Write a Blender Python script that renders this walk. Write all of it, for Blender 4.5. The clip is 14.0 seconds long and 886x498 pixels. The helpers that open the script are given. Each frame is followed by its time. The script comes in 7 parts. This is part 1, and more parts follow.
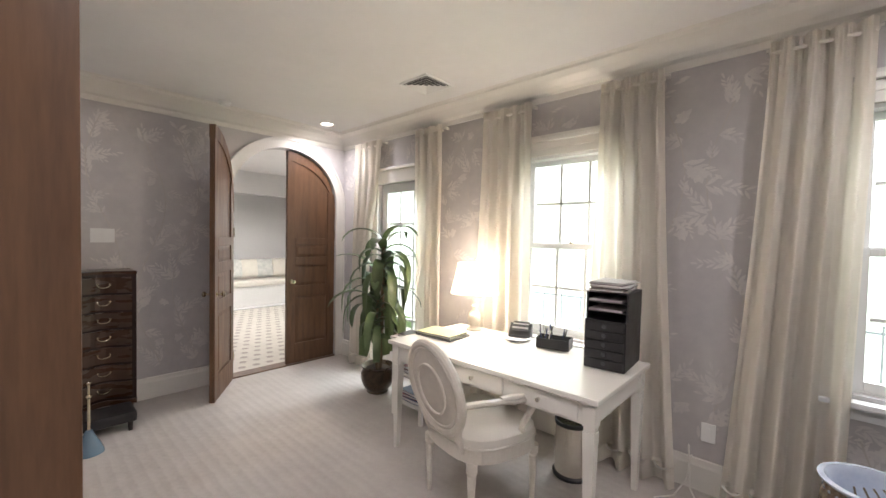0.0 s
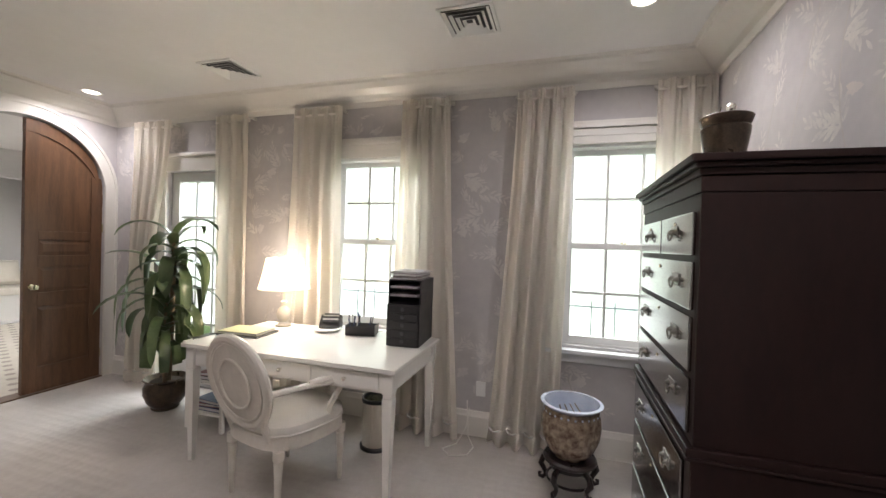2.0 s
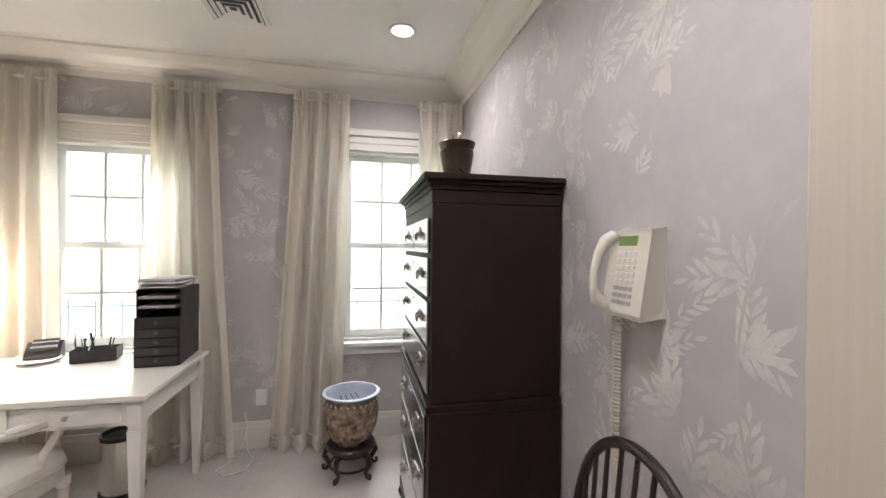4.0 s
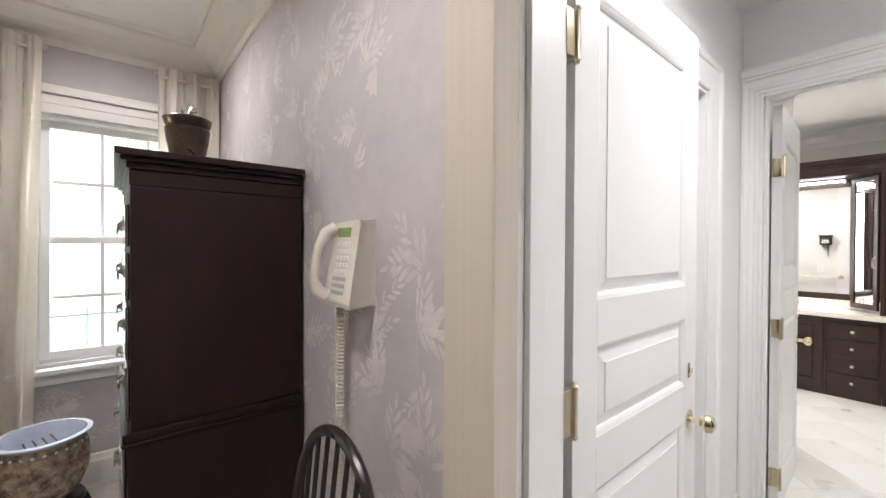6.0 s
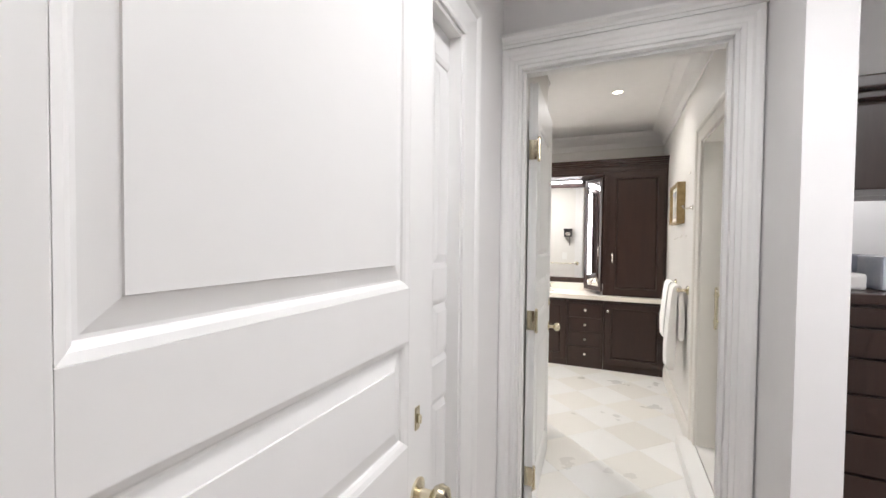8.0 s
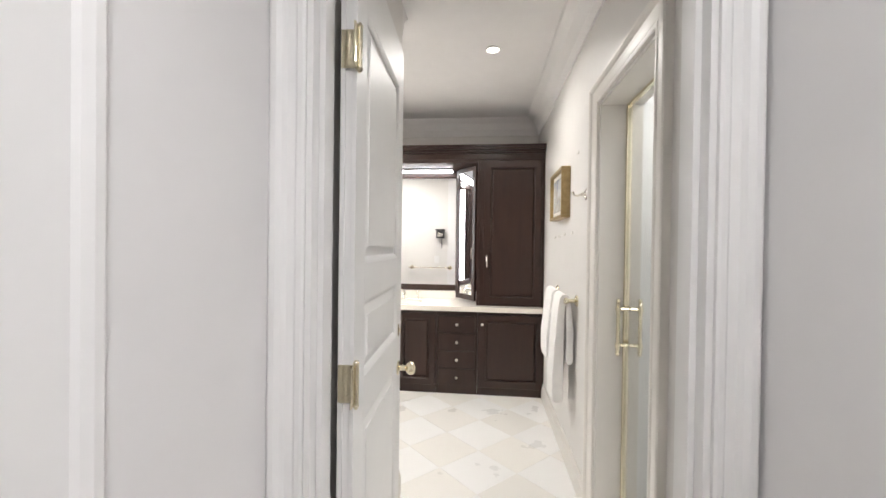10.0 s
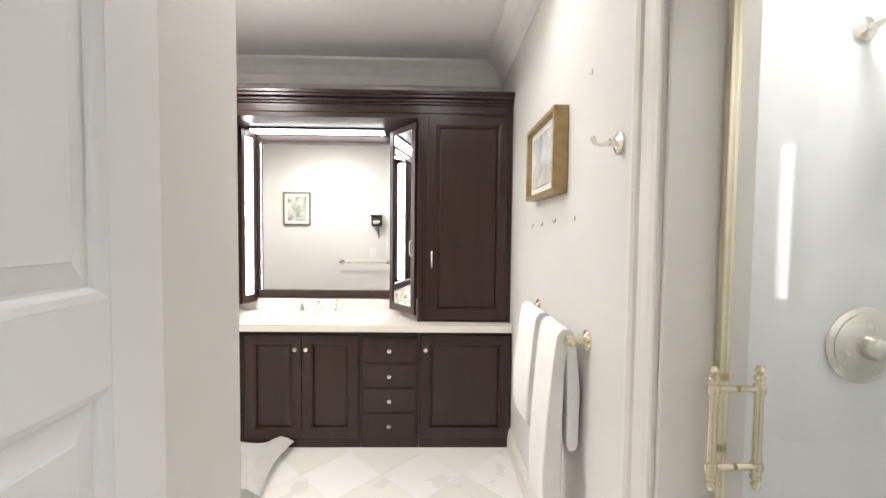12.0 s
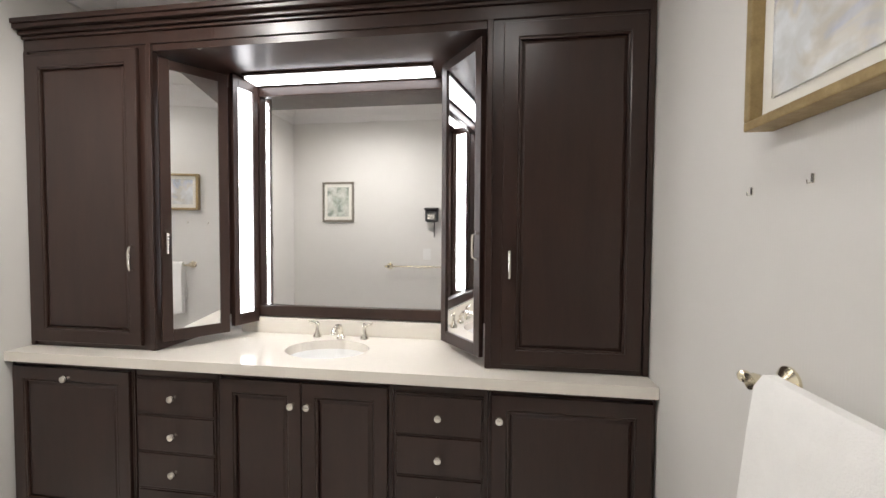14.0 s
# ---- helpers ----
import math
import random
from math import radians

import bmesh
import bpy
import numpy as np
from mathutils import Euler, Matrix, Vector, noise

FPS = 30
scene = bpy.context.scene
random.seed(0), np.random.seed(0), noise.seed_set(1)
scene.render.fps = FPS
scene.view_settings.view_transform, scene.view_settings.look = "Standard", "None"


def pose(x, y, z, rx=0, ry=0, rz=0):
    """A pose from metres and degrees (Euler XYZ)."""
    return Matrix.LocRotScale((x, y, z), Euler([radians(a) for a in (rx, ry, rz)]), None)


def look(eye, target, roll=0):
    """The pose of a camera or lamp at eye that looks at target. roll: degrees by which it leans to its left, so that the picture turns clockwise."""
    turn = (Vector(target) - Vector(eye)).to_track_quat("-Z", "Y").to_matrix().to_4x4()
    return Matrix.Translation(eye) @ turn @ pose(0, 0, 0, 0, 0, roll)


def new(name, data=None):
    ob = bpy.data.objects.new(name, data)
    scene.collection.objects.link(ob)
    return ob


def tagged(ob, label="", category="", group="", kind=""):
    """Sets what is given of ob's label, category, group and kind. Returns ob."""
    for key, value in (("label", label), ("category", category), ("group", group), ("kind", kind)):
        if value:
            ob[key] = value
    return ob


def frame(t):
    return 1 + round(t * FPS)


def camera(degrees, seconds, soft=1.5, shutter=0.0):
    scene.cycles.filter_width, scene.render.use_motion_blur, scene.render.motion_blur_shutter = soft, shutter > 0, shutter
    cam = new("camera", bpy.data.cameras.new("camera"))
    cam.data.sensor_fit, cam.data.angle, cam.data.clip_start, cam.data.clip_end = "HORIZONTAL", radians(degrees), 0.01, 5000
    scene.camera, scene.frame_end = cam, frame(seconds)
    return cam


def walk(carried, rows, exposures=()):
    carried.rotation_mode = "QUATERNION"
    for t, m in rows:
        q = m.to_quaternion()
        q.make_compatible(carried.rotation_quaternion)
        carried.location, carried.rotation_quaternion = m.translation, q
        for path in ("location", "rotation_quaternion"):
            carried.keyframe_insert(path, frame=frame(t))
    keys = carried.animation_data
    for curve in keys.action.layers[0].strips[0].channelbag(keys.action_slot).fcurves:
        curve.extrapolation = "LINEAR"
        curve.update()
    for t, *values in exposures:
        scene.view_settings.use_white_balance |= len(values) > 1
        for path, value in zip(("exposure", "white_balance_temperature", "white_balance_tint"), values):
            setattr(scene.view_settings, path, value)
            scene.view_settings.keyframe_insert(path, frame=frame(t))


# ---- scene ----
cam = camera(96.6, 14.0)
PATH = [
    (0, (0.5, 0.775, 1.536), (-0.859, 2.241, 1.479), 1.1),
    (0.5, (0.572, 0.728, 1.54), (-0.642, 2.315, 1.49), 1.1),
    (1, (0.611, 0.657, 1.558), (-0.407, 2.378, 1.51), 1.4),
    (1.5, (0.644, 0.639, 1.497), (-0.168, 2.466, 1.473), 1.7),
    (2, (0.664, 0.623, 1.486), (0.082, 2.537, 1.463), 1.7),
    (4.3, (0.8, 0.501, 1.499), (1.366, 2.42, 1.49), 0.8),
    (4.5, (0.809, 0.496, 1.496), (1.475, 2.382, 1.488), 1.0),
    (5, (0.857, 0.477, 1.504), (1.756, 2.264, 1.493), 0.6),
    (5.5, (0.931, 0.446, 1.502), (2.027, 2.118, 1.487), 0.5),
    (6, (1.016, 0.424, 1.484), (2.298, 1.96, 1.466), 0.3),
    (6.5, (1.148, 0.465, 1.471), (2.6, 1.84, 1.443), 0.4),
    (7, (1.301, 0.495, 1.464), (2.904, 1.69, 1.421), 0.6),
    (7.5, (1.528, 0.51, 1.452), (3.264, 1.502, 1.406), 0.6),
    (8, (1.748, 0.526, 1.456), (3.583, 1.32, 1.406), 0.6),
    (8.5, (2.023, 0.558, 1.421), (3.926, 1.171, 1.379), 0.5),
    (9, (2.25, 0.579, 1.4), (4.197, 1.033, 1.356), 0.6),
    (9.2, (2.363, 0.577, 1.394), (4.321, 0.984, 1.364), 0.7),
    (11.3, (3.514, 0.516, 1.44), (5.513, 0.51, 1.362), 0.6),
    (11.5, (3.642, 0.518, 1.431), (5.64, 0.502, 1.35), 0.6),
    (12, (3.93, 0.516, 1.441), (5.928, 0.477, 1.36), 0.6),
    (12.5, (4.241, 0.521, 1.433), (6.238, 0.48, 1.35), 0.5),
    (13, (4.514, 0.530, 1.399), (6.512, 0.554, 1.328), 0.7),
    (13.5, (4.767, 0.560, 1.376), (6.763, 0.686, 1.321), 0.75),
    (14, (4.988, 0.583, 1.378), (6.968, 0.861, 1.310), 0.35),
]
walk(cam, [(t, look(eye, target, roll)) for t, eye, target, roll in PATH],
     exposures=[(0, 0.1), (0.5, 0.14), (1.0, 0.07), (1.5, -0.14), (2.0, -0.26), (3.2, 0.0), (4.5, 0.14), (6.0, 0.14), (7.5, 0.04), (8.0, -0.04), (9.0, -0.06), (11.5, 0.16), (12.0, 0.06), (12.5, -0.17), (13.0, -0.38), (13.5, -0.53), (14, -0.64)])
scene.view_settings.exposure = 0.0

# ---- world and lights ----
world = bpy.data.worlds.new("sky")
scene.world = world
world.use_nodes = True
_n, _l = world.node_tree.nodes, world.node_tree.links
sky = _n.new("ShaderNodeTexSky")
sky.sky_type, sky.sun_disc = "NISHITA", False
sky.sun_elevation, sky.sun_rotation = radians(50), radians(160)
_n["Background"].inputs["Strength"].default_value = 0.12
_l.new(sky.outputs["Color"], _n["Background"].inputs["Color"])
sun = new("sun", bpy.data.lights.new("sun", "SUN"))
sun.data.energy, sun.data.angle, sun.data.color = 2.5, radians(0.6), (1, 0.95, 0.87)
sun.matrix_basis = look((0, 0, 10), (3.0, 6.0, 0))


def area(name, eye, target, sx, sy, watts, colour=(1, 1, 1)):
    d = bpy.data.lights.new(name, "AREA")
    d.shape, d.size, d.size_y, d.energy, d.color = "RECTANGLE", sx, sy, watts, colour
    ob = new(name, d)
    ob.matrix_basis = look(eye, target)
    return ob


def spot(name, eye, watts, colour=(1, 0.88, 0.72), size=130, radius=0.05):
    d = bpy.data.lights.new(name, "SPOT")
    d.energy, d.color, d.spot_size, d.spot_blend, d.shadow_soft_size = watts, colour, radians(size), 0.9, radius
    ob = new(name, d)
    ob.matrix_basis = look(eye, (eye[0], eye[1] + 0.001, 0))
    return ob


DAY = (0.86, 0.93, 1.0)
WARM = (1.0, 0.955, 0.99)
# the open sky above each window, out of sight from indoors
area("sky_light", (-2.77, 4.75, 3.1), (-2.77, 2.3, 0.5), 1.1, 1.2, 175, DAY)
area("sky_light", (-0.86, 4.75, 3.1), (-0.86, 2.3, 0.6), 1.0, 1.2, 140, DAY)
area("sky_light", (1.08, 4.75, 3.1), (1.08, 2.3, 0.6), 1.0, 1.2, 140, DAY)
# recessed ceiling lamps; office lamps after the first two are added, unseen
OFFICE_LAMPS = [(-3.55, 3.17), (1.03, 2.90), (-3.3, 0.9), (-1.2, 1.2), (0.8, 1.1)]
for (_x, _y), _w in zip(OFFICE_LAMPS, (58, 42, 8, 46, 66)):
    spot("downlight", (_x, _y, 2.77), _w, WARM, 170, 0.07)
# the second bath lamp is added, unseen, to brighten floor and ceiling
BATH_LAMPS = [(5.52, 0.52), (5.85, 1.9)]
for (_x, _y), _w in zip(BATH_LAMPS, (30, 142)):
    spot("downlight", (_x, _y, 2.67), _w, (1, 0.965, 0.93), 174, 0.1)
# passage lamps with no known fixture, added to brighten walls and doors
ADDED_HALL_LAMPS = [(2.5, 0.36), (2.15, -0.95)]
for (_x, _y), _w in zip(ADDED_HALL_LAMPS, (60, 100)):
    spot("downlight", (_x, _y, 2.66), _w, (0.98, 0.97, 1.0), 172, 0.1)
# spots without fixtures, added to brighten the shower and the next room
spot("shower_fill", (4.65, -0.62, 2.45), 30, (1.0, 0.98, 0.95), 165, 0.12)
spot("bedroom_fill", (-6.4, 3.4, 2.6), 300, (1, 0.97, 0.94), 168, 0.1)
bulb = new("bulb", bpy.data.lights.new("bulb", "POINT"))
bulb.data.energy, bulb.data.color, bulb.data.shadow_soft_size = 24, (1, 0.86, 0.70), 0.04
bulb.location = (-1.48, 3.33, 1.22)

# ---- mesh helpers ----


def thing(name, label, category, loc=(0, 0, 0), rz=0.0, group="", kind=""):
    """An Empty at the thing's base. Its parts are given in the world, or, where OWN holds it, in its own frame."""
    ob = new(name)
    ob.empty_display_size = 0.05
    ob.matrix_basis = pose(*loc, 0, 0, rz)
    return tagged(ob, label, category, group, kind)


OWN = set()


def root_of(ob):
    while ob.parent:
        ob = ob.parent
    return ob


def part(name, bm, material, parent=None, label="", smooth=False, kind="", shadow=True):
    if parent is not None and root_of(parent).name not in OWN:
        bm.transform(root_of(parent).matrix_basis.inverted())
    bmesh.ops.recalc_face_normals(bm, faces=bm.faces[:])
    me = bpy.data.meshes.new(name)
    if smooth:
        for f in bm.faces:
            f.smooth = True
        for e in bm.edges:
            if len(e.link_faces) == 2 and e.calc_face_angle(0) > 0.6:
                e.smooth = False
    bm.to_mesh(me)
    bm.free()
    me.materials.append(material)
    ob = new(name, me)
    if parent is not None:
        ob.parent = parent
    if label:
        ob["label"] = label
    if kind:
        ob["kind"] = kind
    if not shadow:
        ob.visible_shadow = False
    return ob


def setting(name, bm, material, label, category, smooth=False):
    return tagged(part(name, bm, material, None, "", smooth), label, category, "", "structure")


def B():
    return bmesh.new()


def box(bm, x0, y0, z0, x1, y1, z1, bev=0.0, m=None):
    c = Matrix.Translation(((x0 + x1) / 2, (y0 + y1) / 2, (z0 + z1) / 2)) @ Matrix.Diagonal((abs(x1 - x0), abs(y1 - y0), abs(z1 - z0), 1))
    r = bmesh.ops.create_cube(bm, size=1, matrix=c)
    vs = r["verts"]
    if bev:
        es = list({e for v in vs for e in v.link_edges})
        r = bmesh.ops.bevel(bm, geom=es, offset=bev, segments=2, affect="EDGES", profile=0.6)
        vs = list({v for f in r["faces"] for v in f.verts} | {v for v in vs if v.is_valid})
    if m is not None:
        bmesh.ops.transform(bm, matrix=m, verts=[v for v in vs if v.is_valid])
    return bm


def obox(bm, a, b, z0, z1, t, bev=0.0, side=0.0):
    """A box along the plan line a-b, t thick; side moves it across the line."""
    dx, dy = b[0] - a[0], b[1] - a[1]
    n = math.hypot(dx, dy)
    m = Matrix.Translation((a[0], a[1], 0)) @ Matrix.Rotation(math.atan2(dy, dx), 4, "Z")
    return box(bm, 0, -t / 2 + side, z0, n, t / 2 + side, z1, bev, m)


def lathe(bm, prof, at=(0, 0, 0), seg=28, m=None):
    rings = []
    m = Matrix.Translation(at) @ (m or Matrix())
    for r, z in prof:
        if r < 1e-5:
            rings.append([bm.verts.new(m @ Vector((0, 0, z)))])
        else:
            rings.append([bm.verts.new(m @ Vector((r * math.cos(2 * math.pi * k / seg), r * math.sin(2 * math.pi * k / seg), z))) for k in range(seg)])
    for p, q in zip(rings, rings[1:]):
        for k in range(seg):
            j = (k + 1) % seg
            if len(p) == 1 and len(q) == 1:
                continue
            if len(p) == 1:
                bm.faces.new((p[0], q[k], q[j]))
            elif len(q) == 1:
                bm.faces.new((p[k], p[j], q[0]))
            else:
                bm.faces.new((p[k], p[j], q[j], q[k]))
    return bm


def tube(bm, pts, r, seg=8, closed=False):
    """A round bar along points; r may be one radius or one for each point."""
    pts = [Vector(p) for p in pts]
    n = len(pts)
    rs = r if isinstance(r, (list, tuple)) else [r] * n
    rings, up = [], None
    for i, p in enumerate(pts):
        a, b = pts[(i - 1) % n if closed else max(i - 1, 0)], pts[(i + 1) % n if closed else min(i + 1, n - 1)]
        d = (b - a).normalized()
        if up is None:
            up = d.orthogonal().normalized()
        up = (up - d * up.dot(d)).normalized()
        side = d.cross(up)
        rings.append([bm.verts.new(p + rs[i] * (math.cos(2 * math.pi * k / seg) * up + math.sin(2 * math.pi * k / seg) * side)) for k in range(seg)])
    pairs = list(zip(rings, rings[1:])) + ([(rings[-1], rings[0])] if closed else [])
    for p, q in pairs:
        for k in range(seg):
            j = (k + 1) % seg
            bm.faces.new((p[k], p[j], q[j], q[k]))
    if not closed:
        bm.faces.new(rings[0])
        bm.faces.new(rings[-1])
    return bm


def prism(bm, poly, t, m):
    """A flat outline in its own x-y plane, t thick, laid by m."""
    lo = [bm.verts.new(m @ Vector((x, y, 0))) for x, y in poly]
    hi = [bm.verts.new(m @ Vector((x, y, t))) for x, y in poly]
    f = [bm.faces.new(lo), bm.faces.new(hi)]
    for q in f:
        q.normal_update()
    for k in range(len(poly)):
        j = (k + 1) % len(poly)
        bm.faces.new((lo[k], lo[j], hi[j], hi[k]))
    bmesh.ops.triangulate(bm, faces=f)
    return bm


YZ = Matrix(((0, 0, 1, 0), (1, 0, 0, 0), (0, 1, 0, 0), (0, 0, 0, 1)))  # outline (y, z), thickness along x
XZ = Matrix(((1, 0, 0, 0), (0, 0, 1, 0), (0, 1, 0, 0), (0, 0, 0, 1)))  # outline (x, z), thickness along y


def at(x, y, z):
    return Matrix.Translation((x, y, z))


def profile_run(bm, prof, a, b, z, inward):
    """A moulding: outline prof of (out from the wall, up) swept from plan point a to b; inward: the way out from the wall."""
    rows = []
    for p in (a, b):
        rows.append([bm.verts.new((p[0] + inward[0] * o, p[1] + inward[1] * o, z + u)) for o, u in prof])
    n = len(prof)
    for k in range(n):
        j = (k + 1) % n
        bm.faces.new((rows[0][k], rows[0][j], rows[1][j], rows[1][k]))
    bm.faces.new(rows[0])
    bm.faces.new(rows[1])
    return bm


# ---- materials ----


def material(name, base, rough=0.5, metal=0.0, second=None, scale=6.0, mix=0.5, bump=0.0, bump_scale=60.0, stretch=(1, 1, 1), spec=0.5, rough_vary=0.1, random_piece=0.0):
    """Two tones mixed by noise at two scales, roughness that varies, and fine relief."""
    m = bpy.data.materials.new(name)
    m.use_nodes = True
    nt = m.node_tree
    n, l = nt.nodes, nt.links
    bsdf = n["Principled BSDF"]
    bsdf.inputs["Roughness"].default_value = rough
    bsdf.inputs["Metallic"].default_value = metal
    bsdf.inputs["Specular IOR Level"].default_value = spec
    tc, mp = n.new("ShaderNodeTexCoord"), n.new("ShaderNodeMapping")
    geo = n.new("ShaderNodeNewGeometry")
    l.new(geo.outputs["Position"], mp.inputs["Vector"])
    mp.inputs["Scale"].default_value = stretch
    n1, n2 = n.new("ShaderNodeTexNoise"), n.new("ShaderNodeTexNoise")
    n1.inputs["Scale"].default_value, n1.inputs["Detail"].default_value = scale, 5
    n2.inputs["Scale"].default_value, n2.inputs["Detail"].default_value = scale * 7, 3
    l.new(mp.outputs[0], n1.inputs["Vector"])
    l.new(mp.outputs[0], n2.inputs["Vector"])
    add = n.new("ShaderNodeMath")
    add.operation = "MULTIPLY_ADD"
    add.inputs[1].default_value = 0.45
    l.new(n2.outputs["Fac"], add.inputs[0])
    l.new(n1.outputs["Fac"], add.inputs[2])
    ramp = n.new("ShaderNodeMapRange")
    ramp.inputs["From Min"].default_value, ramp.inputs["From Max"].default_value = 0.52, 0.92
    ramp.inputs["To Max"].default_value = mix
    l.new(add.outputs[0], ramp.inputs["Value"])
    mx = n.new("ShaderNodeMix")
    mx.data_type = "RGBA"
    mx.inputs[6].default_value = (*base, 1)
    mx.inputs[7].default_value = (*(second or tuple(c * 0.82 for c in base)), 1)
    l.new(ramp.outputs[0], mx.inputs[0])
    out = mx.outputs[2]
    if random_piece:
        oi, hs = n.new("ShaderNodeObjectInfo"), n.new("ShaderNodeHueSaturation")
        mr = n.new("ShaderNodeMapRange")
        mr.inputs["To Min"].default_value, mr.inputs["To Max"].default_value = 1 - random_piece, 1 + random_piece
        l.new(oi.outputs["Random"], mr.inputs["Value"])
        l.new(mr.outputs[0], hs.inputs["Value"])
        l.new(out, hs.inputs["Color"])
        out = hs.outputs["Color"]
    l.new(out, bsdf.inputs["Base Color"])
    rr = n.new("ShaderNodeMapRange")
    rr.inputs["To Min"].default_value, rr.inputs["To Max"].default_value = max(rough - rough_vary, 0.02), min(rough + rough_vary, 1)
    l.new(n1.outputs["Fac"], rr.inputs["Value"])
    l.new(rr.outputs[0], bsdf.inputs["Roughness"])
    if bump:
        nb, bp = n.new("ShaderNodeTexNoise"), n.new("ShaderNodeBump")
        nb.inputs["Scale"].default_value, nb.inputs["Detail"].default_value = bump_scale, 4
        l.new(mp.outputs[0], nb.inputs["Vector"])
        bp.inputs["Strength"].default_value, bp.inputs["Distance"].default_value = bump, 0.004
        l.new(nb.outputs["Fac"], bp.inputs["Height"])
        l.new(bp.outputs[0], bsdf.inputs["Normal"])
    return m


def wavy(m, scale, strength, axis_scale=(1, 1, 1), distance=0.002, kind="WAVE"):
    """Adds a regular fine relief (ribs or a lattice) to a material."""
    n, l = m.node_tree.nodes, m.node_tree.links
    geo, mp = n.new("ShaderNodeNewGeometry"), n.new("ShaderNodeMapping")
    mp.inputs["Scale"].default_value = axis_scale
    l.new(geo.outputs["Position"], mp.inputs["Vector"])
    if kind == "WAVE":
        w = n.new("ShaderNodeTexWave")
        w.inputs["Scale"].default_value = scale
        w.inputs["Distortion"].default_value = 0.0
        w.bands_direction = "X"
        out = w.outputs["Fac"]
    else:
        w = n.new("ShaderNodeTexVoronoi")
        w.inputs["Scale"].default_value = scale
        w.inputs["Randomness"].default_value = 0.15
        out = w.outputs["Distance"]
    l.new(mp.outputs[0], w.inputs["Vector"])
    bp = n.new("ShaderNodeBump")
    bp.inputs["Strength"].default_value, bp.inputs["Distance"].default_value = strength, distance
    l.new(out, bp.inputs["Height"])
    bs = n["Principled BSDF"]
    if bs.inputs["Normal"].is_linked:
        l.new(bs.inputs["Normal"].links[0].from_socket, bp.inputs["Normal"])
    l.new(bp.outputs[0], bs.inputs["Normal"])
    return m


def see_through(m, amount):
    """Cloth that lets light through."""
    n, l = m.node_tree.nodes, m.node_tree.links
    bs, tl, mx = n["Principled BSDF"], n.new("ShaderNodeBsdfTranslucent"), n.new("ShaderNodeMixShader")
    l.new(bs.inputs["Base Color"].links[0].from_socket, tl.inputs["Color"])
    mx.inputs[0].default_value = amount
    l.new(bs.outputs[0], mx.inputs[1])
    l.new(tl.outputs[0], mx.inputs[2])
    l.new(mx.outputs[0], n["Material Output"].inputs["Surface"])
    return m


def glow(name, colour, strength):
    m = bpy.data.materials.new(name)
    m.use_nodes = True
    b = m.node_tree.nodes["Principled BSDF"]
    b.inputs["Base Color"].default_value = (*colour, 1)
    b.inputs["Emission Color"].default_value = (*colour, 1)
    b.inputs["Emission Strength"].default_value = strength
    return m


def glowing_garden(name):
    """A glowing, blurred garden: daylight painted into the emission, pale sky-lit green with darker clumps."""
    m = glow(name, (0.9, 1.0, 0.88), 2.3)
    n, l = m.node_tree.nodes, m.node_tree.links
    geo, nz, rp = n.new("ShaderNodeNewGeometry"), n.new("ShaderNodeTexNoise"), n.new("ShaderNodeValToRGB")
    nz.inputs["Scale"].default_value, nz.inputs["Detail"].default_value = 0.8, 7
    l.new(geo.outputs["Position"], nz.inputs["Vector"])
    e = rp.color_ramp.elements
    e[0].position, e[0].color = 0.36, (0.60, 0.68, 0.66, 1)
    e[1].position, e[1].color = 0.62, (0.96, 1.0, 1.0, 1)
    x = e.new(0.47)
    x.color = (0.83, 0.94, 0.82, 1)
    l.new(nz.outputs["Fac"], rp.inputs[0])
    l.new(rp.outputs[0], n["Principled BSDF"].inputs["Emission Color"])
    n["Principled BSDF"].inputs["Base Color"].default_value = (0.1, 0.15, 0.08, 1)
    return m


def glass(name, tint=(1, 1, 1), rough=0.0):
    m = bpy.data.materials.new(name)
    m.use_nodes = True
    n, l = m.node_tree.nodes, m.node_tree.links
    tr, gl, lw, mx = n.new("ShaderNodeBsdfTransparent"), n.new("ShaderNodeBsdfGlossy"), n.new("ShaderNodeLayerWeight"), n.new("ShaderNodeMixShader")
    tr.inputs[0].default_value = (*tint, 1)
    gl.inputs["Roughness"].default_value = rough
    pw, ma = n.new("ShaderNodeMath"), n.new("ShaderNodeMath")
    pw.operation, ma.operation = "POWER", "MULTIPLY_ADD"
    pw.inputs[1].default_value, ma.inputs[1].default_value, ma.inputs[2].default_value = 4.0, 0.6, 0.02
    l.new(lw.outputs["Facing"], pw.inputs[0])
    l.new(pw.outputs[0], ma.inputs[0])
    l.new(ma.outputs[0], mx.inputs[0])
    l.new(tr.outputs[0], mx.inputs[1])
    l.new(gl.outputs[0], mx.inputs[2])
    l.new(mx.outputs[0], n["Material Output"].inputs["Surface"])
    return m


PAPER = material("wallpaper", (0.475, 0.448, 0.455), 0.62, second=(0.575, 0.545, 0.535), scale=2.6, mix=0.8, bump=0.12, bump_scale=220)
PRINT = material("printed_cream", (0.70, 0.665, 0.615), 0.6, second=(0.535, 0.505, 0.50), scale=11, mix=1.0)
PRINT_SOFT = material("printed_pale", (0.665, 0.63, 0.60), 0.6, second=(0.54, 0.51, 0.52), scale=12, mix=0.8)
PRINT_BLUSH = material("printed_blush", (0.665, 0.605, 0.555), 0.6, second=(0.60, 0.55, 0.53), scale=16, mix=0.8)
PRINT_STEM = material("printed_taupe", (0.55, 0.51, 0.485), 0.6, scale=20, mix=0.5)
PLASTER = material("white_ceiling_paint", (0.83, 0.812, 0.80), 0.7, scale=1.5, mix=0.25, bump=0.05, bump_scale=90)
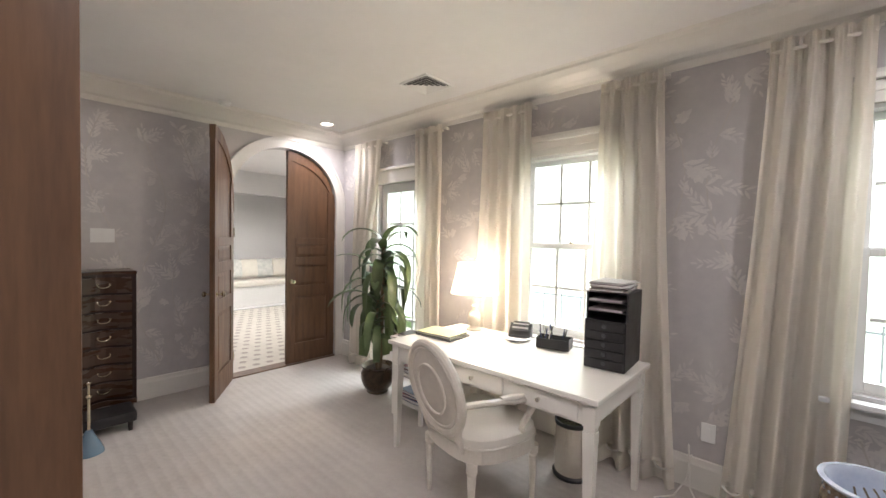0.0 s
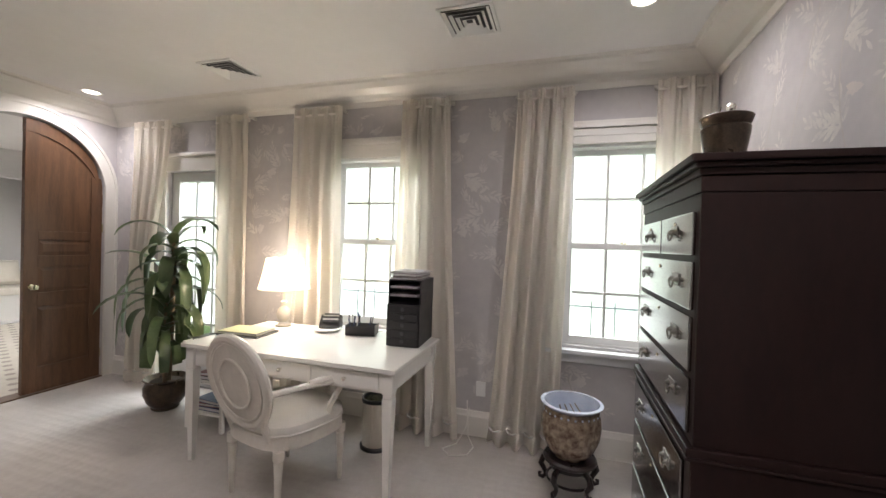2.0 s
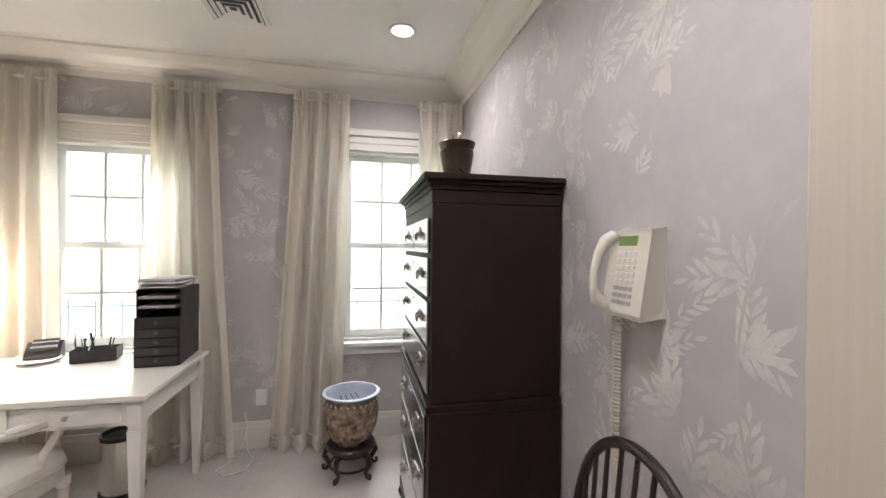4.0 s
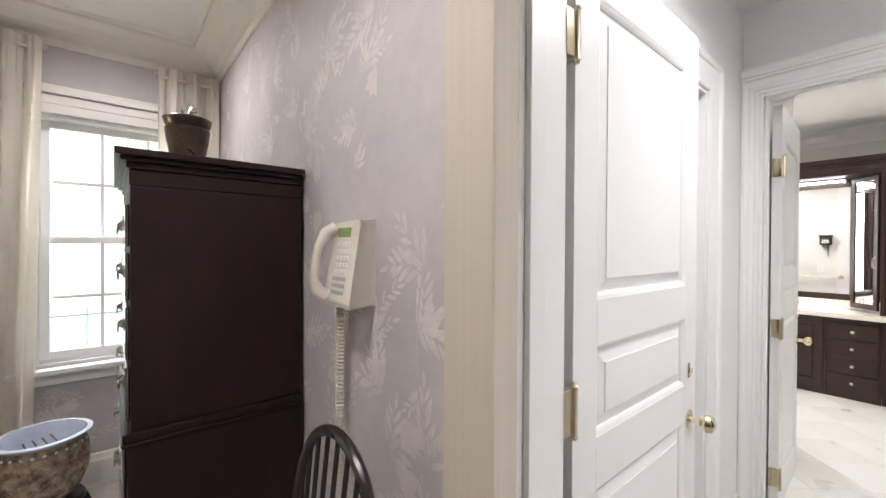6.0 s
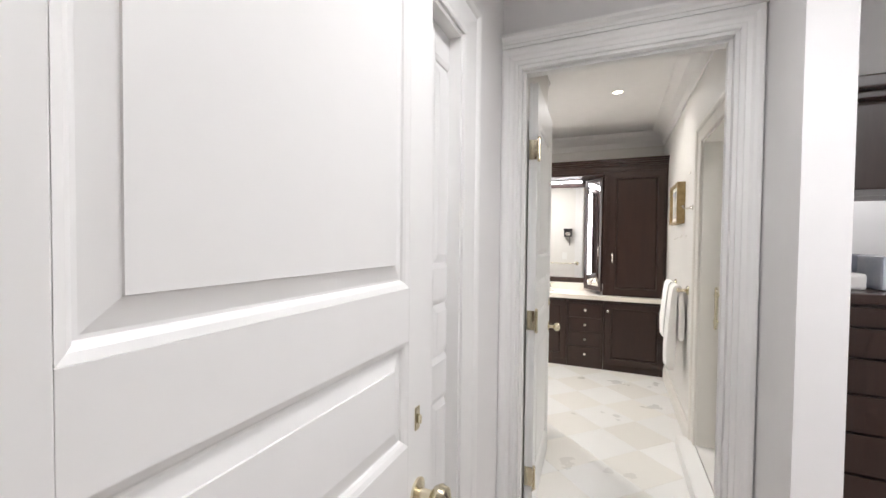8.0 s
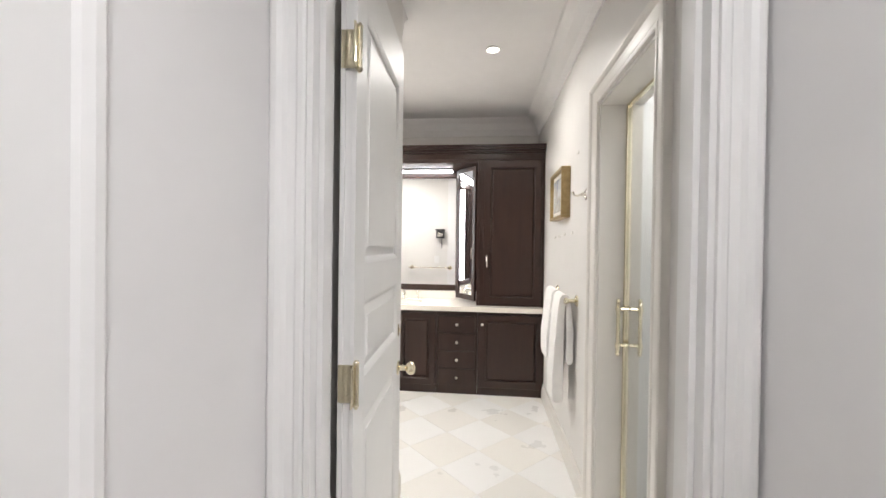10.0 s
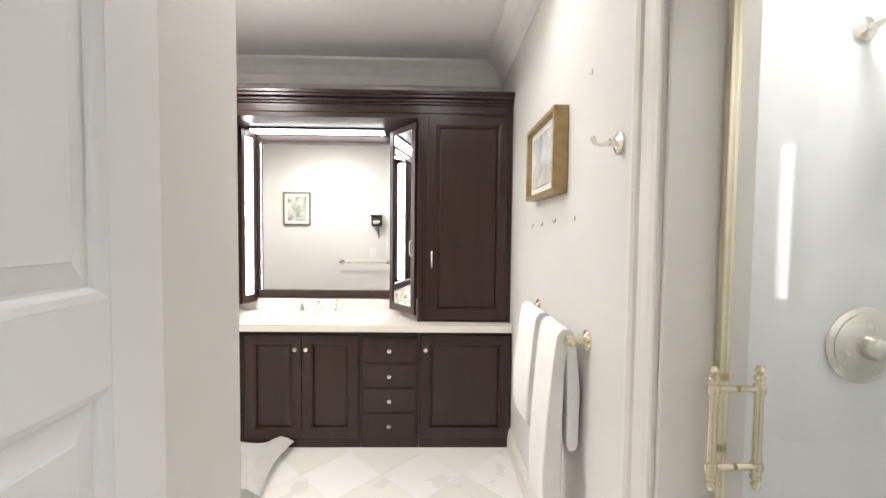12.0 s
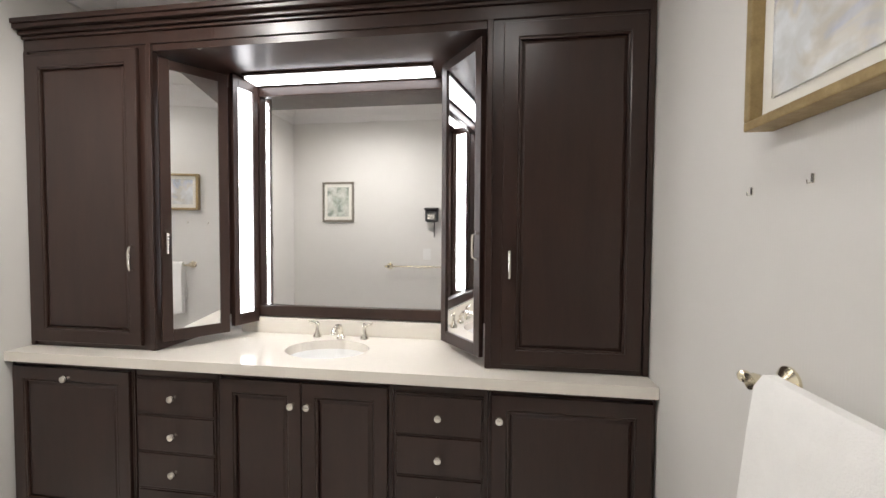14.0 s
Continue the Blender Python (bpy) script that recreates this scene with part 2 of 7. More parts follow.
TRIM = material("cream_trim_paint", (0.775, 0.745, 0.695), 0.35, scale=3, mix=0.2, bump=0.03)
WHITE = material("white_gloss_paint", (0.82, 0.815, 0.80), 0.42, scale=3, mix=0.12, bump=0.03, bump_scale=40)
HALLWALL = material("pale_hall_paint", (0.79, 0.78, 0.775), 0.6, scale=2, mix=0.15, bump=0.04)
BATHWALL = wavy(material("ribbed_vinyl_wallcovering", (0.735, 0.715, 0.685), 0.5, scale=1.5, mix=0.18), 42, 0.13, (1, 1, 0.0), 0.0007)
TANCLOTH = wavy(material("tan_ribbed_cloth", (0.60, 0.545, 0.465), 0.75, second=(0.545, 0.49, 0.415), scale=3, mix=0.5, stretch=(30, 30, 0.6), spec=0.2), 60, 0.2, (1, 1, 0.0), 0.0008)
CARPET = wavy(material("cream_carpet", (0.54, 0.495, 0.46), 0.95, second=(0.45, 0.41, 0.38), scale=5, mix=0.6, bump=0.5, bump_scale=260, spec=0.1), 14, 0.5, (1, 1, 1), 0.010, "LATTICE")
CARPET2 = material("pale_carpet", (0.66, 0.62, 0.56), 0.95, scale=8, mix=0.5, bump=0.4, bump_scale=200, spec=0.1)
DOT = material("carpet_figure", (0.42, 0.38, 0.35), 0.95, scale=20, mix=0.4, spec=0.1)
MARBLE = material("cream_marble", (0.82, 0.795, 0.745), 0.28, second=(0.80, 0.77, 0.72), scale=3.5, mix=0.06, random_piece=0.04, rough_vary=0.02)
MARBLE2 = material("white_marble", (0.85, 0.84, 0.815), 0.28, second=(0.84, 0.825, 0.80), scale=3.5, mix=0.06, random_piece=0.04, rough_vary=0.02)
GROUT = material("grout", (0.82, 0.80, 0.76), 0.9, scale=30)
WOOD = material("walnut_door_wood", (0.155, 0.078, 0.040), 0.36, second=(0.075, 0.037, 0.02), scale=5, mix=0.8, bump=0.05, bump_scale=60, stretch=(4, 4, 0.5))
WOOD_DARK = material("dark_chest_wood", (0.017, 0.0085, 0.008), 0.46, second=(0.03, 0.0145, 0.0125), scale=4, mix=0.6, stretch=(2, 2, 0.7), spec=0.22, rough_vary=0.05)
WOOD_POLISH = material("polished_dark_drawer_wood", (0.013, 0.008, 0.0075), 0.2, second=(0.024, 0.013, 0.010), scale=4, mix=0.6, stretch=(2, 0.6, 2), spec=0.9, rough_vary=0.03)
for _k, _v in (("Coat Weight", 1.0), ("Coat IOR", 2.2), ("Coat Roughness", 0.16)):
    WOOD_POLISH.node_tree.nodes["Principled BSDF"].inputs[_k].default_value = _v
WOOD_BROWN = material("brown_chest_wood", (0.055, 0.026, 0.015), 0.28, second=(0.05, 0.024, 0.014), scale=7, mix=0.9, stretch=(1, 0.6, 3))
VANITY = material("espresso_cabinet_wood", (0.036, 0.0175, 0.0125), 0.31, second=(0.025, 0.012, 0.0088), scale=5, mix=0.9, stretch=(3, 3, 0.5), bump=0.02, bump_scale=80, spec=0.45, rough_vary=0.06)
COUNTER = material("cream_stone_top", (0.80, 0.755, 0.68), 0.16, second=(0.72, 0.67, 0.60), scale=6, mix=0.35)
BRASS = material("polished_brass", (0.80, 0.73, 0.55), 0.2, 1.0, scale=20, mix=0.3)
NICKEL = material("satin_nickel", (0.80, 0.77, 0.70), 0.24, 1.0, scale=20, mix=0.2)
IRON = material("blackened_iron", (0.02, 0.02, 0.022), 0.4, 0.6, scale=30)
LINEN = see_through(material("cream_curtain_linen", (0.95, 0.905, 0.835), 0.85, scale=4, mix=0.06, bump=0.06, bump_scale=320, spec=0.2), 0.18)
SHEER = material("white_curtain_lining", (0.84, 0.82, 0.78), 0.85, scale=4, mix=0.15, bump=0.2, bump_scale=320, spec=0.2)
TOWEL = material("white_towelling", (0.90, 0.885, 0.86), 0.95, scale=20, mix=0.2, bump=0.3, bump_scale=300, spec=0.1)
DESKWHITE = material("white_desk_lacquer", (0.83, 0.80, 0.75), 0.2, scale=4, mix=0.1)
CHAIRWHITE = material("antique_white_chair_paint", (0.74, 0.69, 0.62), 0.4, second=(0.62, 0.56, 0.48), scale=14, mix=0.6, bump=0.06)
CANE = material("pale_cane", (0.70, 0.64, 0.57), 0.7, scale=30, mix=0.5, bump=0.8, bump_scale=300)
FABRIC = material("cream_upholstery", (0.80, 0.76, 0.69), 0.8, scale=10, mix=0.25, bump=0.3, bump_scale=300, spec=0.2)
BLACKPLAST = material("black_plastic", (0.022, 0.020, 0.022), 0.42, scale=10)
GREYPLAST = material("dark_grey_plastic", (0.06, 0.06, 0.065), 0.4, scale=10)
PHONEPLAST = material("ivory_plastic", (0.70, 0.66, 0.58), 0.35, scale=10, mix=0.15)
PAPERS = material("paper_sheets", (0.75, 0.73, 0.72), 0.7, scale=40, mix=0.4, random_piece=0.12)
LEAF = material("dark_green_leaf", (0.07, 0.115, 0.045), 0.32, second=(0.14, 0.18, 0.085), scale=9, mix=0.8, random_piece=0.35)
STEM = material("brown_cane_stem", (0.22, 0.16, 0.10), 0.8, scale=30, mix=0.6, bump=0.4)
BRONZE = material("bronze_planter", (0.13, 0.095, 0.065), 0.3, 0.7, second=(0.055, 0.042, 0.034), scale=18, mix=0.9, bump=0.2, bump_scale=40)
SOIL = material("potting_soil", (0.05, 0.035, 0.025), 0.95, scale=50, bump=0.8)
PORCELAIN = material("painted_porcelain", (0.10, 0.055, 0.035), 0.2, second=(0.42, 0.33, 0.24), scale=28, mix=1.0, bump=0.05)
PORCIN = material("blue_white_porcelain", (0.48, 0.52, 0.62), 0.15, second=(0.62, 0.64, 0.70), scale=10, mix=0.8)
EBONY = material("carved_ebony_wood", (0.022, 0.013, 0.012), 0.3, scale=14)
PEWTER = material("aged_pewter", (0.36, 0.34, 0.31), 0.3, 1.0, scale=40, mix=0.5)
RAIL = material("grey_iron_railing", (0.38, 0.42, 0.46), 0.5, scale=20)
GLASS = glass("window_glass")
SHGLASS = glass("shower_glass", (0.98, 0.985, 0.985))
MIRROR = material("mirror_silver", (0.9, 0.9, 0.9), 0.015, 1.0, rough_vary=0.005, mix=0.02)
LIGHTTUBE = glow("lit_diffuser", (0.97, 0.97, 1.0), 12.5)
LAMPGLOW = glow("lit_lamp_lens", (1.0, 0.93, 0.8), 7.0)
SHADE = glow("lit_lampshade", (1.0, 0.86, 0.68), 1.5)
GREENLAWN = material("lawn_grass", (0.10, 0.17, 0.05), 0.9, second=(0.16, 0.23, 0.08), scale=3, mix=0.8)
GLOWSHEET = glowing_garden("glowing_garden_sheet")
GOLD = material("gilt_frame", (0.42, 0.31, 0.15), 0.45, 0.5, second=(0.27, 0.19, 0.09), scale=30, mix=0.7, bump=0.3)
SILVERFRAME = material("pewter_frame", (0.26, 0.235, 0.19), 0.45, 0.4, scale=30)
MATBOARD = material("mat_board", (0.78, 0.76, 0.70), 0.8, scale=20, mix=0.1)
WHITETILE = material("white_shower_wall", (0.86, 0.865, 0.86), 0.3, scale=2, mix=0.15)
DARKCLOTH = material("dark_clothes", (0.05, 0.046, 0.052), 0.9, second=(0.15, 0.115, 0.11), scale=9, mix=0.8, random_piece=0.5)

# ---- the large structure ----
CEIL, XW, XE, YN, YS = 2.80, -3.93, 1.60, 3.65, 0.0


def wall_holes(bm, u0, u1, z0, z1, holes, put):
    """Boxes round square openings (a, b, lo, hi); put(u0, z0, u1, z1) adds one."""
    cuts = sorted({u0, u1, *(h[0] for h in holes), *(h[1] for h in holes)})
    for a, b in zip(cuts, cuts[1:]):
        spans = sorted((h[2], h[3]) for h in holes if h[0] <= a and h[1] >= b)
        z = z0
        for lo, hi in spans:
            if lo > z:
                put(a, z, b, lo)
            z = hi
        if z < z1:
            put(a, z, b, z1)
    return bm


WIN = [(-1.27, -0.44, 0.78, 2.20), (0.66, 1.50, 0.78, 2.235)]
FRENCH = (-3.20, -2.34, 0.02, 2.14)
bm = B()
wall_holes(bm, XW - 0.15, XE + 0.12, 0, CEIL, WIN + [FRENCH], lambda a, z, b, w: box(bm, a, YN, z, b, YN + 0.16, w))
wall_north = setting("wall_north", bm, PAPER, "lavender floral papered wall with windows", "wall")

ARCH = (2.28, 3.54, 1.90)


def arch_outline(y0, y1, z1, op):
    a, b, s = op
    c, r = (a + b) / 2, (b - a) / 2
    arc = [(c - r * math.cos(math.pi * k / 24), s + r * math.sin(math.pi * k / 24)) for k in range(25)]
    return [(y0, 0), (a, 0)] + arc + [(b, 0), (y1, 0), (y1, z1), (y0, z1)]


bm = B()
prism(bm, arch_outline(YS - 0.12, YN, CEIL, ARCH), 0.15, at(XW - 0.15, 0, 0) @ YZ)
wall_west = setting("wall_west", bm, PAPER, "lavender floral papered wall with an arched doorway", "wall")
bm = B()
prism(bm, [(YS - 0.12, 0), (0.07, 0), (0.07, 2.23), (0.92, 2.23), (0.92, 0), (YN, 0), (YN, CEIL), (YS - 0.12, CEIL)], 0.12, at(XE, 0, 0) @ YZ)
wall_east = setting("wall_east", bm, PAPER, "lavender wallpaper with cream leaves and a doorway", "wall")
bm = B()
box(bm, XW - 0.15, YS - 0.12, 0, XE, YS, CEIL)
setting("wall_south", bm, PAPER, "lavender floral papered wall", "wall")

bm = B()
box(bm, XW, YS - 0.12, -0.1, XE + 0.06, YN + 0.1, 0)
setting("floor_office", bm, CARPET, "cream carpet woven with a small lattice", "carpet")
bm = B()
box(bm, XW - 0.15, YS - 0.12, CEIL, XE + 0.12, YN + 0.16, CEIL + 0.1)
setting("ceiling_office", bm, PLASTER, "smooth white painted ceiling", "ceiling")

CROWN = [(0, -0.17), (0.012, -0.17), (0.02, -0.13), (0.05, -0.115), (0.075, -0.09), (0.12, -0.055), (0.175, -0.03), (0.18, -0.012), (0.2, 0), (0, 0)]
for nm, a, b, inward in (("north", (XW, YN), (XE, YN), (0, -1)), ("west", (XW, YS), (XW, YN), (1, 0)), ("east", (XE, YS), (XE, YN), (-1, 0))):
    bm = profile_run(B(), CROWN, a, b, CEIL - 0.002, inward)
    setting("trim_crown_" + nm, bm, TRIM, "deep cream cornice moulding under the ceiling", "cornice")
BASE = [(0, 0), (0.022, 0), (0.022, 0.15), (0.016, 0.165), (0.012, 0.19), (0, 0.195)]
for nm, a, b, inward in (("north_a", (XW, YN), (-3.31, YN), (0, -1)), ("north_b", (-2.23, YN), (XE, YN), (0, -1)), ("west", (XW, YS), (XW, 2.17), (1, 0)), ("east", (XE, 1.045), (XE, YN), (-1, 0))):
    setting("baseboard_" + nm, profile_run(B(), BASE, a, b, 0.001, inward), TRIM, "tall cream painted skirting board", "baseboard")

# printed flowers of the wallpaper, in flat leaf and petal shapes
rnd = random.Random(7)


LAYER = [0]


def lift(put):
    """Each printed shape a hair above the one before, so that none lie in one plane."""
    LAYER[0] = (LAYER[0] + 1) % 331
    d = 0.000006 * LAYER[0]
    return lambda u, v: put(u, v, d)


def leaf_shape(bm, put, u, v, ang, ln, wd):
    ca, sa = math.cos(ang), math.sin(ang)
    put = lift(put)
    pts = [(0, 0), (0.25, 0.62), (0.55, 0.95), (0.8, 0.6), (1, 0), (0.8, -0.5), (0.5, -0.8), (0.22, -0.55)]
    vs = [bm.verts.new(put(u + ca * x * ln - sa * y * wd, v + sa * x * ln + ca * y * wd)) for x, y in pts]
    bm.faces.new(vs)


def vine(bm, put, pts, w):
    put = lift(put)
    last = None
    for (u, v), (u2, v2) in zip(pts, pts[1:]):
        n = math.hypot(u2 - u, v2 - v) or 1
        px, py = -(v2 - v) / n * w, (u2 - u) / n * w
        row = [bm.verts.new(put(u + px, v + py)), bm.verts.new(put(u - px, v - py))]
        if last:
            bm.faces.new((last[0], last[1], row[1], row[0]))
        last = row


def flower_print(wall, put, u0, u1, v0, v1, blocked, mats, size, seed):
    """Trailing stems with feathery leaf sprays and loose blossoms; mats: leaves, blossoms, stems."""
    r = random.Random(seed)
    leaves, petals, stems = B(), B(), B()

    def ok(u, v):
        return u0 + 0.03 < u < u1 - 0.03 and v0 + 0.05 < v < v1 - 0.05 and not any(a - 0.02 < u < b + 0.02 and c - 0.02 < v < d + 0.02 for a, b, c, d in blocked)

    def leaf(bm, u, v, ang, ln, wd):
        if ok(u, v) and ok(u + ln * math.cos(ang), v + ln * math.sin(ang)):
            leaf_shape(bm, put, u, v, ang, ln, wd)

    def spray(u, v, ang):
        n, bend = r.randint(3, 6), r.uniform(-0.16, 0.16)
        ln = r.uniform(0.045, 0.08) * size
        step = ln * 0.40
        for q in range(n):
            f = (1 - 0.45 * q / n) * r.uniform(0.8, 1.1)
            for sd in (-1, 1):
                if r.random() < 0.93:
                    leaf(leaves, u, v, ang + sd * r.uniform(0.4, 0.75), ln * f, ln * 0.155 * f)
            u, v, ang = u + step * math.cos(ang), v + step * math.sin(ang), ang + bend
        leaf(leaves, u, v, ang, ln * 0.6, ln * 0.1)

    def blossom(u, v):
        rad = r.uniform(0.045, 0.075) * size
        tilt = r.uniform(0, 6.28)
        for ring, n, back in ((1.0, 6, 0.35), (0.75, 5, 0.2), (0.45, 4, 0.1)):
            for q in range(n):
                a = tilt + (q / n - 0.5) * 4.2 + r.uniform(-0.3, 0.3)
                leaf(petals, u - rad * back * math.cos(a), v - rad * back * math.sin(a), a, rad * ring * r.uniform(0.8, 1.25), rad * 0.3 * ring)

    col, turn = u0 + 0.05, 1
    while col < u1 + 0.1:
        v = v0 + r.uniform(0.0, 0.3)
        ph, pts = r.uniform(0, 6.28), []
        while v < v1:
            u = col + 0.09 * size * math.sin(v * 3.6 + ph)
            ang = math.pi / 2 - 0.32 * size * math.cos(v * 3.6 + ph)
            if ok(u, v):
                pts.append((u, v))
            else:
                if len(pts) > 2:
                    vine(stems, put, pts, 0.0032 * size)
                pts = []
            if len(pts) % 3 == 1 and r.random() < 0.88:
                turn = -turn
                base = ang + turn * r.uniform(0.4, 1.6)
                for k in range(r.choice((1, 2, 3))):
                    spray(u + r.uniform(-0.02, 0.02), v + r.uniform(-0.02, 0.02), base + (k - 1) * r.uniform(0.5, 0.9))
            elif len(pts) % 7 == 5 and r.random() < 0.6:
                blossom(u + turn * 0.06 * size, v)
            v += 0.042 * size
        if len(pts) > 2:
            vine(stems, put, pts, 0.0032 * size)
        col += r.uniform(0.20, 0.28) * size
    part("printed_leaves", leaves, mats[0], wall, "cream feathery leaves printed on the paper", kind="stuff")
    part("printed_blossoms", petals, mats[1], wall, "pale blush blossoms printed on the paper", kind="stuff")
    part("printed_stems", stems, mats[2], wall, "thin taupe stems printed on the paper", kind="stuff")


CREAMS, SOFTS = (PRINT, PRINT_BLUSH, PRINT_STEM), (PRINT_SOFT, PRINT_SOFT, PRINT_STEM)
flower_print(wall_east, lambda u, v, d: (XE - 0.0008 - d, u, v), 1.06, YN, 0.2, CEIL - 0.17, [], CREAMS, 1.25, 3)
flower_print(wall_north, lambda u, v, d: (u, YN - 0.0008 - d, v), XW, XE, 0.2, CEIL - 0.17, [(a - 0.1, b + 0.1, c - 0.12, d + 0.17) for a, b, c, d in WIN + [FRENCH]], SOFTS, 1.25, 5)
flower_print(wall_west, lambda u, v, d: (XW + 0.0008 + d, u, v), YS, YN, 0.2, CEIL - 0.17, [(2.15, 3.66, 0, 2.66)], SOFTS, 1.25, 9)

# bedroom beyond the arch
bm = B()
box(bm, -8.9, 0.6, -0.1, XW, 5.3, -0.004)
floor_bedroom = setting("floor_bedroom", bm, CARPET2, "pale carpet with rows of small brown figures", "carpet")
bm = B()
for i in range(26):
    for j in range(28):
        x, y = -8.6 + i * 0.19, 1.0 + j * 0.16 + (i % 2) * 0.08
        if x < XW - 0.2 and (y < 4.15 or (x < -6.35 and y < 5.2)) and x > -7.95:
            lathe(bm, [(0.0, 0.001), (0.045, 0.001), (0.045, 0.002), (0.0, 0.002)], (x, y, 0), 6)
part("carpet_figures", bm, DOT, floor_bedroom, "small brown woven figures", kind="stuff")
bm = B()
wall_holes(bm, 0.6, 5.3, 0, 2.8, [(3.2, 5.2, 0.02, 2.35)], lambda a, z, b, w: box(bm, -8.0, a, z, -7.85, b, w))
box(bm, -9.0, 0.45, 0, XW - 0.15, 0.6, 2.8)
box(bm, -9.0, 5.3, 0, -6.2, 5.42, 2.8)
box(bm, -6.3, 4.2, 0, -6.2, 5.3, 2.8)
box(bm, -6.2, 4.2, 0, XW - 0.15, 4.32, 2.8)
box(bm, -9.0, 0.6, 0, -8.85, 5.3, 2.8)
box(bm, XW - 0.15, YN, 0, XW - 0.02, 4.2, 2.8)
setting("wall_bedroom", bm, HALLWALL, "plain pale walls with a window-seat niche", "wall")
bm = B()
box(bm, -9.0, 0.5, 2.8, XW - 0.15, 5.4, 2.9)
setting("ceiling_bedroom", bm, PLASTER, "white ceiling of the next room", "ceiling")

# hall, dressing room, closet and bathroom shell
bm = B()
box(bm, XE + 0.06, -2.4, -0.1, 3.70, 2.05, -0.002)
setting("floor_hall", bm, CARPET, "cream carpet in the passage and closet", "carpet")
bm = B()
wall_holes(bm, XE + 0.12, 4.9695, 0, 2.75, [(2.45, 3.09, 0, 2.19)], lambda a, z, b, w: box(bm, a, 1.04, z, b, 1.16, w))
wall_hall = setting("wall_hall", bm, HALLWALL, "pale painted passage wall with a closet opening", "wall")
bm = B()
wall_holes(bm, -0.125, 1.04, 0, 2.75, [(0.085, 0.962, 0, 2.295)], lambda a, z, b, w: box(bm, 3.66, a, z, 3.78, b, w))
setting("wall_bath_door", bm, HALLWALL, "pale painted wall round the bathroom doorway", "wall")
bm = B()
box(bm, 3.31, -0.125, 0, 3.66, 0, 2.75)
setting("wall_hall_end", bm, HALLWALL, "short pale wall beside the dressing room", "wall")
bm = B()
box(bm, XE + 0.12, -2.5, 0, 4.12, -2.4, 2.75)
box(bm, XE, -2.4, 0, XE + 0.12, YS - 0.12, 2.75)
box(bm, 4.03, -2.4, 0, 4.109, -0.125, 2.75)
setting("wall_dressing", bm, HALLWALL, "pale painted dressing room walls", "wall")
bm = B()
box(bm, 2.0, 2.0, 0, 3.66, 2.1, 2.75)
box(bm, 1.95, 1.16, 0, 2.05, 2.1, 2.75)
box(bm, 3.62, 1.16, 0, 3.70, 2.1, 2.75)
setting("wall_closet", bm, HALLWALL, "closet walls behind the clothes", "wall")
bm = B()
box(bm, XE + 0.12, -2.5, 2.75, 4.95, 2.1, 2.85)
setting("ceiling_hall", bm, PLASTER, "white ceiling over passage and shower", "ceiling")

bm = B()
wall_holes(bm, 3.78, 7.2, 0, 2.75, [(4.15, 4.82, 0.10, 2.12)], lambda a, z, b, w: box(bm, a, -0.12, z, b, 0, w))
setting("wall_bath_south", bm, BATHWALL, "cream ribbed wall with the shower opening", "wall")
bm = B()
box(bm, 7.08, 0, 0, 7.2, 4.2, 2.75)
setting("wall_bath_east", bm, BATHWALL, "cream ribbed wall behind the vanity", "wall")
bm = B()
box(bm, 4.85, 1.16, 0, 4.97, 4.2, 2.75)
box(bm, 3.78, 1.030, 0, 4.9695, 1.0395, 2.75)
wall_bath_west = setting("wall_bath_west", bm, BATHWALL, "cream ribbed wall facing the vanity", "wall")
bm = B()
box(bm, 4.97, 2.83, 0, 7.08, 2.95, 2.75)
setting("wall_bath_north", bm, BATHWALL, "cream ribbed side wall by the vanity", "wall")
bm = B()
box(bm, 4.95, -0.1, 2.75, 7.2, 4.2, 2.85)
setting("ceiling_bath", bm, PLASTER, "white bathroom ceiling", "ceiling")
bm = B()
box(bm, 3.70, -0.12, -0.1, 7.2, 2.95, 0.0006)
floor_bath = setting("floor_bath", bm, GROUT, "cream and white marble tiles laid on the diagonal", "tiled floor")
COVE = [(0, -0.16), (0.012, -0.16), (0.03, -0.10), (0.075, -0.045), (0.13, -0.015), (0.14, 0), (0, 0)]
for nm, a, b, inward in (("bath_a", (3.78, 0), (7.08, 0), (0, 1)), ("bath_b", (7.08, 0), (7.08, 2.83), (-1, 0)), ("bath_c", (4.97, 1.03), (4.97, 2.83), (1, 0)), ("bath_d", (4.97, 2.83), (7.08, 2.83), (0, -1))):
    setting("trim_" + nm, profile_run(B(), COVE, a, b, 2.748, inward), PLASTER, "curved white cove moulding", "cornice")
for nm, a, b, inward in (("bath_a", (4.91, 0), (6.52, 0), (0, 1)), ("bath_b", (4.97, 1.03), (4.97, 2.83), (1, 0)), ("hall_a", (3.2305, 1.04), (3.66, 1.04), (0, -1)), ("bath_c", (3.9, 1.0298), (4.97, 1.0298), (0, -1))):
    setting("baseboard_" + nm, profile_run(B(), [(o, u * 0.72) for o, u in BASE], a, b, 0.001, inward), TRIM, "cream painted skirting board", "baseboard")

# shower
bm = B()
box(bm, 4.11, -1.25, 0, 4.15, -0.12, 2.6)
box(bm, 4.965, -1.25, 0, 5.0, -0.12, 2.6)
box(bm, 4.11, -1.29, 0, 5.0, -1.25, 2.6)
box(bm, 4.11, -1.29, 2.6, 5.0, -0.12, 2.64)
setting("wall_shower", bm, WHITETILE, "glossy white shower walls", "shower wall")
bm = B()
box(bm, 4.15, -1.25, -0.05, 4.965, -0.2, 0.04)
setting("floor_shower", bm, MARBLE2, "white marble shower floor", "shower floor")
bm = B()
box(bm, 4.03, 0.0003, 0.0, 4.94, 0.10, 0.09, 0.01)
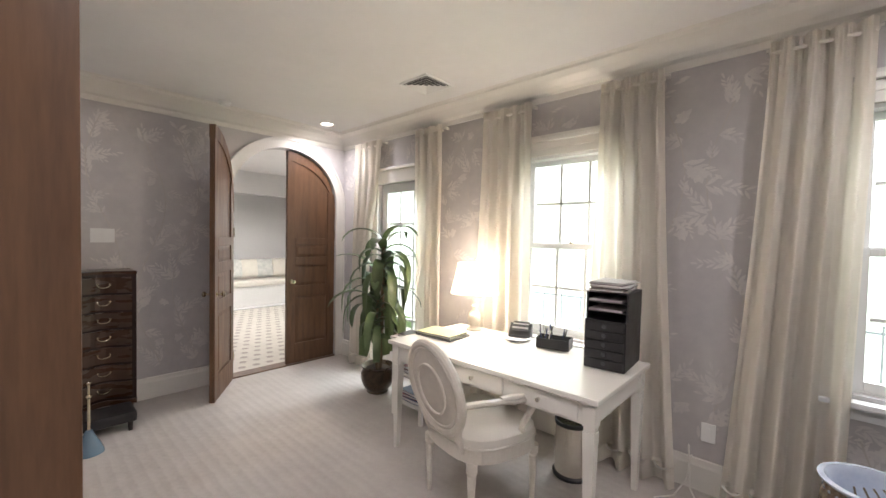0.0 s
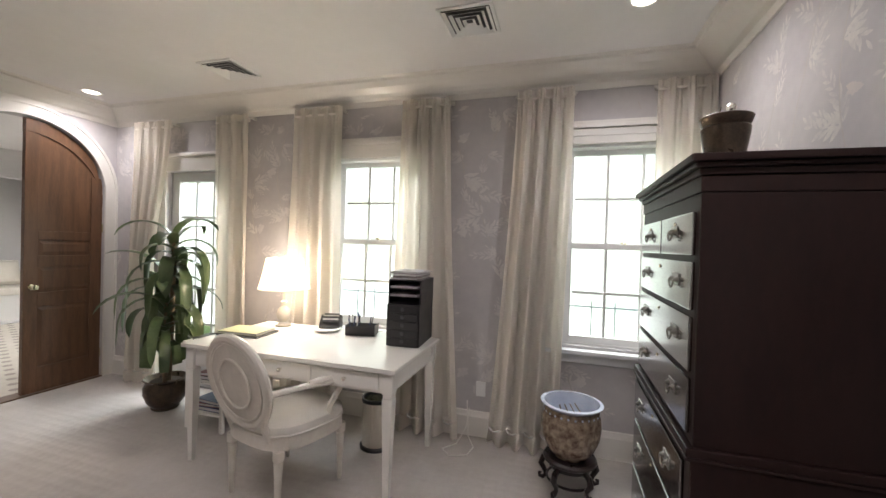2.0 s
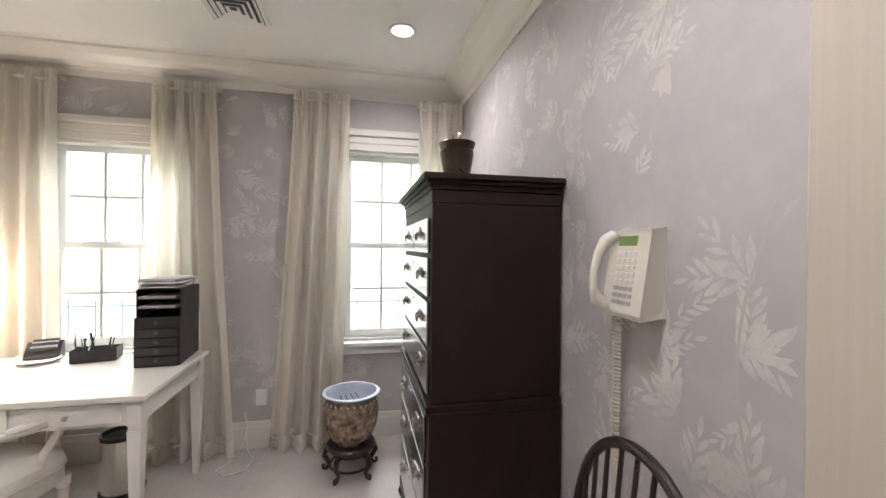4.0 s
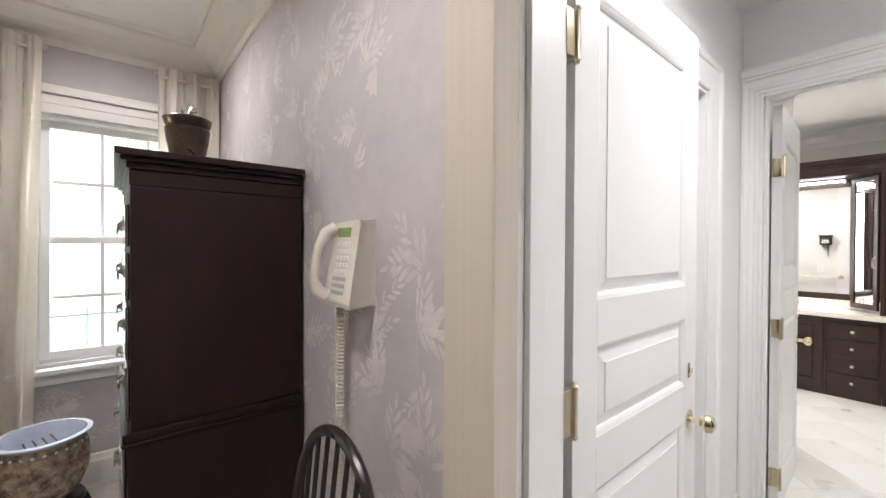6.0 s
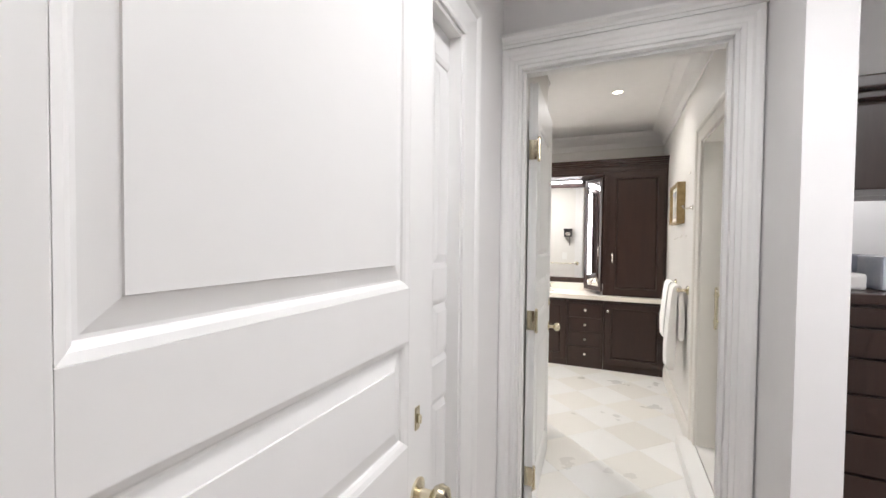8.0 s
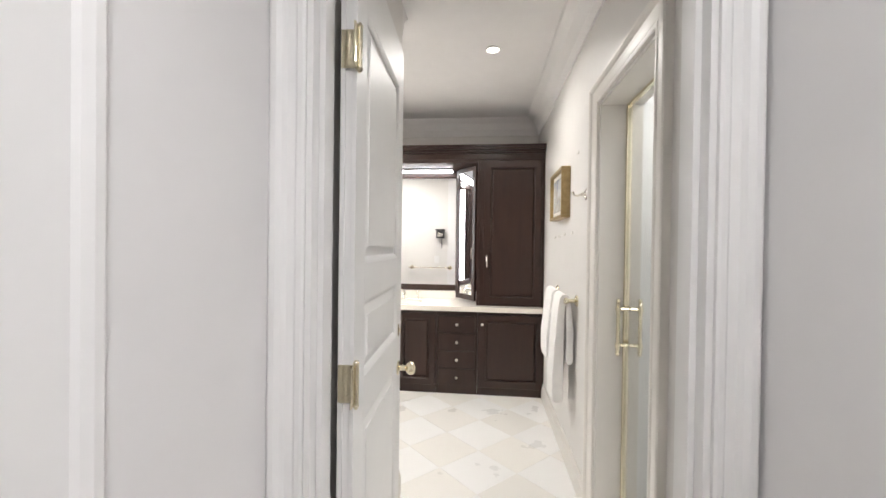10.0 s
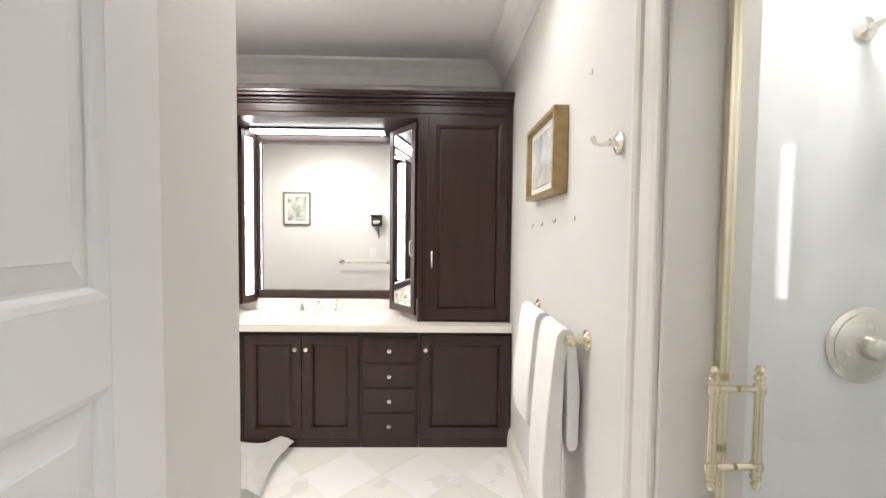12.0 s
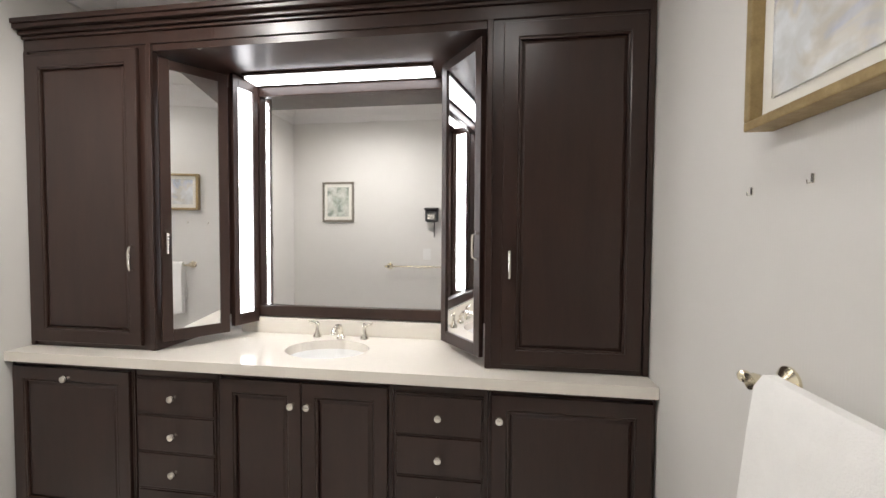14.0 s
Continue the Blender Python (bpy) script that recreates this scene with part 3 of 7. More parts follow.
box(bm, 4.166, -0.2, 0.0, 4.804, 0.0, 0.09, 0.002)
setting("trim_shower_curb", bm, MARBLE2, "white marble shower curb", "curb")


def casing(name, w0, w1, top, plane, axis, out, width=0.115, mat=TRIM, label="cream moulded door casing", thick=0.022, flat=False):
    """Moulded trim round an opening from w0 to w1; plane: where the wall's face is; out: which way the trim stands out."""
    w, d = width, thick
    prof = [(0, 0), (0, d * 0.55), (0.006, d * 0.7), (0.016, d * 0.72), (0.022, d * 0.55), (0.03, d * 0.62), (w * 0.5, d * 0.72), (w - 0.036, d * 0.85), (w - 0.03, d * 1.15), (w - 0.018, d * 1.4), (w - 0.006, d * 1.4), (w, d * 1.2), (w, 0)]
    if flat:
        prof = [(0, 0), (0, d - 0.004), (0.004, d), (w - 0.004, d), (w, d - 0.004), (w, 0)]
    bm = B()
    P = (lambda u, o, z: (plane + out * o, u, z)) if axis == "x" else (lambda u, o, z: (u, plane + out * o, z))
    rings = []
    for path in ([(w0, -1, 0.001, 0), (w0, -1, top, 1), (w1, 1, top, 1), (w1, 1, 0.001, 0)],):
        for u, s, z, up in path:
            rings.append([bm.verts.new(P(u + s * a, o, z + up * a)) for a, o in prof])
    for p, q in zip(rings, rings[1:]):
        for k in range(len(prof) - 1):
            bm.faces.new((p[k], p[k + 1], q[k + 1], q[k]))
    bm.faces.new(rings[0])
    bm.faces.new(rings[-1])
    return setting(name, bm, mat, label, "door casing")


def jamb(name, w0, w1, top, d0, d1, axis, mat=WHITE, stop=None, label="white painted door lining"):
    bm = B()

    def piece(u0, u1, z0, z1, a, b):
        if axis == "x":
            box(bm, a, u0, z0, b, u1, z1, 0.002)
        else:
            box(bm, u0, a, z0, u1, b, z1, 0.002)

    piece(w0, w0 + 0.015, 0.001, top, d0, d1)
    piece(w1 - 0.015, w1, 0.001, top, d0, d1)
    piece(w0 + 0.0153, w1 - 0.0153, top - 0.015, top, d0, d1)
    if stop:
        piece(w0 + 0.0153, w0 + 0.03, 0.001, top - 0.0153, *stop)
        piece(w1 - 0.03, w1 - 0.0153, 0.001, top - 0.0153, *stop)
        piece(w0 + 0.0303, w1 - 0.0303, top - 0.03, top - 0.0153, *stop)
    return setting(name, bm, mat, label, "door lining")


casing("trim_office_door", 0.07, 0.904, 2.23, XE, "x", -1, 0.14, TANCLOTH, "tan ribbed cloth-covered door surround", thick=0.066, flat=True)
jamb("trim_office_door_lining", 0.07, 0.92, 2.23, XE + 0.0003, XE + 0.158, "x", WHITE, (XE + 0.02, XE + 0.07))
casing("trim_office_door_inner", 0.07, 0.92, 2.23, XE + 0.12, "x", 1, 0.08, WHITE, "white moulded door casing", thick=0.034)
casing("trim_bath_door", 0.085, 0.962, 2.295, 3.66, "x", -1, 0.077, WHITE, "white fluted door casing")
setting("trim_bath_door_head", profile_run(B(), [(0, 0), (0.03, 0), (0.034, 0.012), (0.026, 0.02), (0.03, 0.034), (0.048, 0.046), (0.05, 0.058), (0, 0.06)], (3.6598, 0.0), (3.6598, 1.0395), 2.3735, (-1, 0)), WHITE, "white moulded cap over the bathroom door", "door casing")
jamb("trim_bath_door_lining", 0.085, 0.962, 2.295, 3.657, 3.783, "x", WHITE, (3.69, 3.73))
casing("trim_bath_door_inner", 0.085, 0.962, 2.295, 3.78, "x", 1, 0.08, TRIM)
casing("trim_closet", 2.45, 3.09, 2.19, 1.04, "y", -1, 0.14, WHITE, "white moulded closet casing")
jamb("trim_closet_lining", 2.45, 3.09, 2.19, 1.037, 1.163, "y", WHITE)
jamb("trim_shower_lining", 4.15, 4.82, 2.12, -0.20, -0.0003, "y", TRIM, None, "cream painted lining of the shower opening")
casing("trim_shower", 4.15, 4.82, 2.12, 0.0, "y", 1, 0.105, TRIM, "cream moulded trim round the shower door")
# plaster band round the arch
bm = B()
for r0, r1, d in ((0.63, 0.72, 0.02), (0.72, 0.745, 0.03)):
    c = (ARCH[0] + ARCH[1]) / 2
    for y0, y1 in ((c - r1, c - r0), (c + r0, c + r1)):
        box(bm, XW, y0, 0.001, XW + d, y1, ARCH[2])
    for k in range(24):
        a0, a1 = math.pi * k / 24, math.pi * (k + 1) / 24
        q = [(c - r * math.cos(a), ARCH[2] + r * math.sin(a)) for r, a in ((r0, a0), (r1, a0), (r1, a1), (r0, a1))]
        prism(bm, q, d, at(XW, 0, 0) @ YZ)
setting("trim_arch", bm, TRIM, "cream plaster band round the arched doorway", "door casing")
bm = B()
box(bm, XW - 0.15, ARCH[0], -0.003, XW + 0.01, ARCH[1], 0.012, 0.003)
setting("trim_threshold", bm, WOOD, "dark wooden door sill", "threshold")

# outdoors
bm = B()
box(bm, -60, YN + 0.3, -0.6, 60, 60, -0.5)
setting("ground", bm, GREENLAWN, "sunlit green lawn outside the windows", "lawn")
# upright sheet whose glow stands in for the sunlit garden beyond the windows
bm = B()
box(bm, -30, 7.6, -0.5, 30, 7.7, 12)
setting("backdrop", bm, GLOWSHEET, "glowing sheet painted as a bright hazy garden", "backdrop")
bm = B()
for k in range(26):
    box(bm, -5 + k * 0.32, 6.8, -0.5, -4.982 + k * 0.32, 6.815, 0.72)
box(bm, -5, 6.795, 0.62, 3.4, 6.82, 0.645)
box(bm, -5, 6.795, -0.2, 3.4, 6.82, -0.175)
tagged(part("garden_railing", bm, RAIL), "thin grey iron railing on the lawn", "railing")

# ---- windows ----


def sash_window(name, x0, x1, z0, z1, label):
    w = thing(name, label, "window", ((x0 + x1) / 2, YN, z0), kind="structure")
    mid = 1.485 + (z1 - 2.2) * 0.5
    bm = B()  # casing and head
    for a, b in ((x0 - 0.09, x0), (x1, x1 + 0.09)):
        box(bm, a, YN - 0.022, z0 - 0.02, b, YN, z1, 0.004)
    box(bm, x0 - 0.1, YN - 0.026, z1 + 0.001, x1 + 0.1, YN, z1 + 0.055, 0.004)
    box(bm, x0 - 0.1, YN - 0.03, z1 + 0.0553, x1 + 0.1, YN, z1 + 0.11, 0.006)
    box(bm, x0 - 0.12, YN - 0.05, z1 + 0.1103, x1 + 0.12, YN, z1 + 0.14, 0.008)
    box(bm, x0 - 0.11, YN - 0.036, z1 + 0.1403, x1 + 0.11, YN, z1 + 0.165, 0.006)
    part("window_casing", bm, TRIM, w)
    bm = B()
    box(bm, x0 - 0.12, YN - 0.07, z0 - 0.05, x1 + 0.12, YN + 0.05, z0 - 0.021, 0.006)
    box(bm, x0 - 0.09, YN - 0.02, z0 - 0.12, x1 + 0.09, YN, z0 - 0.051, 0.004)
    part("window_sill", bm, WHITE, w)
    bm = B()
    for a, b in ((x0, x0 + 0.02), (x1 - 0.02, x1)):
        box(bm, a, YN + 0.001, z0, b, YN + 0.13, z1)
    box(bm, x0 + 0.0203, YN + 0.001, z1 - 0.02, x1 - 0.0203, YN + 0.13, z1)
    box(bm, x0 + 0.0203, YN + 0.04, z0 - 0.02, x1 - 0.0203, YN + 0.13, z0 + 0.012)
    part("window_frame", bm, WHITE, w)
    for nm, lo, hi, y in (("lower_sash", z0 + 0.013, mid + 0.02, YN + 0.045), ("upper_sash", mid - 0.02, z1 - 0.021, YN + 0.085)):
        bm = B()
        a, b = x0 + 0.021, x1 - 0.021
        t = 0.035
        box(bm, a, y, lo, a + 0.045, y + t, hi, 0.003)
        box(bm, b - 0.045, y, lo, b, y + t, hi, 0.003)
        box(bm, a + 0.0453, y, lo, b - 0.0453, y + t, lo + 0.05, 0.003)
        box(bm, a + 0.0453, y, hi - 0.04, b - 0.0453, y + t, hi, 0.003)
        s = part(nm, bm, WHITE, w)
        gx = [a + 0.045 + (b - a - 0.09) * k / 3 for k in range(4)]
        gz = [lo + 0.05 + (hi - lo - 0.09) * k / 2 for k in range(3)]
        bm = B()
        for x in gx[1:3]:
            box(bm, x - 0.01, y + 0.006, gz[0], x + 0.01, y + 0.03, gz[2])
        for k in range(3):
            box(bm, gx[k] + 0.0103, y + 0.006, gz[1] - 0.01, gx[k + 1] - 0.0103, y + 0.03, gz[1] + 0.01)
        part("glazing_bars", bm, WHITE, s)
        for i in range(3):
            for j in range(2):
                bm = B()
                box(bm, gx[i] + 0.005, y + 0.016, gz[j] + 0.005, gx[i + 1] - 0.005, y + 0.019, gz[j + 1] - 0.005)
                part("pane", bm, GLASS, s, shadow=False)
    bm = B()
    lathe(bm, [(0, 0), (0.018, 0), (0.018, 0.012), (0.006, 0.02), (0, 0.02)], ((x0 + x1) / 2, YN + 0.06, mid + 0.021), 12)
    box(bm, (x0 + x1) / 2 - 0.03, YN + 0.052, mid + 0.033, (x0 + x1) / 2 + 0.012, YN + 0.064, mid + 0.043, 0.003)
    part("sash_lock", bm, BRASS, w, "small brass sash lock")


sash_window("window_1", *WIN[0], "white double-hung sash window over the desk")
sash_window("window_2", *WIN[1], "white double-hung sash window beside the tall chest")


def french_door():
    x0, x1, z0, z1 = FRENCH
    w = thing("door_garden", "white glazed garden door behind the plant", "glazed door", ((x0 + x1) / 2, YN, 0), kind="structure")
    bm = B()
    for a, b in ((x0 - 0.09, x0), (x1, x1 + 0.09)):
        box(bm, a, YN - 0.022, 0.001, b, YN, z1, 0.004)
    box(bm, x0 - 0.1, YN - 0.026, z1 + 0.001, x1 + 0.1, YN, z1 + 0.14, 0.005)
    box(bm, x0 - 0.12, YN - 0.05, z1 + 0.141, x1 + 0.12, YN, z1 + 0.175, 0.008)
    part("door_casing", bm, TRIM, w)
    bm = B()
    y, t = YN + 0.05, 0.045
    box(bm, x0 + 0.005, y, z0, x0 + 0.10, y + t, z1 - 0.005, 0.004)
    box(bm, x1 - 0.10, y, z0, x1 - 0.005, y + t, z1 - 0.005, 0.004)
    box(bm, x0 + 0.1003, y, z0, x1 - 0.1003, y + t, z0 + 0.24, 0.004)
    box(bm, x0 + 0.1003, y, z1 - 0.10, x1 - 0.1003, y + t, z1 - 0.005, 0.004)
    gx = [x0 + 0.10 + (x1 - x0 - 0.2) * k / 3 for k in range(4)]
    gz = [z0 + 0.24 + (z1 - 0.10 - z0 - 0.24) * k / 5 for k in range(6)]
    leaf = part("door_leaf", bm, WHITE, w)
    bm = B()
    for x in gx[1:3]:
        box(bm, x - 0.011, y + 0.008, gz[0], x + 0.011, y + 0.037, gz[5])
    for zz in gz[1:5]:
        for k in range(3):
            box(bm, gx[k] + 0.0113, y + 0.008, zz - 0.011, gx[k + 1] - 0.0113, y + 0.037, zz + 0.011)
    part("glazing_bars", bm, WHITE, leaf)
    for i in range(3):
        for j in range(5):
            bm = B()
            box(bm, gx[i] + 0.005, y + 0.02, gz[j] + 0.005, gx[i + 1] - 0.005, y + 0.023, gz[j + 1] - 0.005)
            part("pane", bm, GLASS, leaf, shadow=False)


french_door()

# ---- curtains ----


def curtain(x_top0, x_top1, x_bot0, x_bot1, folds, seed, tied=False):
    r = random.Random(seed)
    c = thing("curtain", "floor-length cream linen curtain with a gathered heading" + (", swept aside" if tied else ""), "curtain", ((x_bot0 + x_bot1) / 2, YN - 0.1, 0.005), group="window curtains")
    bm = B()
    nu, zs = folds * 18, [0.012, 0.03, 0.055, 0.085, 0.11, 0.125, 0.14, 0.17, 0.25, 0.5, 0.8, 1.1, 1.4, 1.7, 2.0, 2.25, 2.42, 2.52, 2.56, 2.58, 2.605, 2.63]
    ph = [r.uniform(-0.5, 0.5) for _ in range(folds + 2)]
    am = [r.uniform(0.5, 0.95) for _ in range(folds + 2)]
    rows = []
    for z in zs:
        f = min(max((2.6 - z) / 2.6, 0), 1)
        f = f ** 1.3
        row = []
        pinch = 1.0
        if 0.118 < z < 0.132:
            pinch = 0.45
        if 2.54 < z < 2.59:
            pinch = 0.65
        for k in range(nu + 1):
            u = k / nu
            i = int(u * folds)
            w = math.sin((u * folds) * 2 * math.pi + ph[i] * min(1, 4 * f)) * (am[i] * (1 - (u * folds - i)) + am[i + 1] * (u * folds - i))
            w2 = 0.16 * math.sin(u * folds * 4.3 * math.pi + seed + z * 0.8)
            x = (x_top0 + (x_bot0 - x_top0) * f) * (1 - u) + (x_top1 + (x_bot1 - x_top1) * f) * u
            if tied:
                s = math.exp(-((z - 1.25) / 0.8) ** 2)
                x -= 0.16 * s * u
            d = (0.024 + 0.036 * f ** 0.4) * (math.copysign(abs(w) ** 0.75, w) + w2) * pinch
            if z < 0.11:
                d *= 1.25
            if z > 2.2:
                d += 0.011 * min((z - 2.2) / 0.3, 1) * math.sin(u * folds * 19 + ph[i] * 5)
            y = YN - 0.085 - 0.02 * f + d
            row.append(bm.verts.new((x, min(y, YN - 0.012), z)))
        rows.append(row)
    for p, q in zip(rows, rows[1:]):
        for k in range(nu):
            bm.faces.new((p[k], p[k + 1], q[k + 1], q[k]))
    bmesh.ops.solidify(bm, geom=bm.faces[:], thickness=0.004)
    body = part("drape", bm, LINEN, c, smooth=True)
    bm = B()
    tube(bm, [(x_top0, YN - 0.078, 2.568), ((x_top0 + x_top1) / 2, YN - 0.08, 2.57), (x_top1, YN - 0.078, 2.568)], 0.011, 8)
    part("heading_tape", bm, LINEN, c, smooth=True)
    bm = tube(B(), [(x_top0 - 0.02, YN - 0.045, 2.60), (x_top1 + 0.02, YN - 0.045, 2.60)], 0.008, 8)
    for x in (x_top0, x_top1):
        box(bm, x - 0.01, YN - 0.045, 2.59, x + 0.01, YN - 0.0003, 2.61)
    part("rail", bm, TRIM, c, "slim cream curtain rail")
    # the gathered band over the hem
    bm = B()
    w = (x_bot1 - x_bot0) / folds
    for k in range(folds):
        xa = x_bot0 + k * w
        tube(bm, [(xa + w * 0.12, YN - 0.085, 0.122), (xa + w * 0.3, YN - 0.135, 0.122), (xa + w * 0.5, YN - 0.15, 0.12), (xa + w * 0.7, YN - 0.135, 0.122), (xa + w * 0.88, YN - 0.085, 0.122)], 0.006, 6)
    part("hem_cord", bm, SHEER, c, smooth=True)


curtain(-3.55, -3.06, -3.60, -3.10, 4, 1, True)
curtain(-2.51, -2.12, -2.46, -2.06, 3, 2)
curtain(-1.62, -1.16, -1.70, -1.12, 4, 3)
curtain(-0.60, -0.20, -0.66, -0.06, 4, 4)
curtain(0.31, 0.71, 0.16, 0.66, 4, 5)
curtain(1.24, 1.585, 1.22, 1.585, 3, 6)

# ---- office things ----
ROT90 = Matrix.Rotation(radians(90), 4, "X")


def raised_panel(bm, x0, x1, z0, z1, y, out, depth=0.012, edge=0.03):
    """A fielded panel standing out from y by depth, its bevelled margin edge wide."""
    lo = [bm.verts.new((x, y, z)) for x, z in ((x0, z0), (x1, z0), (x1, z1), (x0, z1))]
    a, b = x0 + edge, x1 - edge
    c, d = z0 + edge, z1 - edge
    hi = [bm.verts.new((x, y + out * depth, z)) for x, z in ((a, c), (b, c), (b, d), (a, d))]
    bm.faces.new(hi)
    for k in range(4):
        j = (k + 1) % 4
        bm.faces.new((lo[k], lo[j], hi[j], hi[k]))
    bm.faces.new(lo)
    return bm


def ring_frame(bm, u0, u1, v0, v1, m, bev, put):
    """One closed frame of width m; put(u, v, d) sets it, d from 0 at the back to 1 at the face."""
    def loop(i, d):
        return [bm.verts.new(put(u, v, d)) for u, v in ((u0 + i, v0 + i), (u1 - i, v0 + i), (u1 - i, v1 - i), (u0 + i, v1 - i))]
    rings = [loop(0, 0), loop(0, 0.85), loop(bev, 1), loop(m - bev * 2, 1), loop(m, 0.8), loop(m, 0)]
    for p, q in zip(rings, rings[1:] + rings[:1]):
        for k in range(4):
            bm.faces.new((p[k], p[(k + 1) % 4], q[(k + 1) % 4], q[k]))
    return bm


def sunk_panel(bm, x0, x1, z0, z1, face, floor, edge=0.048):
    """A raised-field panel: a rounded edge down from the door's face, a slope up again and a stepped flat field."""
    rings = []
    for i, f in ((0, 0.0), (0.003, 0.10), (0.009, 0.30), (0.014, 0.62), (0.016, 1.0), (0.020, 1.0), (edge, 0.42), (edge + 0.001, 0.22), (edge + 0.006, 0.22)):
        y = face + (floor - face) * f
        rings.append([bm.verts.new((x, y, z)) for x, z in ((x0 + i, z0 + i), (x1 - i, z0 + i), (x1 - i, z1 - i), (x0 + i, z1 - i))])
    for p, q in zip(rings, rings[1:]):
        for k in range(4):
            j = (k + 1) % 4
            bm.faces.new((p[k], p[j], q[j], q[k]))
    bm.faces.new(rings[-1])
    return bm


def arched_leaf(name, label, loc, rz, w, tall, low, mirrored=False):
    """An arched double door's leaf in its own frame: x from the hinge, tall at the free edge."""
    d = thing(name, label, "door", loc, rz, "arched wooden doors", "structure")
    OWN.add(d.name)
    t = 0.045

    def top(x):
        q = min(max(1 - x / w, 0), 1)
        return low + (tall - low) * math.sqrt(max(1 - q * q, 0))

    def outline(x0, x1, z0, inset):
        pts = [(x0, z0), (x1, z0)]
        for k in range(13):
            x = x1 + (x0 - x1) * k / 12
            pts.append((x, top(x) - inset))
        return pts

    bm = B()
    prism(bm, outline(0.0, w, 0.008, 0.0), t * 0.5, at(0, -t * 0.25, 0) @ XZ)
    leaf = part("door_leaf", bm, WOOD, d)
    for s in (-1, 1):
        y = s * t * 0.25
        bm = B()
        m = 0.10
        y0, y1 = sorted((y, y + s * t * 0.25))
        box(bm, 0, y0, 0.008, m, y1, top(0.03) - 0.02, 0.003)
        box(bm, w - m, y0, 0.008, w, y1, top(w - m) - 0.01, 0.003)
        for z0, z1 in ((0.008, 0.24), (0.80, 0.93), (1.17, 1.27), (1.42, 1.50)):
            box(bm, m + 0.0003, y0, z0, w - m - 0.0003, y1, z1, 0.003)
        # curved top rail
        for k in range(12):
            xa, xb = w * k / 12, w * (k + 1) / 12
            za, zb = top(xa), top(xb)
            q = [(xa, max(za - 0.12, low - 0.12)), (xb, zb - 0.12), (xb, zb), (xa, za)]
            prism(bm, q, t * 0.25, at(0, y0 + s * 0.003, 0) @ XZ)
        part("door_frame", bm, WOOD, d)
        for z0, z1 in ((0.24, 0.80), (0.93, 1.17), (1.27, 1.42)):
            bm = B()
            raised_panel(bm, m + 0.004, w - m - 0.004, z0 + 0.004, z1 - 0.004, y, s, 0.008, 0.035)
            part("panel", bm, WOOD, d)
    for s in (-1, 1):
        bm = B()
        lathe(bm, [(0.0, 0), (0.026, 0), (0.026, 0.004), (0.009, 0.008), (0.009, 0.04), (0.02, 0.046), (0.027, 0.058), (0.022, 0.07), (0, 0.074)], (w - 0.055, s * t * 0.5, 0.985), 16, Matrix.Rotation(radians(90 * -s), 4, "X"))
        part("door_knob", bm, BRASS, d, "round brass knob", smooth=True)
    for z in (0.25, 1.55):
        bm = B()
        tube(bm, [(0.0, 0.024, z - 0.045), (0.0, 0.024, z + 0.045)], 0.007)
        part("hinge", bm, BRASS, d)
    return d


arched_leaf("door_arched", "closed arched walnut door leaf with raised panels", (XW - 0.05, 3.535, 0), -90, 0.622, 2.515, 1.89)
arched_leaf("door_arched_open", "arched walnut door leaf standing open into the room", (XW + 0.02, 2.29, 0), -33, 0.622, 2.50, 1.89)
arched_leaf("door_arched_near", "walnut door leaf standing open beside the entrance", (-0.27, 0.03, 0), 90, 0.806, 2.6, 1.95)


def ring_pull(parent, x, y, z, n, mat, w=0.07, plate_on=True):
    """A drop handle on a drawer front that faces along n (plan)."""
    bm = B()
    sx, sy = -n[1], n[0]
    for s in (-1, 1):
        lathe(bm, [(0, 0), (0.014, 0), (0.011, 0.006), (0.005, 0.016), (0, 0.018)], (x + sx * s * w / 2, y + sy * s * w / 2, z), 10, Vector((0, 0, 1)).rotation_difference(Vector((n[0], n[1], 0))).to_matrix().to_4x4())
    pts = []
    for k in range(9):
        a = math.pi * k / 8
        pts.append((x + sx * math.cos(a) * w / 2 + n[0] * 0.016, y + sy * math.cos(a) * w / 2 + n[1] * 0.016, z - 0.028 * math.sin(a)))
    tube(bm, pts, 0.0035, 6)
    plate = [(x + sx * u * w + n[0] * 0.002, y + sy * u * w + n[1] * 0.002) for u in (-0.75, 0.75)]
    if plate_on:
        obox(bm, plate[0], plate[1], z - 0.02, z + 0.022, 0.003)
    return part("drop_handle", bm, mat, parent, smooth=True)


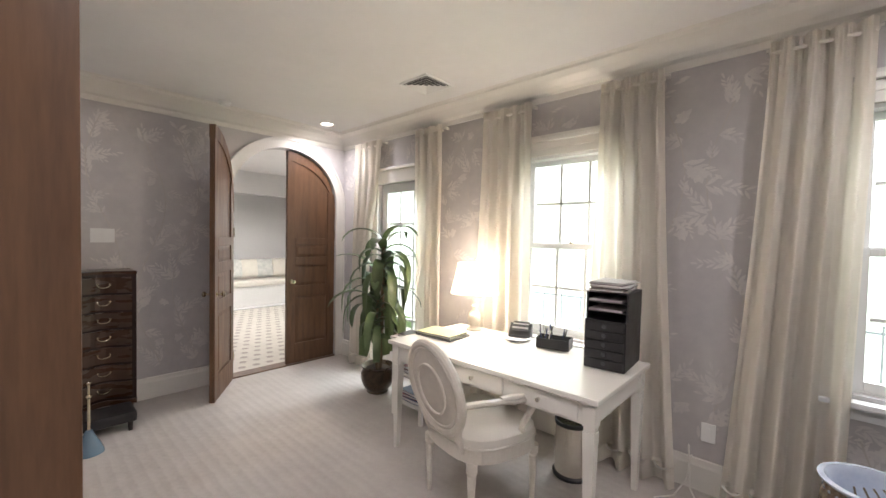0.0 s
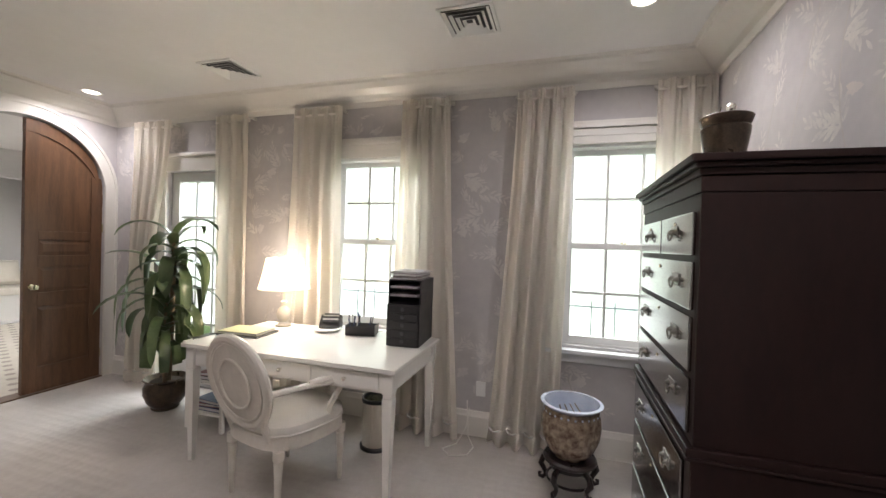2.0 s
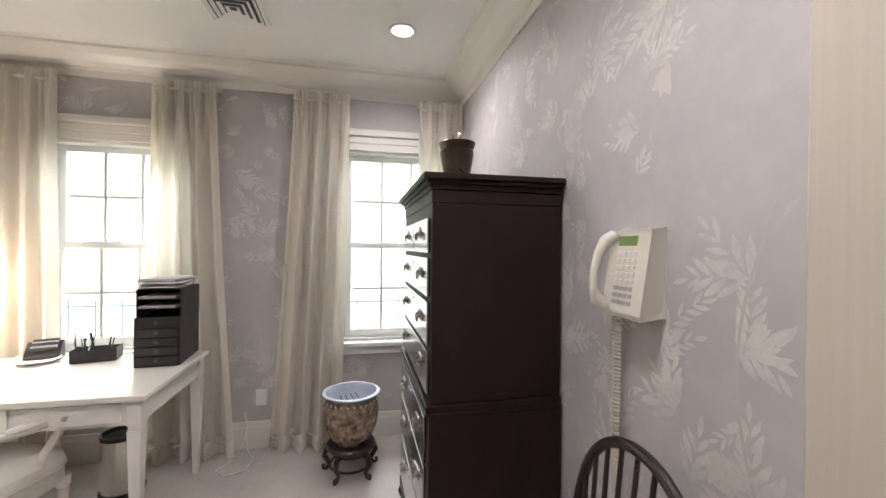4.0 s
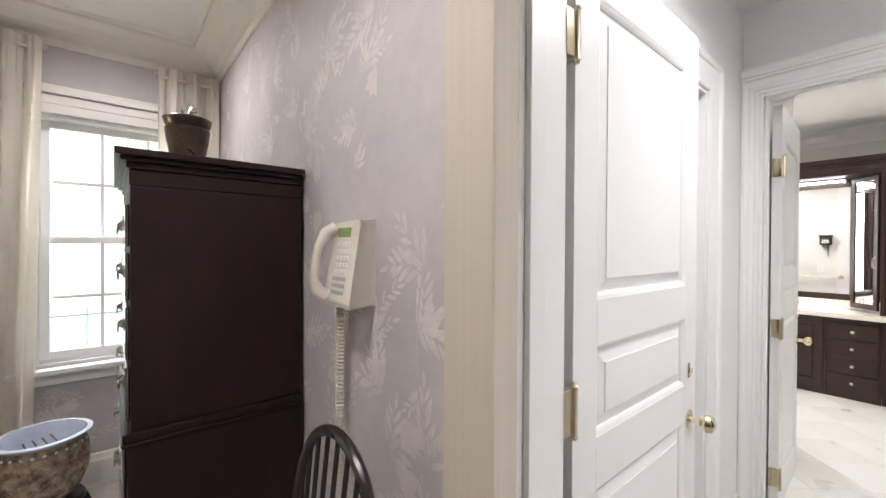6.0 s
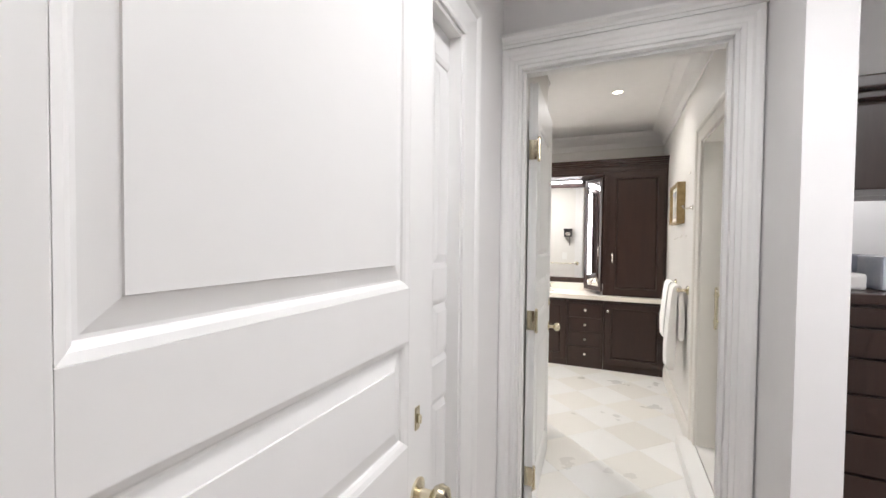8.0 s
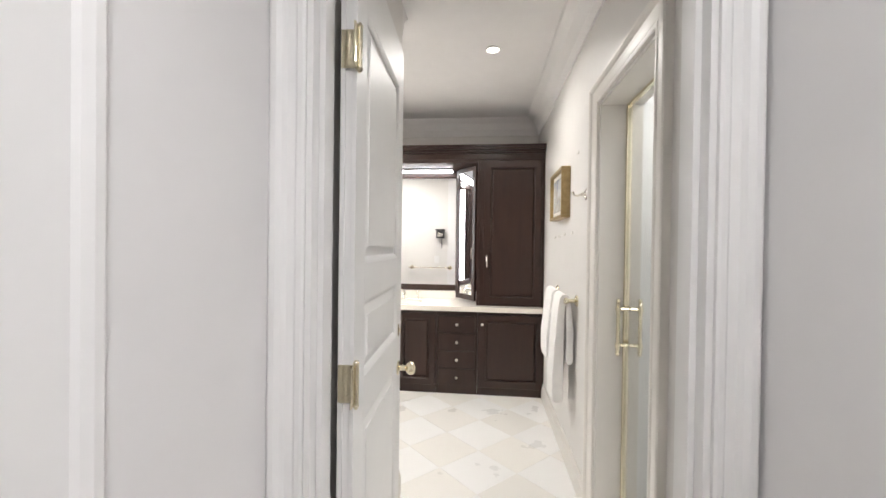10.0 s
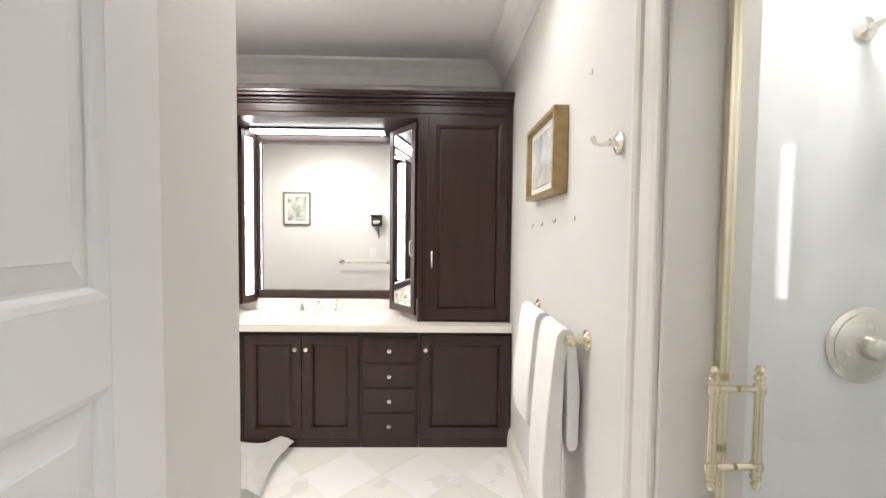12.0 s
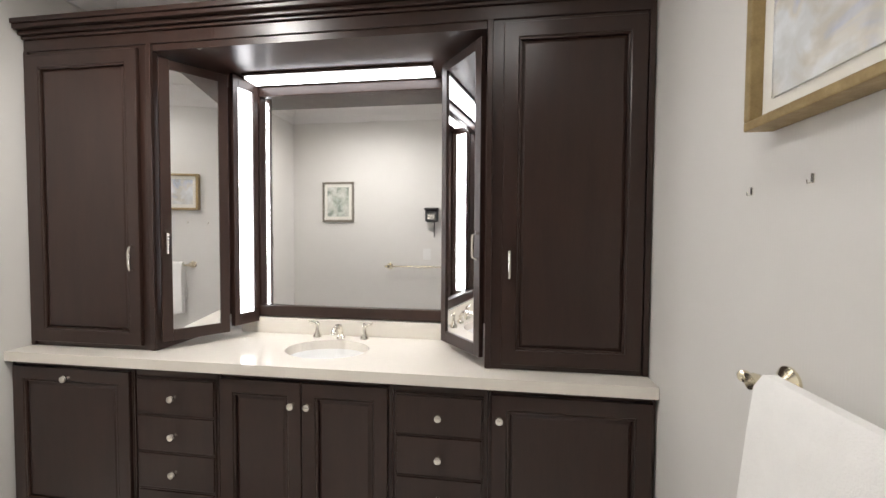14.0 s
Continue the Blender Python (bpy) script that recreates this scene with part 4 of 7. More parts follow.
def tall_chest():
    c = thing("chest_on_chest", "tall near-black polished chest on chest with brass drop handles", "chest", (1.28, 2.41, 0))
    x1, y0, y1 = 1.585, 1.975, 2.85
    bm = B()
    box(bm, 1.055, y0, 0.90, x1, y1, 1.665, 0.004)
    part("upper_case", bm, WOOD_DARK, c)
    for o, z0, z1 in ((0.003, 1.6653, 1.716), (0.010, 1.7163, 1.737), (0.024, 1.7373, 1.752), (0.038, 1.7523, 1.775)):
        part("cornice_moulding", box(B(), 1.055 - o, y0 - o, z0, x1, y1 + o, z1, 0.005), WOOD_DARK, c)
    bm = B()
    box(bm, 1.046, y0 - 0.014, 0.13, x1, y1 + 0.014, 0.862, 0.004)
    part("lower_case", bm, WOOD_DARK, c)
    bm = B()
    for o, z0, z1 in ((0.006, 0.8623, 0.872), (0.0, 0.8723, 0.8997)):
        box(bm, 1.034 - o * 0.5, y0 - 0.014 - o, z0, x1, y1 + 0.014 + o, z1, 0.004)
    part("waist_moulding", bm, WOOD_DARK, c)
    bm = B()
    box(bm, 1.036, y0 - 0.024, 0.075, x1, y1 + 0.024, 0.1297, 0.008)
    part("plinth", bm, WOOD_DARK, c)
    for x, y in ((1.075, y0), (1.075, y1), (1.54, y0), (1.54, y1)):
        bm = B()
        lathe(bm, [(0, 0.001), (0.03, 0.001), (0.045, 0.03), (0.05, 0.05), (0.04, 0.0748), (0, 0.0748)], (x, y, 0), 14)
        part("foot", bm, WOOD_DARK, c, smooth=True)
    gap = 0.012
    rows = [(1.475, 1.61, 2, 1.055), (1.305, 1.455, 1, 1.055), (1.115, 1.285, 1, 1.055), (0.925, 1.095, 1, 1.055), (0.66, 0.84, 1, 1.046), (0.43, 0.64, 1, 1.046), (0.17, 0.41, 1, 1.046)]
    for z0, z1, n, xf in rows:
        ya, yb = y0 + 0.03, y1 - 0.03
        for k in range(n):
            a, b = ya + (yb - ya) * k / n + gap / 2, ya + (yb - ya) * (k + 1) / n - gap / 2
            bm = B()
            box(bm, xf - 0.012, a, z0, xf - 0.0003, b, z1, 0.004)
            d = part("drawer", bm, WOOD_POLISH, c)
            for f in ((0.5,) if n > 1 else (0.2, 0.8)):
                ring_pull(d, xf - 0.012, a + (b - a) * f, (z0 + z1) / 2 + 0.01, (-1, 0), PEWTER, 0.055)
            bm = B()
            lathe(bm, [(0, 0), (0.008, 0), (0.006, 0.004), (0, 0.004)], (xf - 0.012, (a + b) / 2, z1 - 0.03), 8, Matrix.Rotation(radians(-90), 4, "Y"))
            part("keyhole", bm, BRASS, d)


tall_chest()


def bowl_thing(name, label, loc, prof, inner, mat, inmat, cat="bowl"):
    b = thing(name, label, cat, loc)
    OWN.add(b.name)
    part("outside", lathe(B(), prof, (0, 0, 0), 36), mat, b, smooth=True)
    part("inside", lathe(B(), inner, (0, 0, 0), 36), inmat, b, smooth=True)
    return b


brass_bowl = bowl_thing("planter_bowl", "dark chased metal bowl standing on the tall chest", (1.262, 2.44, 1.776), [(0, 0), (0.045, 0), (0.05, 0.008), (0.045, 0.018), (0.056, 0.045), (0.068, 0.09), (0.077, 0.14), (0.083, 0.18), (0.084, 0.198), (0.079, 0.206), (0.084, 0.214), (0.092, 0.24), (0.088, 0.244)], [(0.088, 0.244), (0.074, 0.205), (0.06, 0.1), (0, 0.06)], BRONZE, SOIL)
bm = B()
for k in range(5):
    a = k * 1.3
    tube(bm, [(0.02 * math.cos(a), 0.02 * math.sin(a), 0.07), (0.03 * math.cos(a), 0.03 * math.sin(a), 0.2), (0.025 * math.cos(a + 1), 0.025 * math.sin(a + 1), 0.28)], 0.004, 6)
lathe(bm, [(0, 0), (0.016, 0.004), (0.018, 0.015), (0.01, 0.026), (0, 0.028)], (0.02, 0.01, 0.275), 10)
part("dried_stems", bm, NICKEL, brass_bowl, smooth=True)

fish_bowl = bowl_thing("fish_bowl_planter", "painted porcelain fish bowl with a blue-white inside", (0.745, 3.20, 0.205), [(0, 0), (0.10, 0), (0.105, 0.01), (0.142, 0.05), (0.170, 0.12), (0.179, 0.19), (0.174, 0.25), (0.16, 0.295), (0.163, 0.305)], [(0.163, 0.305), (0.185, 0.322), (0.187, 0.33), (0.165, 0.332), (0.15, 0.30), (0.16, 0.22), (0.13, 0.08), (0, 0.04)], PORCELAIN, PORCIN, "planter")
for k in range(26):
    a = 2 * math.pi * k / 26
    bm = lathe(B(), [(0, 0), (0.008, 0.001), (0.006, 0.004), (0, 0.005)], (0.165 * math.cos(a), 0.165 * math.sin(a), 0.278), 6, Vector((0, 0, 1)).rotation_difference(Vector((math.cos(a), math.sin(a), 0))).to_matrix().to_4x4())
    part("boss", bm, PORCIN, fish_bowl, smooth=True)
bm = B()
for k in range(4):
    tube(bm, [(0.05 - k * 0.03, -0.02, 0.2), (0.06 - k * 0.04, 0.03, 0.25), (0.02 - k * 0.03, 0.06 - k * 0.02, 0.30)], 0.004, 5)
part("dry_twigs", bm, STEM, fish_bowl)

stand = thing("carved_stand", "carved dark wooden stand with scrolled legs", "plant stand", (0.745, 3.20, 0))
OWN.add(stand.name)
bm = lathe(B(), [(0, 0.17), (0.15, 0.17), (0.16, 0.178), (0.16, 0.192), (0.15, 0.2045), (0, 0.2045)], (0, 0, 0), 32)
lathe(bm, [(0, 0.135), (0.125, 0.135), (0.13, 0.15), (0.13, 0.1697), (0, 0.1697)], (0, 0, 0), 32)
part("top_ring", bm, EBONY, stand, smooth=True)
for k in range(5):
    a = 2 * math.pi * k / 5 + 0.4
    ca, sa = math.cos(a), math.sin(a)
    bm = tube(B(), [(r * ca, r * sa, z) for r, z in ((0.115, 0.155), (0.165, 0.14), (0.178, 0.10), (0.15, 0.06), (0.145, 0.035), (0.165, 0.015), (0.185, 0.016), (0.188, 0.035), (0.175, 0.04))], [0.018, 0.019, 0.018, 0.015, 0.013, 0.013, 0.012, 0.010, 0.007], 8)
    part("leg", bm, EBONY, stand, smooth=True)
bm = B()
tube(bm, [(0.135 * math.cos(k * math.pi / 12), 0.135 * math.sin(k * math.pi / 12), 0.06) for k in range(24)], 0.008, 6, True)
part("stretcher_ring", bm, EBONY, stand, smooth=True)


def desk():
    d = thing("writing_desk", "white lacquered writing desk with tapered legs", "desk", (-0.95, 3.0, 0))
    x0, x1, y0, y1, h = -1.72, -0.19, 2.60, 3.42, 0.79
    part("desktop", box(B(), x0, y0, h - 0.028, x1, y1, h, 0.006), DESKWHITE, d)
    bm = B()
    box(bm, x0 + 0.05, y0 + 0.04, h - 0.15, x1 - 0.05, y0 + 0.06, h - 0.0283)
    box(bm, x0 + 0.05, y1 - 0.06, h - 0.15, x1 - 0.05, y1 - 0.04, h - 0.0283)
    box(bm, x0 + 0.04, y0 + 0.0605, h - 0.15, x0 + 0.06, y1 - 0.0605, h - 0.0283)
    box(bm, x1 - 0.06, y0 + 0.0605, h - 0.15, x1 - 0.04, y1 - 0.0605, h - 0.0283)
    part("apron", bm, DESKWHITE, d)
    n = 3
    for k in range(n):
        a = x0 + 0.10 + (x1 - x0 - 0.2) * k / n + 0.012
        b = x0 + 0.10 + (x1 - x0 - 0.2) * (k + 1) / n - 0.012
        dr = part("drawer", box(B(), a, y0 + 0.030, h - 0.135, b, y0 + 0.0397, h - 0.042, 0.003), DESKWHITE, d)
        bm = lathe(B(), [(0, 0), (0.007, 0), (0.006, 0.01), (0.013, 0.018), (0.012, 0.026), (0, 0.029)], ((a + b) / 2, y0 + 0.03, h - 0.088), 12, ROT90)
        part("knob", bm, NICKEL, dr, "small metal knob", smooth=True)
    for x in (x0 + 0.055, x1 - 0.055):
        for y in (y0 + 0.055, y1 - 0.055):
            bm = B()
            box(bm, x - 0.032, y - 0.032, h - 0.1503, x + 0.032, y + 0.032, h - 0.0284, 0.003)
            box(bm, x - 0.027, y - 0.027, h - 0.175, x + 0.027, y + 0.027, h - 0.1506, 0.004)
            r = bmesh.ops.create_cone(bm, cap_ends=True, segments=4, radius1=0.022, radius2=0.042, depth=h - 0.178, matrix=at(x, y, (h - 0.178) / 2 + 0.002) @ Matrix.Rotation(radians(45), 4, "Z"))
            part("leg", bm, DESKWHITE, d)


desk()
DT = 0.791


def oval_chair():
    c = thing("armchair", "antique white oval-back armchair with cream upholstery", "chair", (-0.91, 2.64, 0), -12)
    OWN.add(c.name)
    seat_pts = []
    for k in range(28):
        a = 2 * math.pi * k / 28
        r = 1 / (abs(math.cos(a)) ** 3.2 + abs(math.sin(a)) ** 3.2) ** (1 / 3.2)
        seat_pts.append((0.29 * r * math.cos(a) * (1 + 0.08 * math.sin(a)), 0.265 * r * math.sin(a)))
    bm = prism(B(), seat_pts, 0.075, at(0, 0, 0.355))
    part("seat_rail", bm, CHAIRWHITE, c)
    bm = B()
    rows = []
    for f, z in ((1.0, 0.4305), (1.015, 0.45), (0.99, 0.478), (0.9, 0.498), (0.7, 0.512), (0.4, 0.52), (0.1, 0.522)):
        rows.append([bm.verts.new((x * f, y * f, z)) for x, y in seat_pts])
    for p, q in zip(rows, rows[1:]):
        for k in range(28):
            bm.faces.new((p[k], p[(k + 1) % 28], q[(k + 1) % 28], q[k]))
    bm.faces.new(rows[0])
    bm.faces.new(rows[-1])
    part("seat", bm, FABRIC, c, "plump cream upholstered seat", smooth=True)
    bm = B()
    tube(bm, [(x * 1.012, y * 1.012, 0.434) for x, y in seat_pts], 0.007, 6, True)
    part("piping", bm, FABRIC, c, smooth=True)
    prof = [(0, 0.001), (0.011, 0.001), (0.014, 0.02), (0.02, 0.2), (0.025, 0.29), (0.018, 0.297), (0.03, 0.305), (0.03, 0.3548), (0, 0.3548)]
    for x, y in ((-0.235, 0.215), (0.235, 0.215), (-0.20, -0.215), (0.20, -0.215)):
        part("leg", lathe(B(), prof, (x, y, 0), 14), CHAIRWHITE, c, "slender turned and fluted leg", smooth=True)
    # oval back, leaning
    tilt = at(0, -0.255, 0.40) @ Matrix.Rotation(radians(12), 4, "X")

    def oval(rx, rz, n=36):
        return [tilt @ Vector((rx * math.cos(2 * math.pi * k / n), 0, 0.325 + rz * math.sin(2 * math.pi * k / n))) for k in range(n)]

    part("back_frame", tube(B(), oval(0.235, 0.25), 0.024, 10, True), CHAIRWHITE, c, smooth=True)
    part("back_moulding", tube(B(), [p + Vector((0, -0.014, 0.002)) for p in oval(0.206, 0.22)], 0.008, 6, True), CHAIRWHITE, c, smooth=True)
    bm = B()
    n = 36
    for off in (-0.012, 0.018):
        bulge = 0.02 if off > 0 else -0.012
        rings = []
        for f in (1.0, 0.8, 0.5, 0.2):
            rings.append([bm.verts.new(tilt @ Vector((0.222 * f * math.cos(2 * math.pi * k / n), off + bulge * (1 - f * f), 0.325 + 0.236 * f * math.sin(2 * math.pi * k / n)))) for k in range(n)])
        for p, q in zip(rings, rings[1:]):
            for k in range(n):
                bm.faces.new((p[k], p[(k + 1) % n], q[(k + 1) % n], q[k]))
        bm.faces.new(rings[-1])
    part("back_panel", bm, CANE, c, "pale upholstered oval back", smooth=True)
    bm = tube(B(), [tilt @ Vector((0.125 * math.cos(2 * math.pi * k / 24), -0.026, 0.325 + 0.14 * math.sin(2 * math.pi * k / 24))) for k in range(24)], 0.007, 6, True)
    part("back_medallion", bm, CHAIRWHITE, c, smooth=True)
    for s in (-1, 1):
        bm = tube(B(), [(s * 0.15, -0.235, 0.40), tilt @ Vector((s * 0.155, 0, 0.1)), tilt @ Vector((s * 0.19, 0, 0.18))], [0.022, 0.02, 0.018], 8)
        part("back_post", bm, CHAIRWHITE, c, smooth=True)
        a0 = tilt @ Vector((s * 0.225, 0.0, 0.29))
        bm = tube(B(), [a0, (s * 0.285, -0.13, 0.69), (s * 0.30, 0.0, 0.675), (s * 0.305, 0.09, 0.67), (s * 0.305, 0.14, 0.655), (s * 0.30, 0.12, 0.60), (s * 0.285, 0.07, 0.53), (s * 0.272, 0.07, 0.46), (s * 0.262, 0.10, 0.40)], [0.018, 0.018, 0.018, 0.019, 0.022, 0.02, 0.018, 0.019, 0.022], 8)
        arm = part("arm", bm, CHAIRWHITE, c, smooth=True)
        bm = tube(B(), [(s * 0.287, -0.10, 0.70), (s * 0.299, -0.03, 0.697), (s * 0.303, 0.05, 0.69)], [0.014, 0.022, 0.014], 8)
        part("arm_pad", bm, FABRIC, arm, smooth=True)


oval_chair()


def side_shelf():
    s = thing("side_shelf", "small open white shelf unit beside the desk", "shelf unit", (-1.95, 3.2, 0))
    x0, x1, y0, y1, h = -2.12, -1.755, 2.98, 3.40, 0.68
    part("top", box(B(), x0 - 0.015, y0 - 0.015, h - 0.022, x1 + 0.015, y1 + 0.015, h, 0.004), DESKWHITE, s)
    for x in (x0, x1 - 0.03):
        for y in (y0, y1 - 0.03):
            part("post", box(B(), x, y, 0.001, x + 0.03, y + 0.03, h - 0.0223, 0.003), DESKWHITE, s)
    for z in (0.12, 0.36):
        part("shelf", box(B(), x0 + 0.004, y0 + 0.004, z, x1 - 0.004, y1 - 0.004, z + 0.016, 0.003), DESKWHITE, s)
    return x0, x1, y0, y1


side_shelf()


def book(name, label, x0, y0, z0, x1, y1, z1, cover, rz=0.0):
    c = ((x0 + x1) / 2, (y0 + y1) / 2, z0)
    b = thing(name, label, "book", c, rz)
    OWN.add(b.name)
    w, d, h = (x1 - x0) / 2, (y1 - y0) / 2, z1 - z0
    part("cover", box(box(box(B(), -w, -d, 0, w, d, 0.003), -w, -d, h - 0.003, w, d, h), -w, -d, 0.0031, -w + 0.003, d, h - 0.0031), cover, b)
    part("pages", box(B(), -w + 0.004, -d + 0.004, 0.0032, w - 0.004, d - 0.004, h - 0.0032), PAPERS, b)


BLUE = material("navy_book_cloth", (0.03, 0.05, 0.14), 0.5, scale=30)
RED = material("dark_red_book_cloth", (0.20, 0.04, 0.04), 0.5, scale=30)
LIME = material("pale_green_folder", (0.58, 0.585, 0.36), 0.5, scale=20, mix=0.2)
book("book", "navy book lying on the lower shelf", -2.08, 3.02, 0.137, -1.82, 3.30, 0.165, BLUE)
book("book", "dark red book lying on a navy one", -2.06, 3.03, 0.166, -1.84, 3.28, 0.188, RED, 4)
book("book", "blue book on top of the lower stack", -2.07, 3.03, 0.189, -1.83, 3.27, 0.215, BLUE, -5)
book("book", "black book on the middle shelf", -2.07, 3.02, 0.377, -1.85, 3.28, 0.405, BLACKPLAST)
book("book", "dark red book on the middle shelf", -2.05, 3.03, 0.406, -1.86, 3.26, 0.43, RED, 6)
book("notebook", "black notebook lying on the shelf top", -2.10, 3.02, 0.681, -1.93, 3.2, 0.70, BLACKPLAST, 8)
book("folder", "dark folder at the desk's end", -1.70, 2.86, DT, -1.36, 3.10, DT + 0.012, BLACKPLAST, 3)
book("folder", "pale green folder lying on a dark one", -1.70, 2.87, DT + 0.013, -1.38, 3.09, DT + 0.03, LIME, 5)


def table_lamp():
    l = thing("table_lamp", "lit cream table lamp with a glass base", "lamp", (-1.48, 3.30, DT))
    OWN.add(l.name)
    part("base", lathe(B(), [(0, 0), (0.06, 0), (0.062, 0.012), (0.04, 0.02), (0.03, 0.035), (0.05, 0.07), (0.055, 0.10), (0.045, 0.135), (0.02, 0.16), (0.016, 0.185), (0.026, 0.195), (0.01, 0.21), (0.008, 0.33), (0, 0.33)], (0, 0, 0), 24), CHAIRWHITE, l, smooth=True)
    bm = B()
    n = 36
    rows = [[bm.verts.new((r * math.cos(2 * math.pi * k / n), r * math.sin(2 * math.pi * k / n), z)) for k in range(n)] for r, z in ((0.195, 0.30), (0.165, 0.42), (0.14, 0.545))]
    for p, q in zip(rows, rows[1:]):
        for k in range(n):
            bm.faces.new((p[k], p[(k + 1) % n], q[(k + 1) % n], q[k]))
    bmesh.ops.solidify(bm, geom=bm.faces[:], thickness=0.002)
    part("shade", bm, SHADE, l, "glowing cream fabric shade", smooth=True, shadow=False)
    for r, z in ((0.196, 0.302), (0.141, 0.543)):
        bm = tube(B(), [(r * math.cos(2 * math.pi * k / 32), r * math.sin(2 * math.pi * k / 32), z) for k in range(32)], 0.004, 6, True)
        part("shade_trim", bm, LINEN, l)
    part("finial", lathe(B(), [(0, 0.545), (0.006, 0.55), (0.012, 0.565), (0.008, 0.58), (0, 0.59)], (0, 0, 0), 10), BRASS, l, smooth=True)


table_lamp()
plate = thing("dish", "round white porcelain dish", "dish", (-1.06, 3.28, DT))
OWN.add(plate.name)
part("dish_body", lathe(B(), [(0, 0), (0.06, 0), (0.065, 0.006), (0.10, 0.018), (0.105, 0.022), (0.10, 0.024), (0.06, 0.012), (0, 0.01)], (0, 0, 0), 32), WHITE, plate, smooth=True)


def pen_caddy():
    c = thing("pen_caddy", "black mesh desk caddy full of pens", "desk organizer", (-0.77, 3.30, DT), 14)
    OWN.add(c.name)
    part("tray", box(B(), -0.11, -0.07, 0, 0.11, 0.07, 0.012, 0.003), BLACKPLAST, c)
    for a, b, d, e in ((-0.11, -0.106, -0.07, 0.07), (0.106, 0.11, -0.07, 0.07)):
        part("side_panel", box(B(), a, d, 0.0123, b, e, 0.075), BLACKPLAST, c)
    for y in (-0.07, 0.066, -0.005):
        part("divider", box(B(), -0.1057, y, 0.0123, 0.1057, y + 0.004, 0.07), BLACKPLAST, c)
    r = random.Random(4)
    for k in range(16):
        x, y = r.uniform(-0.09, 0.09), r.choice((-0.035, 0.03)) + r.uniform(-0.02, 0.02)
        bm = tube(B(), [(x, y, 0.014), (x + r.uniform(-0.03, 0.03), y + r.uniform(-0.02, 0.02), r.uniform(0.12, 0.17))], 0.004, 6)
        part("pen", bm, r.choice((BLACKPLAST, BLUE, NICKEL, PHONEPLAST, GREYPLAST)), c)


pen_caddy()
rolo = thing("card_file", "black desk card file with an open lid", "card file", (-1.08, 3.36, DT), 20)
OWN.add(rolo.name)
bm = prism(B(), [(-0.06, 0), (0.06, 0), (0.06, 0.09), (0.03, 0.105), (-0.06, 0.03)], 0.16, at(-0.08, 0, 0) @ YZ)
part("case", bm, BLACKPLAST, rolo)
for k in range(5):
    part("card_row", box(B(), -0.06, -0.035 + k * 0.018, 0.06, 0.06, -0.028 + k * 0.018, 0.075 + k * 0.01), PAPERS if k % 2 else GREYPLAST, rolo)


def paper_tower():
    c = thing("paper_organizer", "black desktop drawer unit heaped with papers", "desk organizer", (-0.36, 3.25, DT), 4)
    OWN.add(c.name)
    part("case", box(B(), -0.115, -0.18, 0, 0.115, 0.17, 0.285, 0.004), BLACKPLAST, c)
    for k in range(5):
        z = 0.012 + k * 0.054
        d = part("drawer", box(B(), -0.108, -0.19, z, 0.108, -0.1803, z + 0.048, 0.003), BLACKPLAST, c)
        bm = lathe(B(), [(0, 0), (0.014, 0), (0.012, 0.003), (0, 0.003)], (0, -0.19, z + 0.026), 10, ROT90)
        part("finger_hole", bm, GREYPLAST, d)
    for s in (-1, 1):
        part("rack_side", box(B(), s * 0.112 - 0.004, -0.15, 0.2853, s * 0.112 + 0.004, 0.17, 0.44), BLACKPLAST, c)
    part("rack_back", box(B(), -0.1077, 0.162, 0.2853, 0.1077, 0.17, 0.44), BLACKPLAST, c)
    for z in (0.33, 0.385):
        part("tray", box(B(), -0.1077, -0.155, z, 0.1077, 0.1617, z + 0.006), BLACKPLAST, c)
    part("rack_top", box(B(), -0.116, -0.15, 0.4403, 0.116, 0.17, 0.446), BLACKPLAST, c)


paper_tower()
TINTED = material("tinted_paper", (0.30, 0.24, 0.26), 0.7, second=(0.5, 0.47, 0.47), scale=30, mix=0.8)
r = random.Random(12)
for k in range(9):
    z = DT + 0.4475 + k * 0.0062
    p = thing("paper_sheaf", "loose sheaf of papers lying on the organizer", "papers", (-0.36 + r.uniform(-0.012, 0.012), 3.24 + r.uniform(-0.02, 0.02), z), 4 + r.uniform(-9, 9), "papers on the organizer")
    OWN.add(p.name)
    part("sheaf", box(B(), -0.1, -0.14, 0, 0.1, 0.14, 0.0055, 0.001), PAPERS if k % 3 else TINTED, p)
for z in (0.337, 0.392):
    p = thing("paper_sheaf", "papers stuffed into an organizer tray", "papers", (-0.36, 3.22, DT + z), 4, "papers on the organizer")
    OWN.add(p.name)
    part("sheaf", box(B(), -0.095, -0.14, 0, 0.09, 0.12, 0.014, 0.003), TINTED, p)

bin_ = thing("waste_bin", "slim brushed metal waste bin with a black rim", "waste bin", (-0.60, 3.24, 0))
OWN.add(bin_.name)
part("body", lathe(B(), [(0, 0.03), (0.105, 0.03), (0.105, 0.34), (0.10, 0.34), (0.10, 0.05), (0, 0.05)], (0, 0, 0), 28), NICKEL, bin_, smooth=True)
part("foot_ring", lathe(B(), [(0, 0.001), (0.115, 0.001), (0.118, 0.02), (0.107, 0.0297), (0, 0.0297)], (0, 0, 0), 28), BLACKPLAST, bin_, smooth=True)
part("rim", lathe(B(), [(0.099, 0.3403), (0.11, 0.3403), (0.11, 0.365), (0.099, 0.365), (0.099, 0.3403)], (0, 0, 0), 28), BLACKPLAST, bin_, smooth=True)


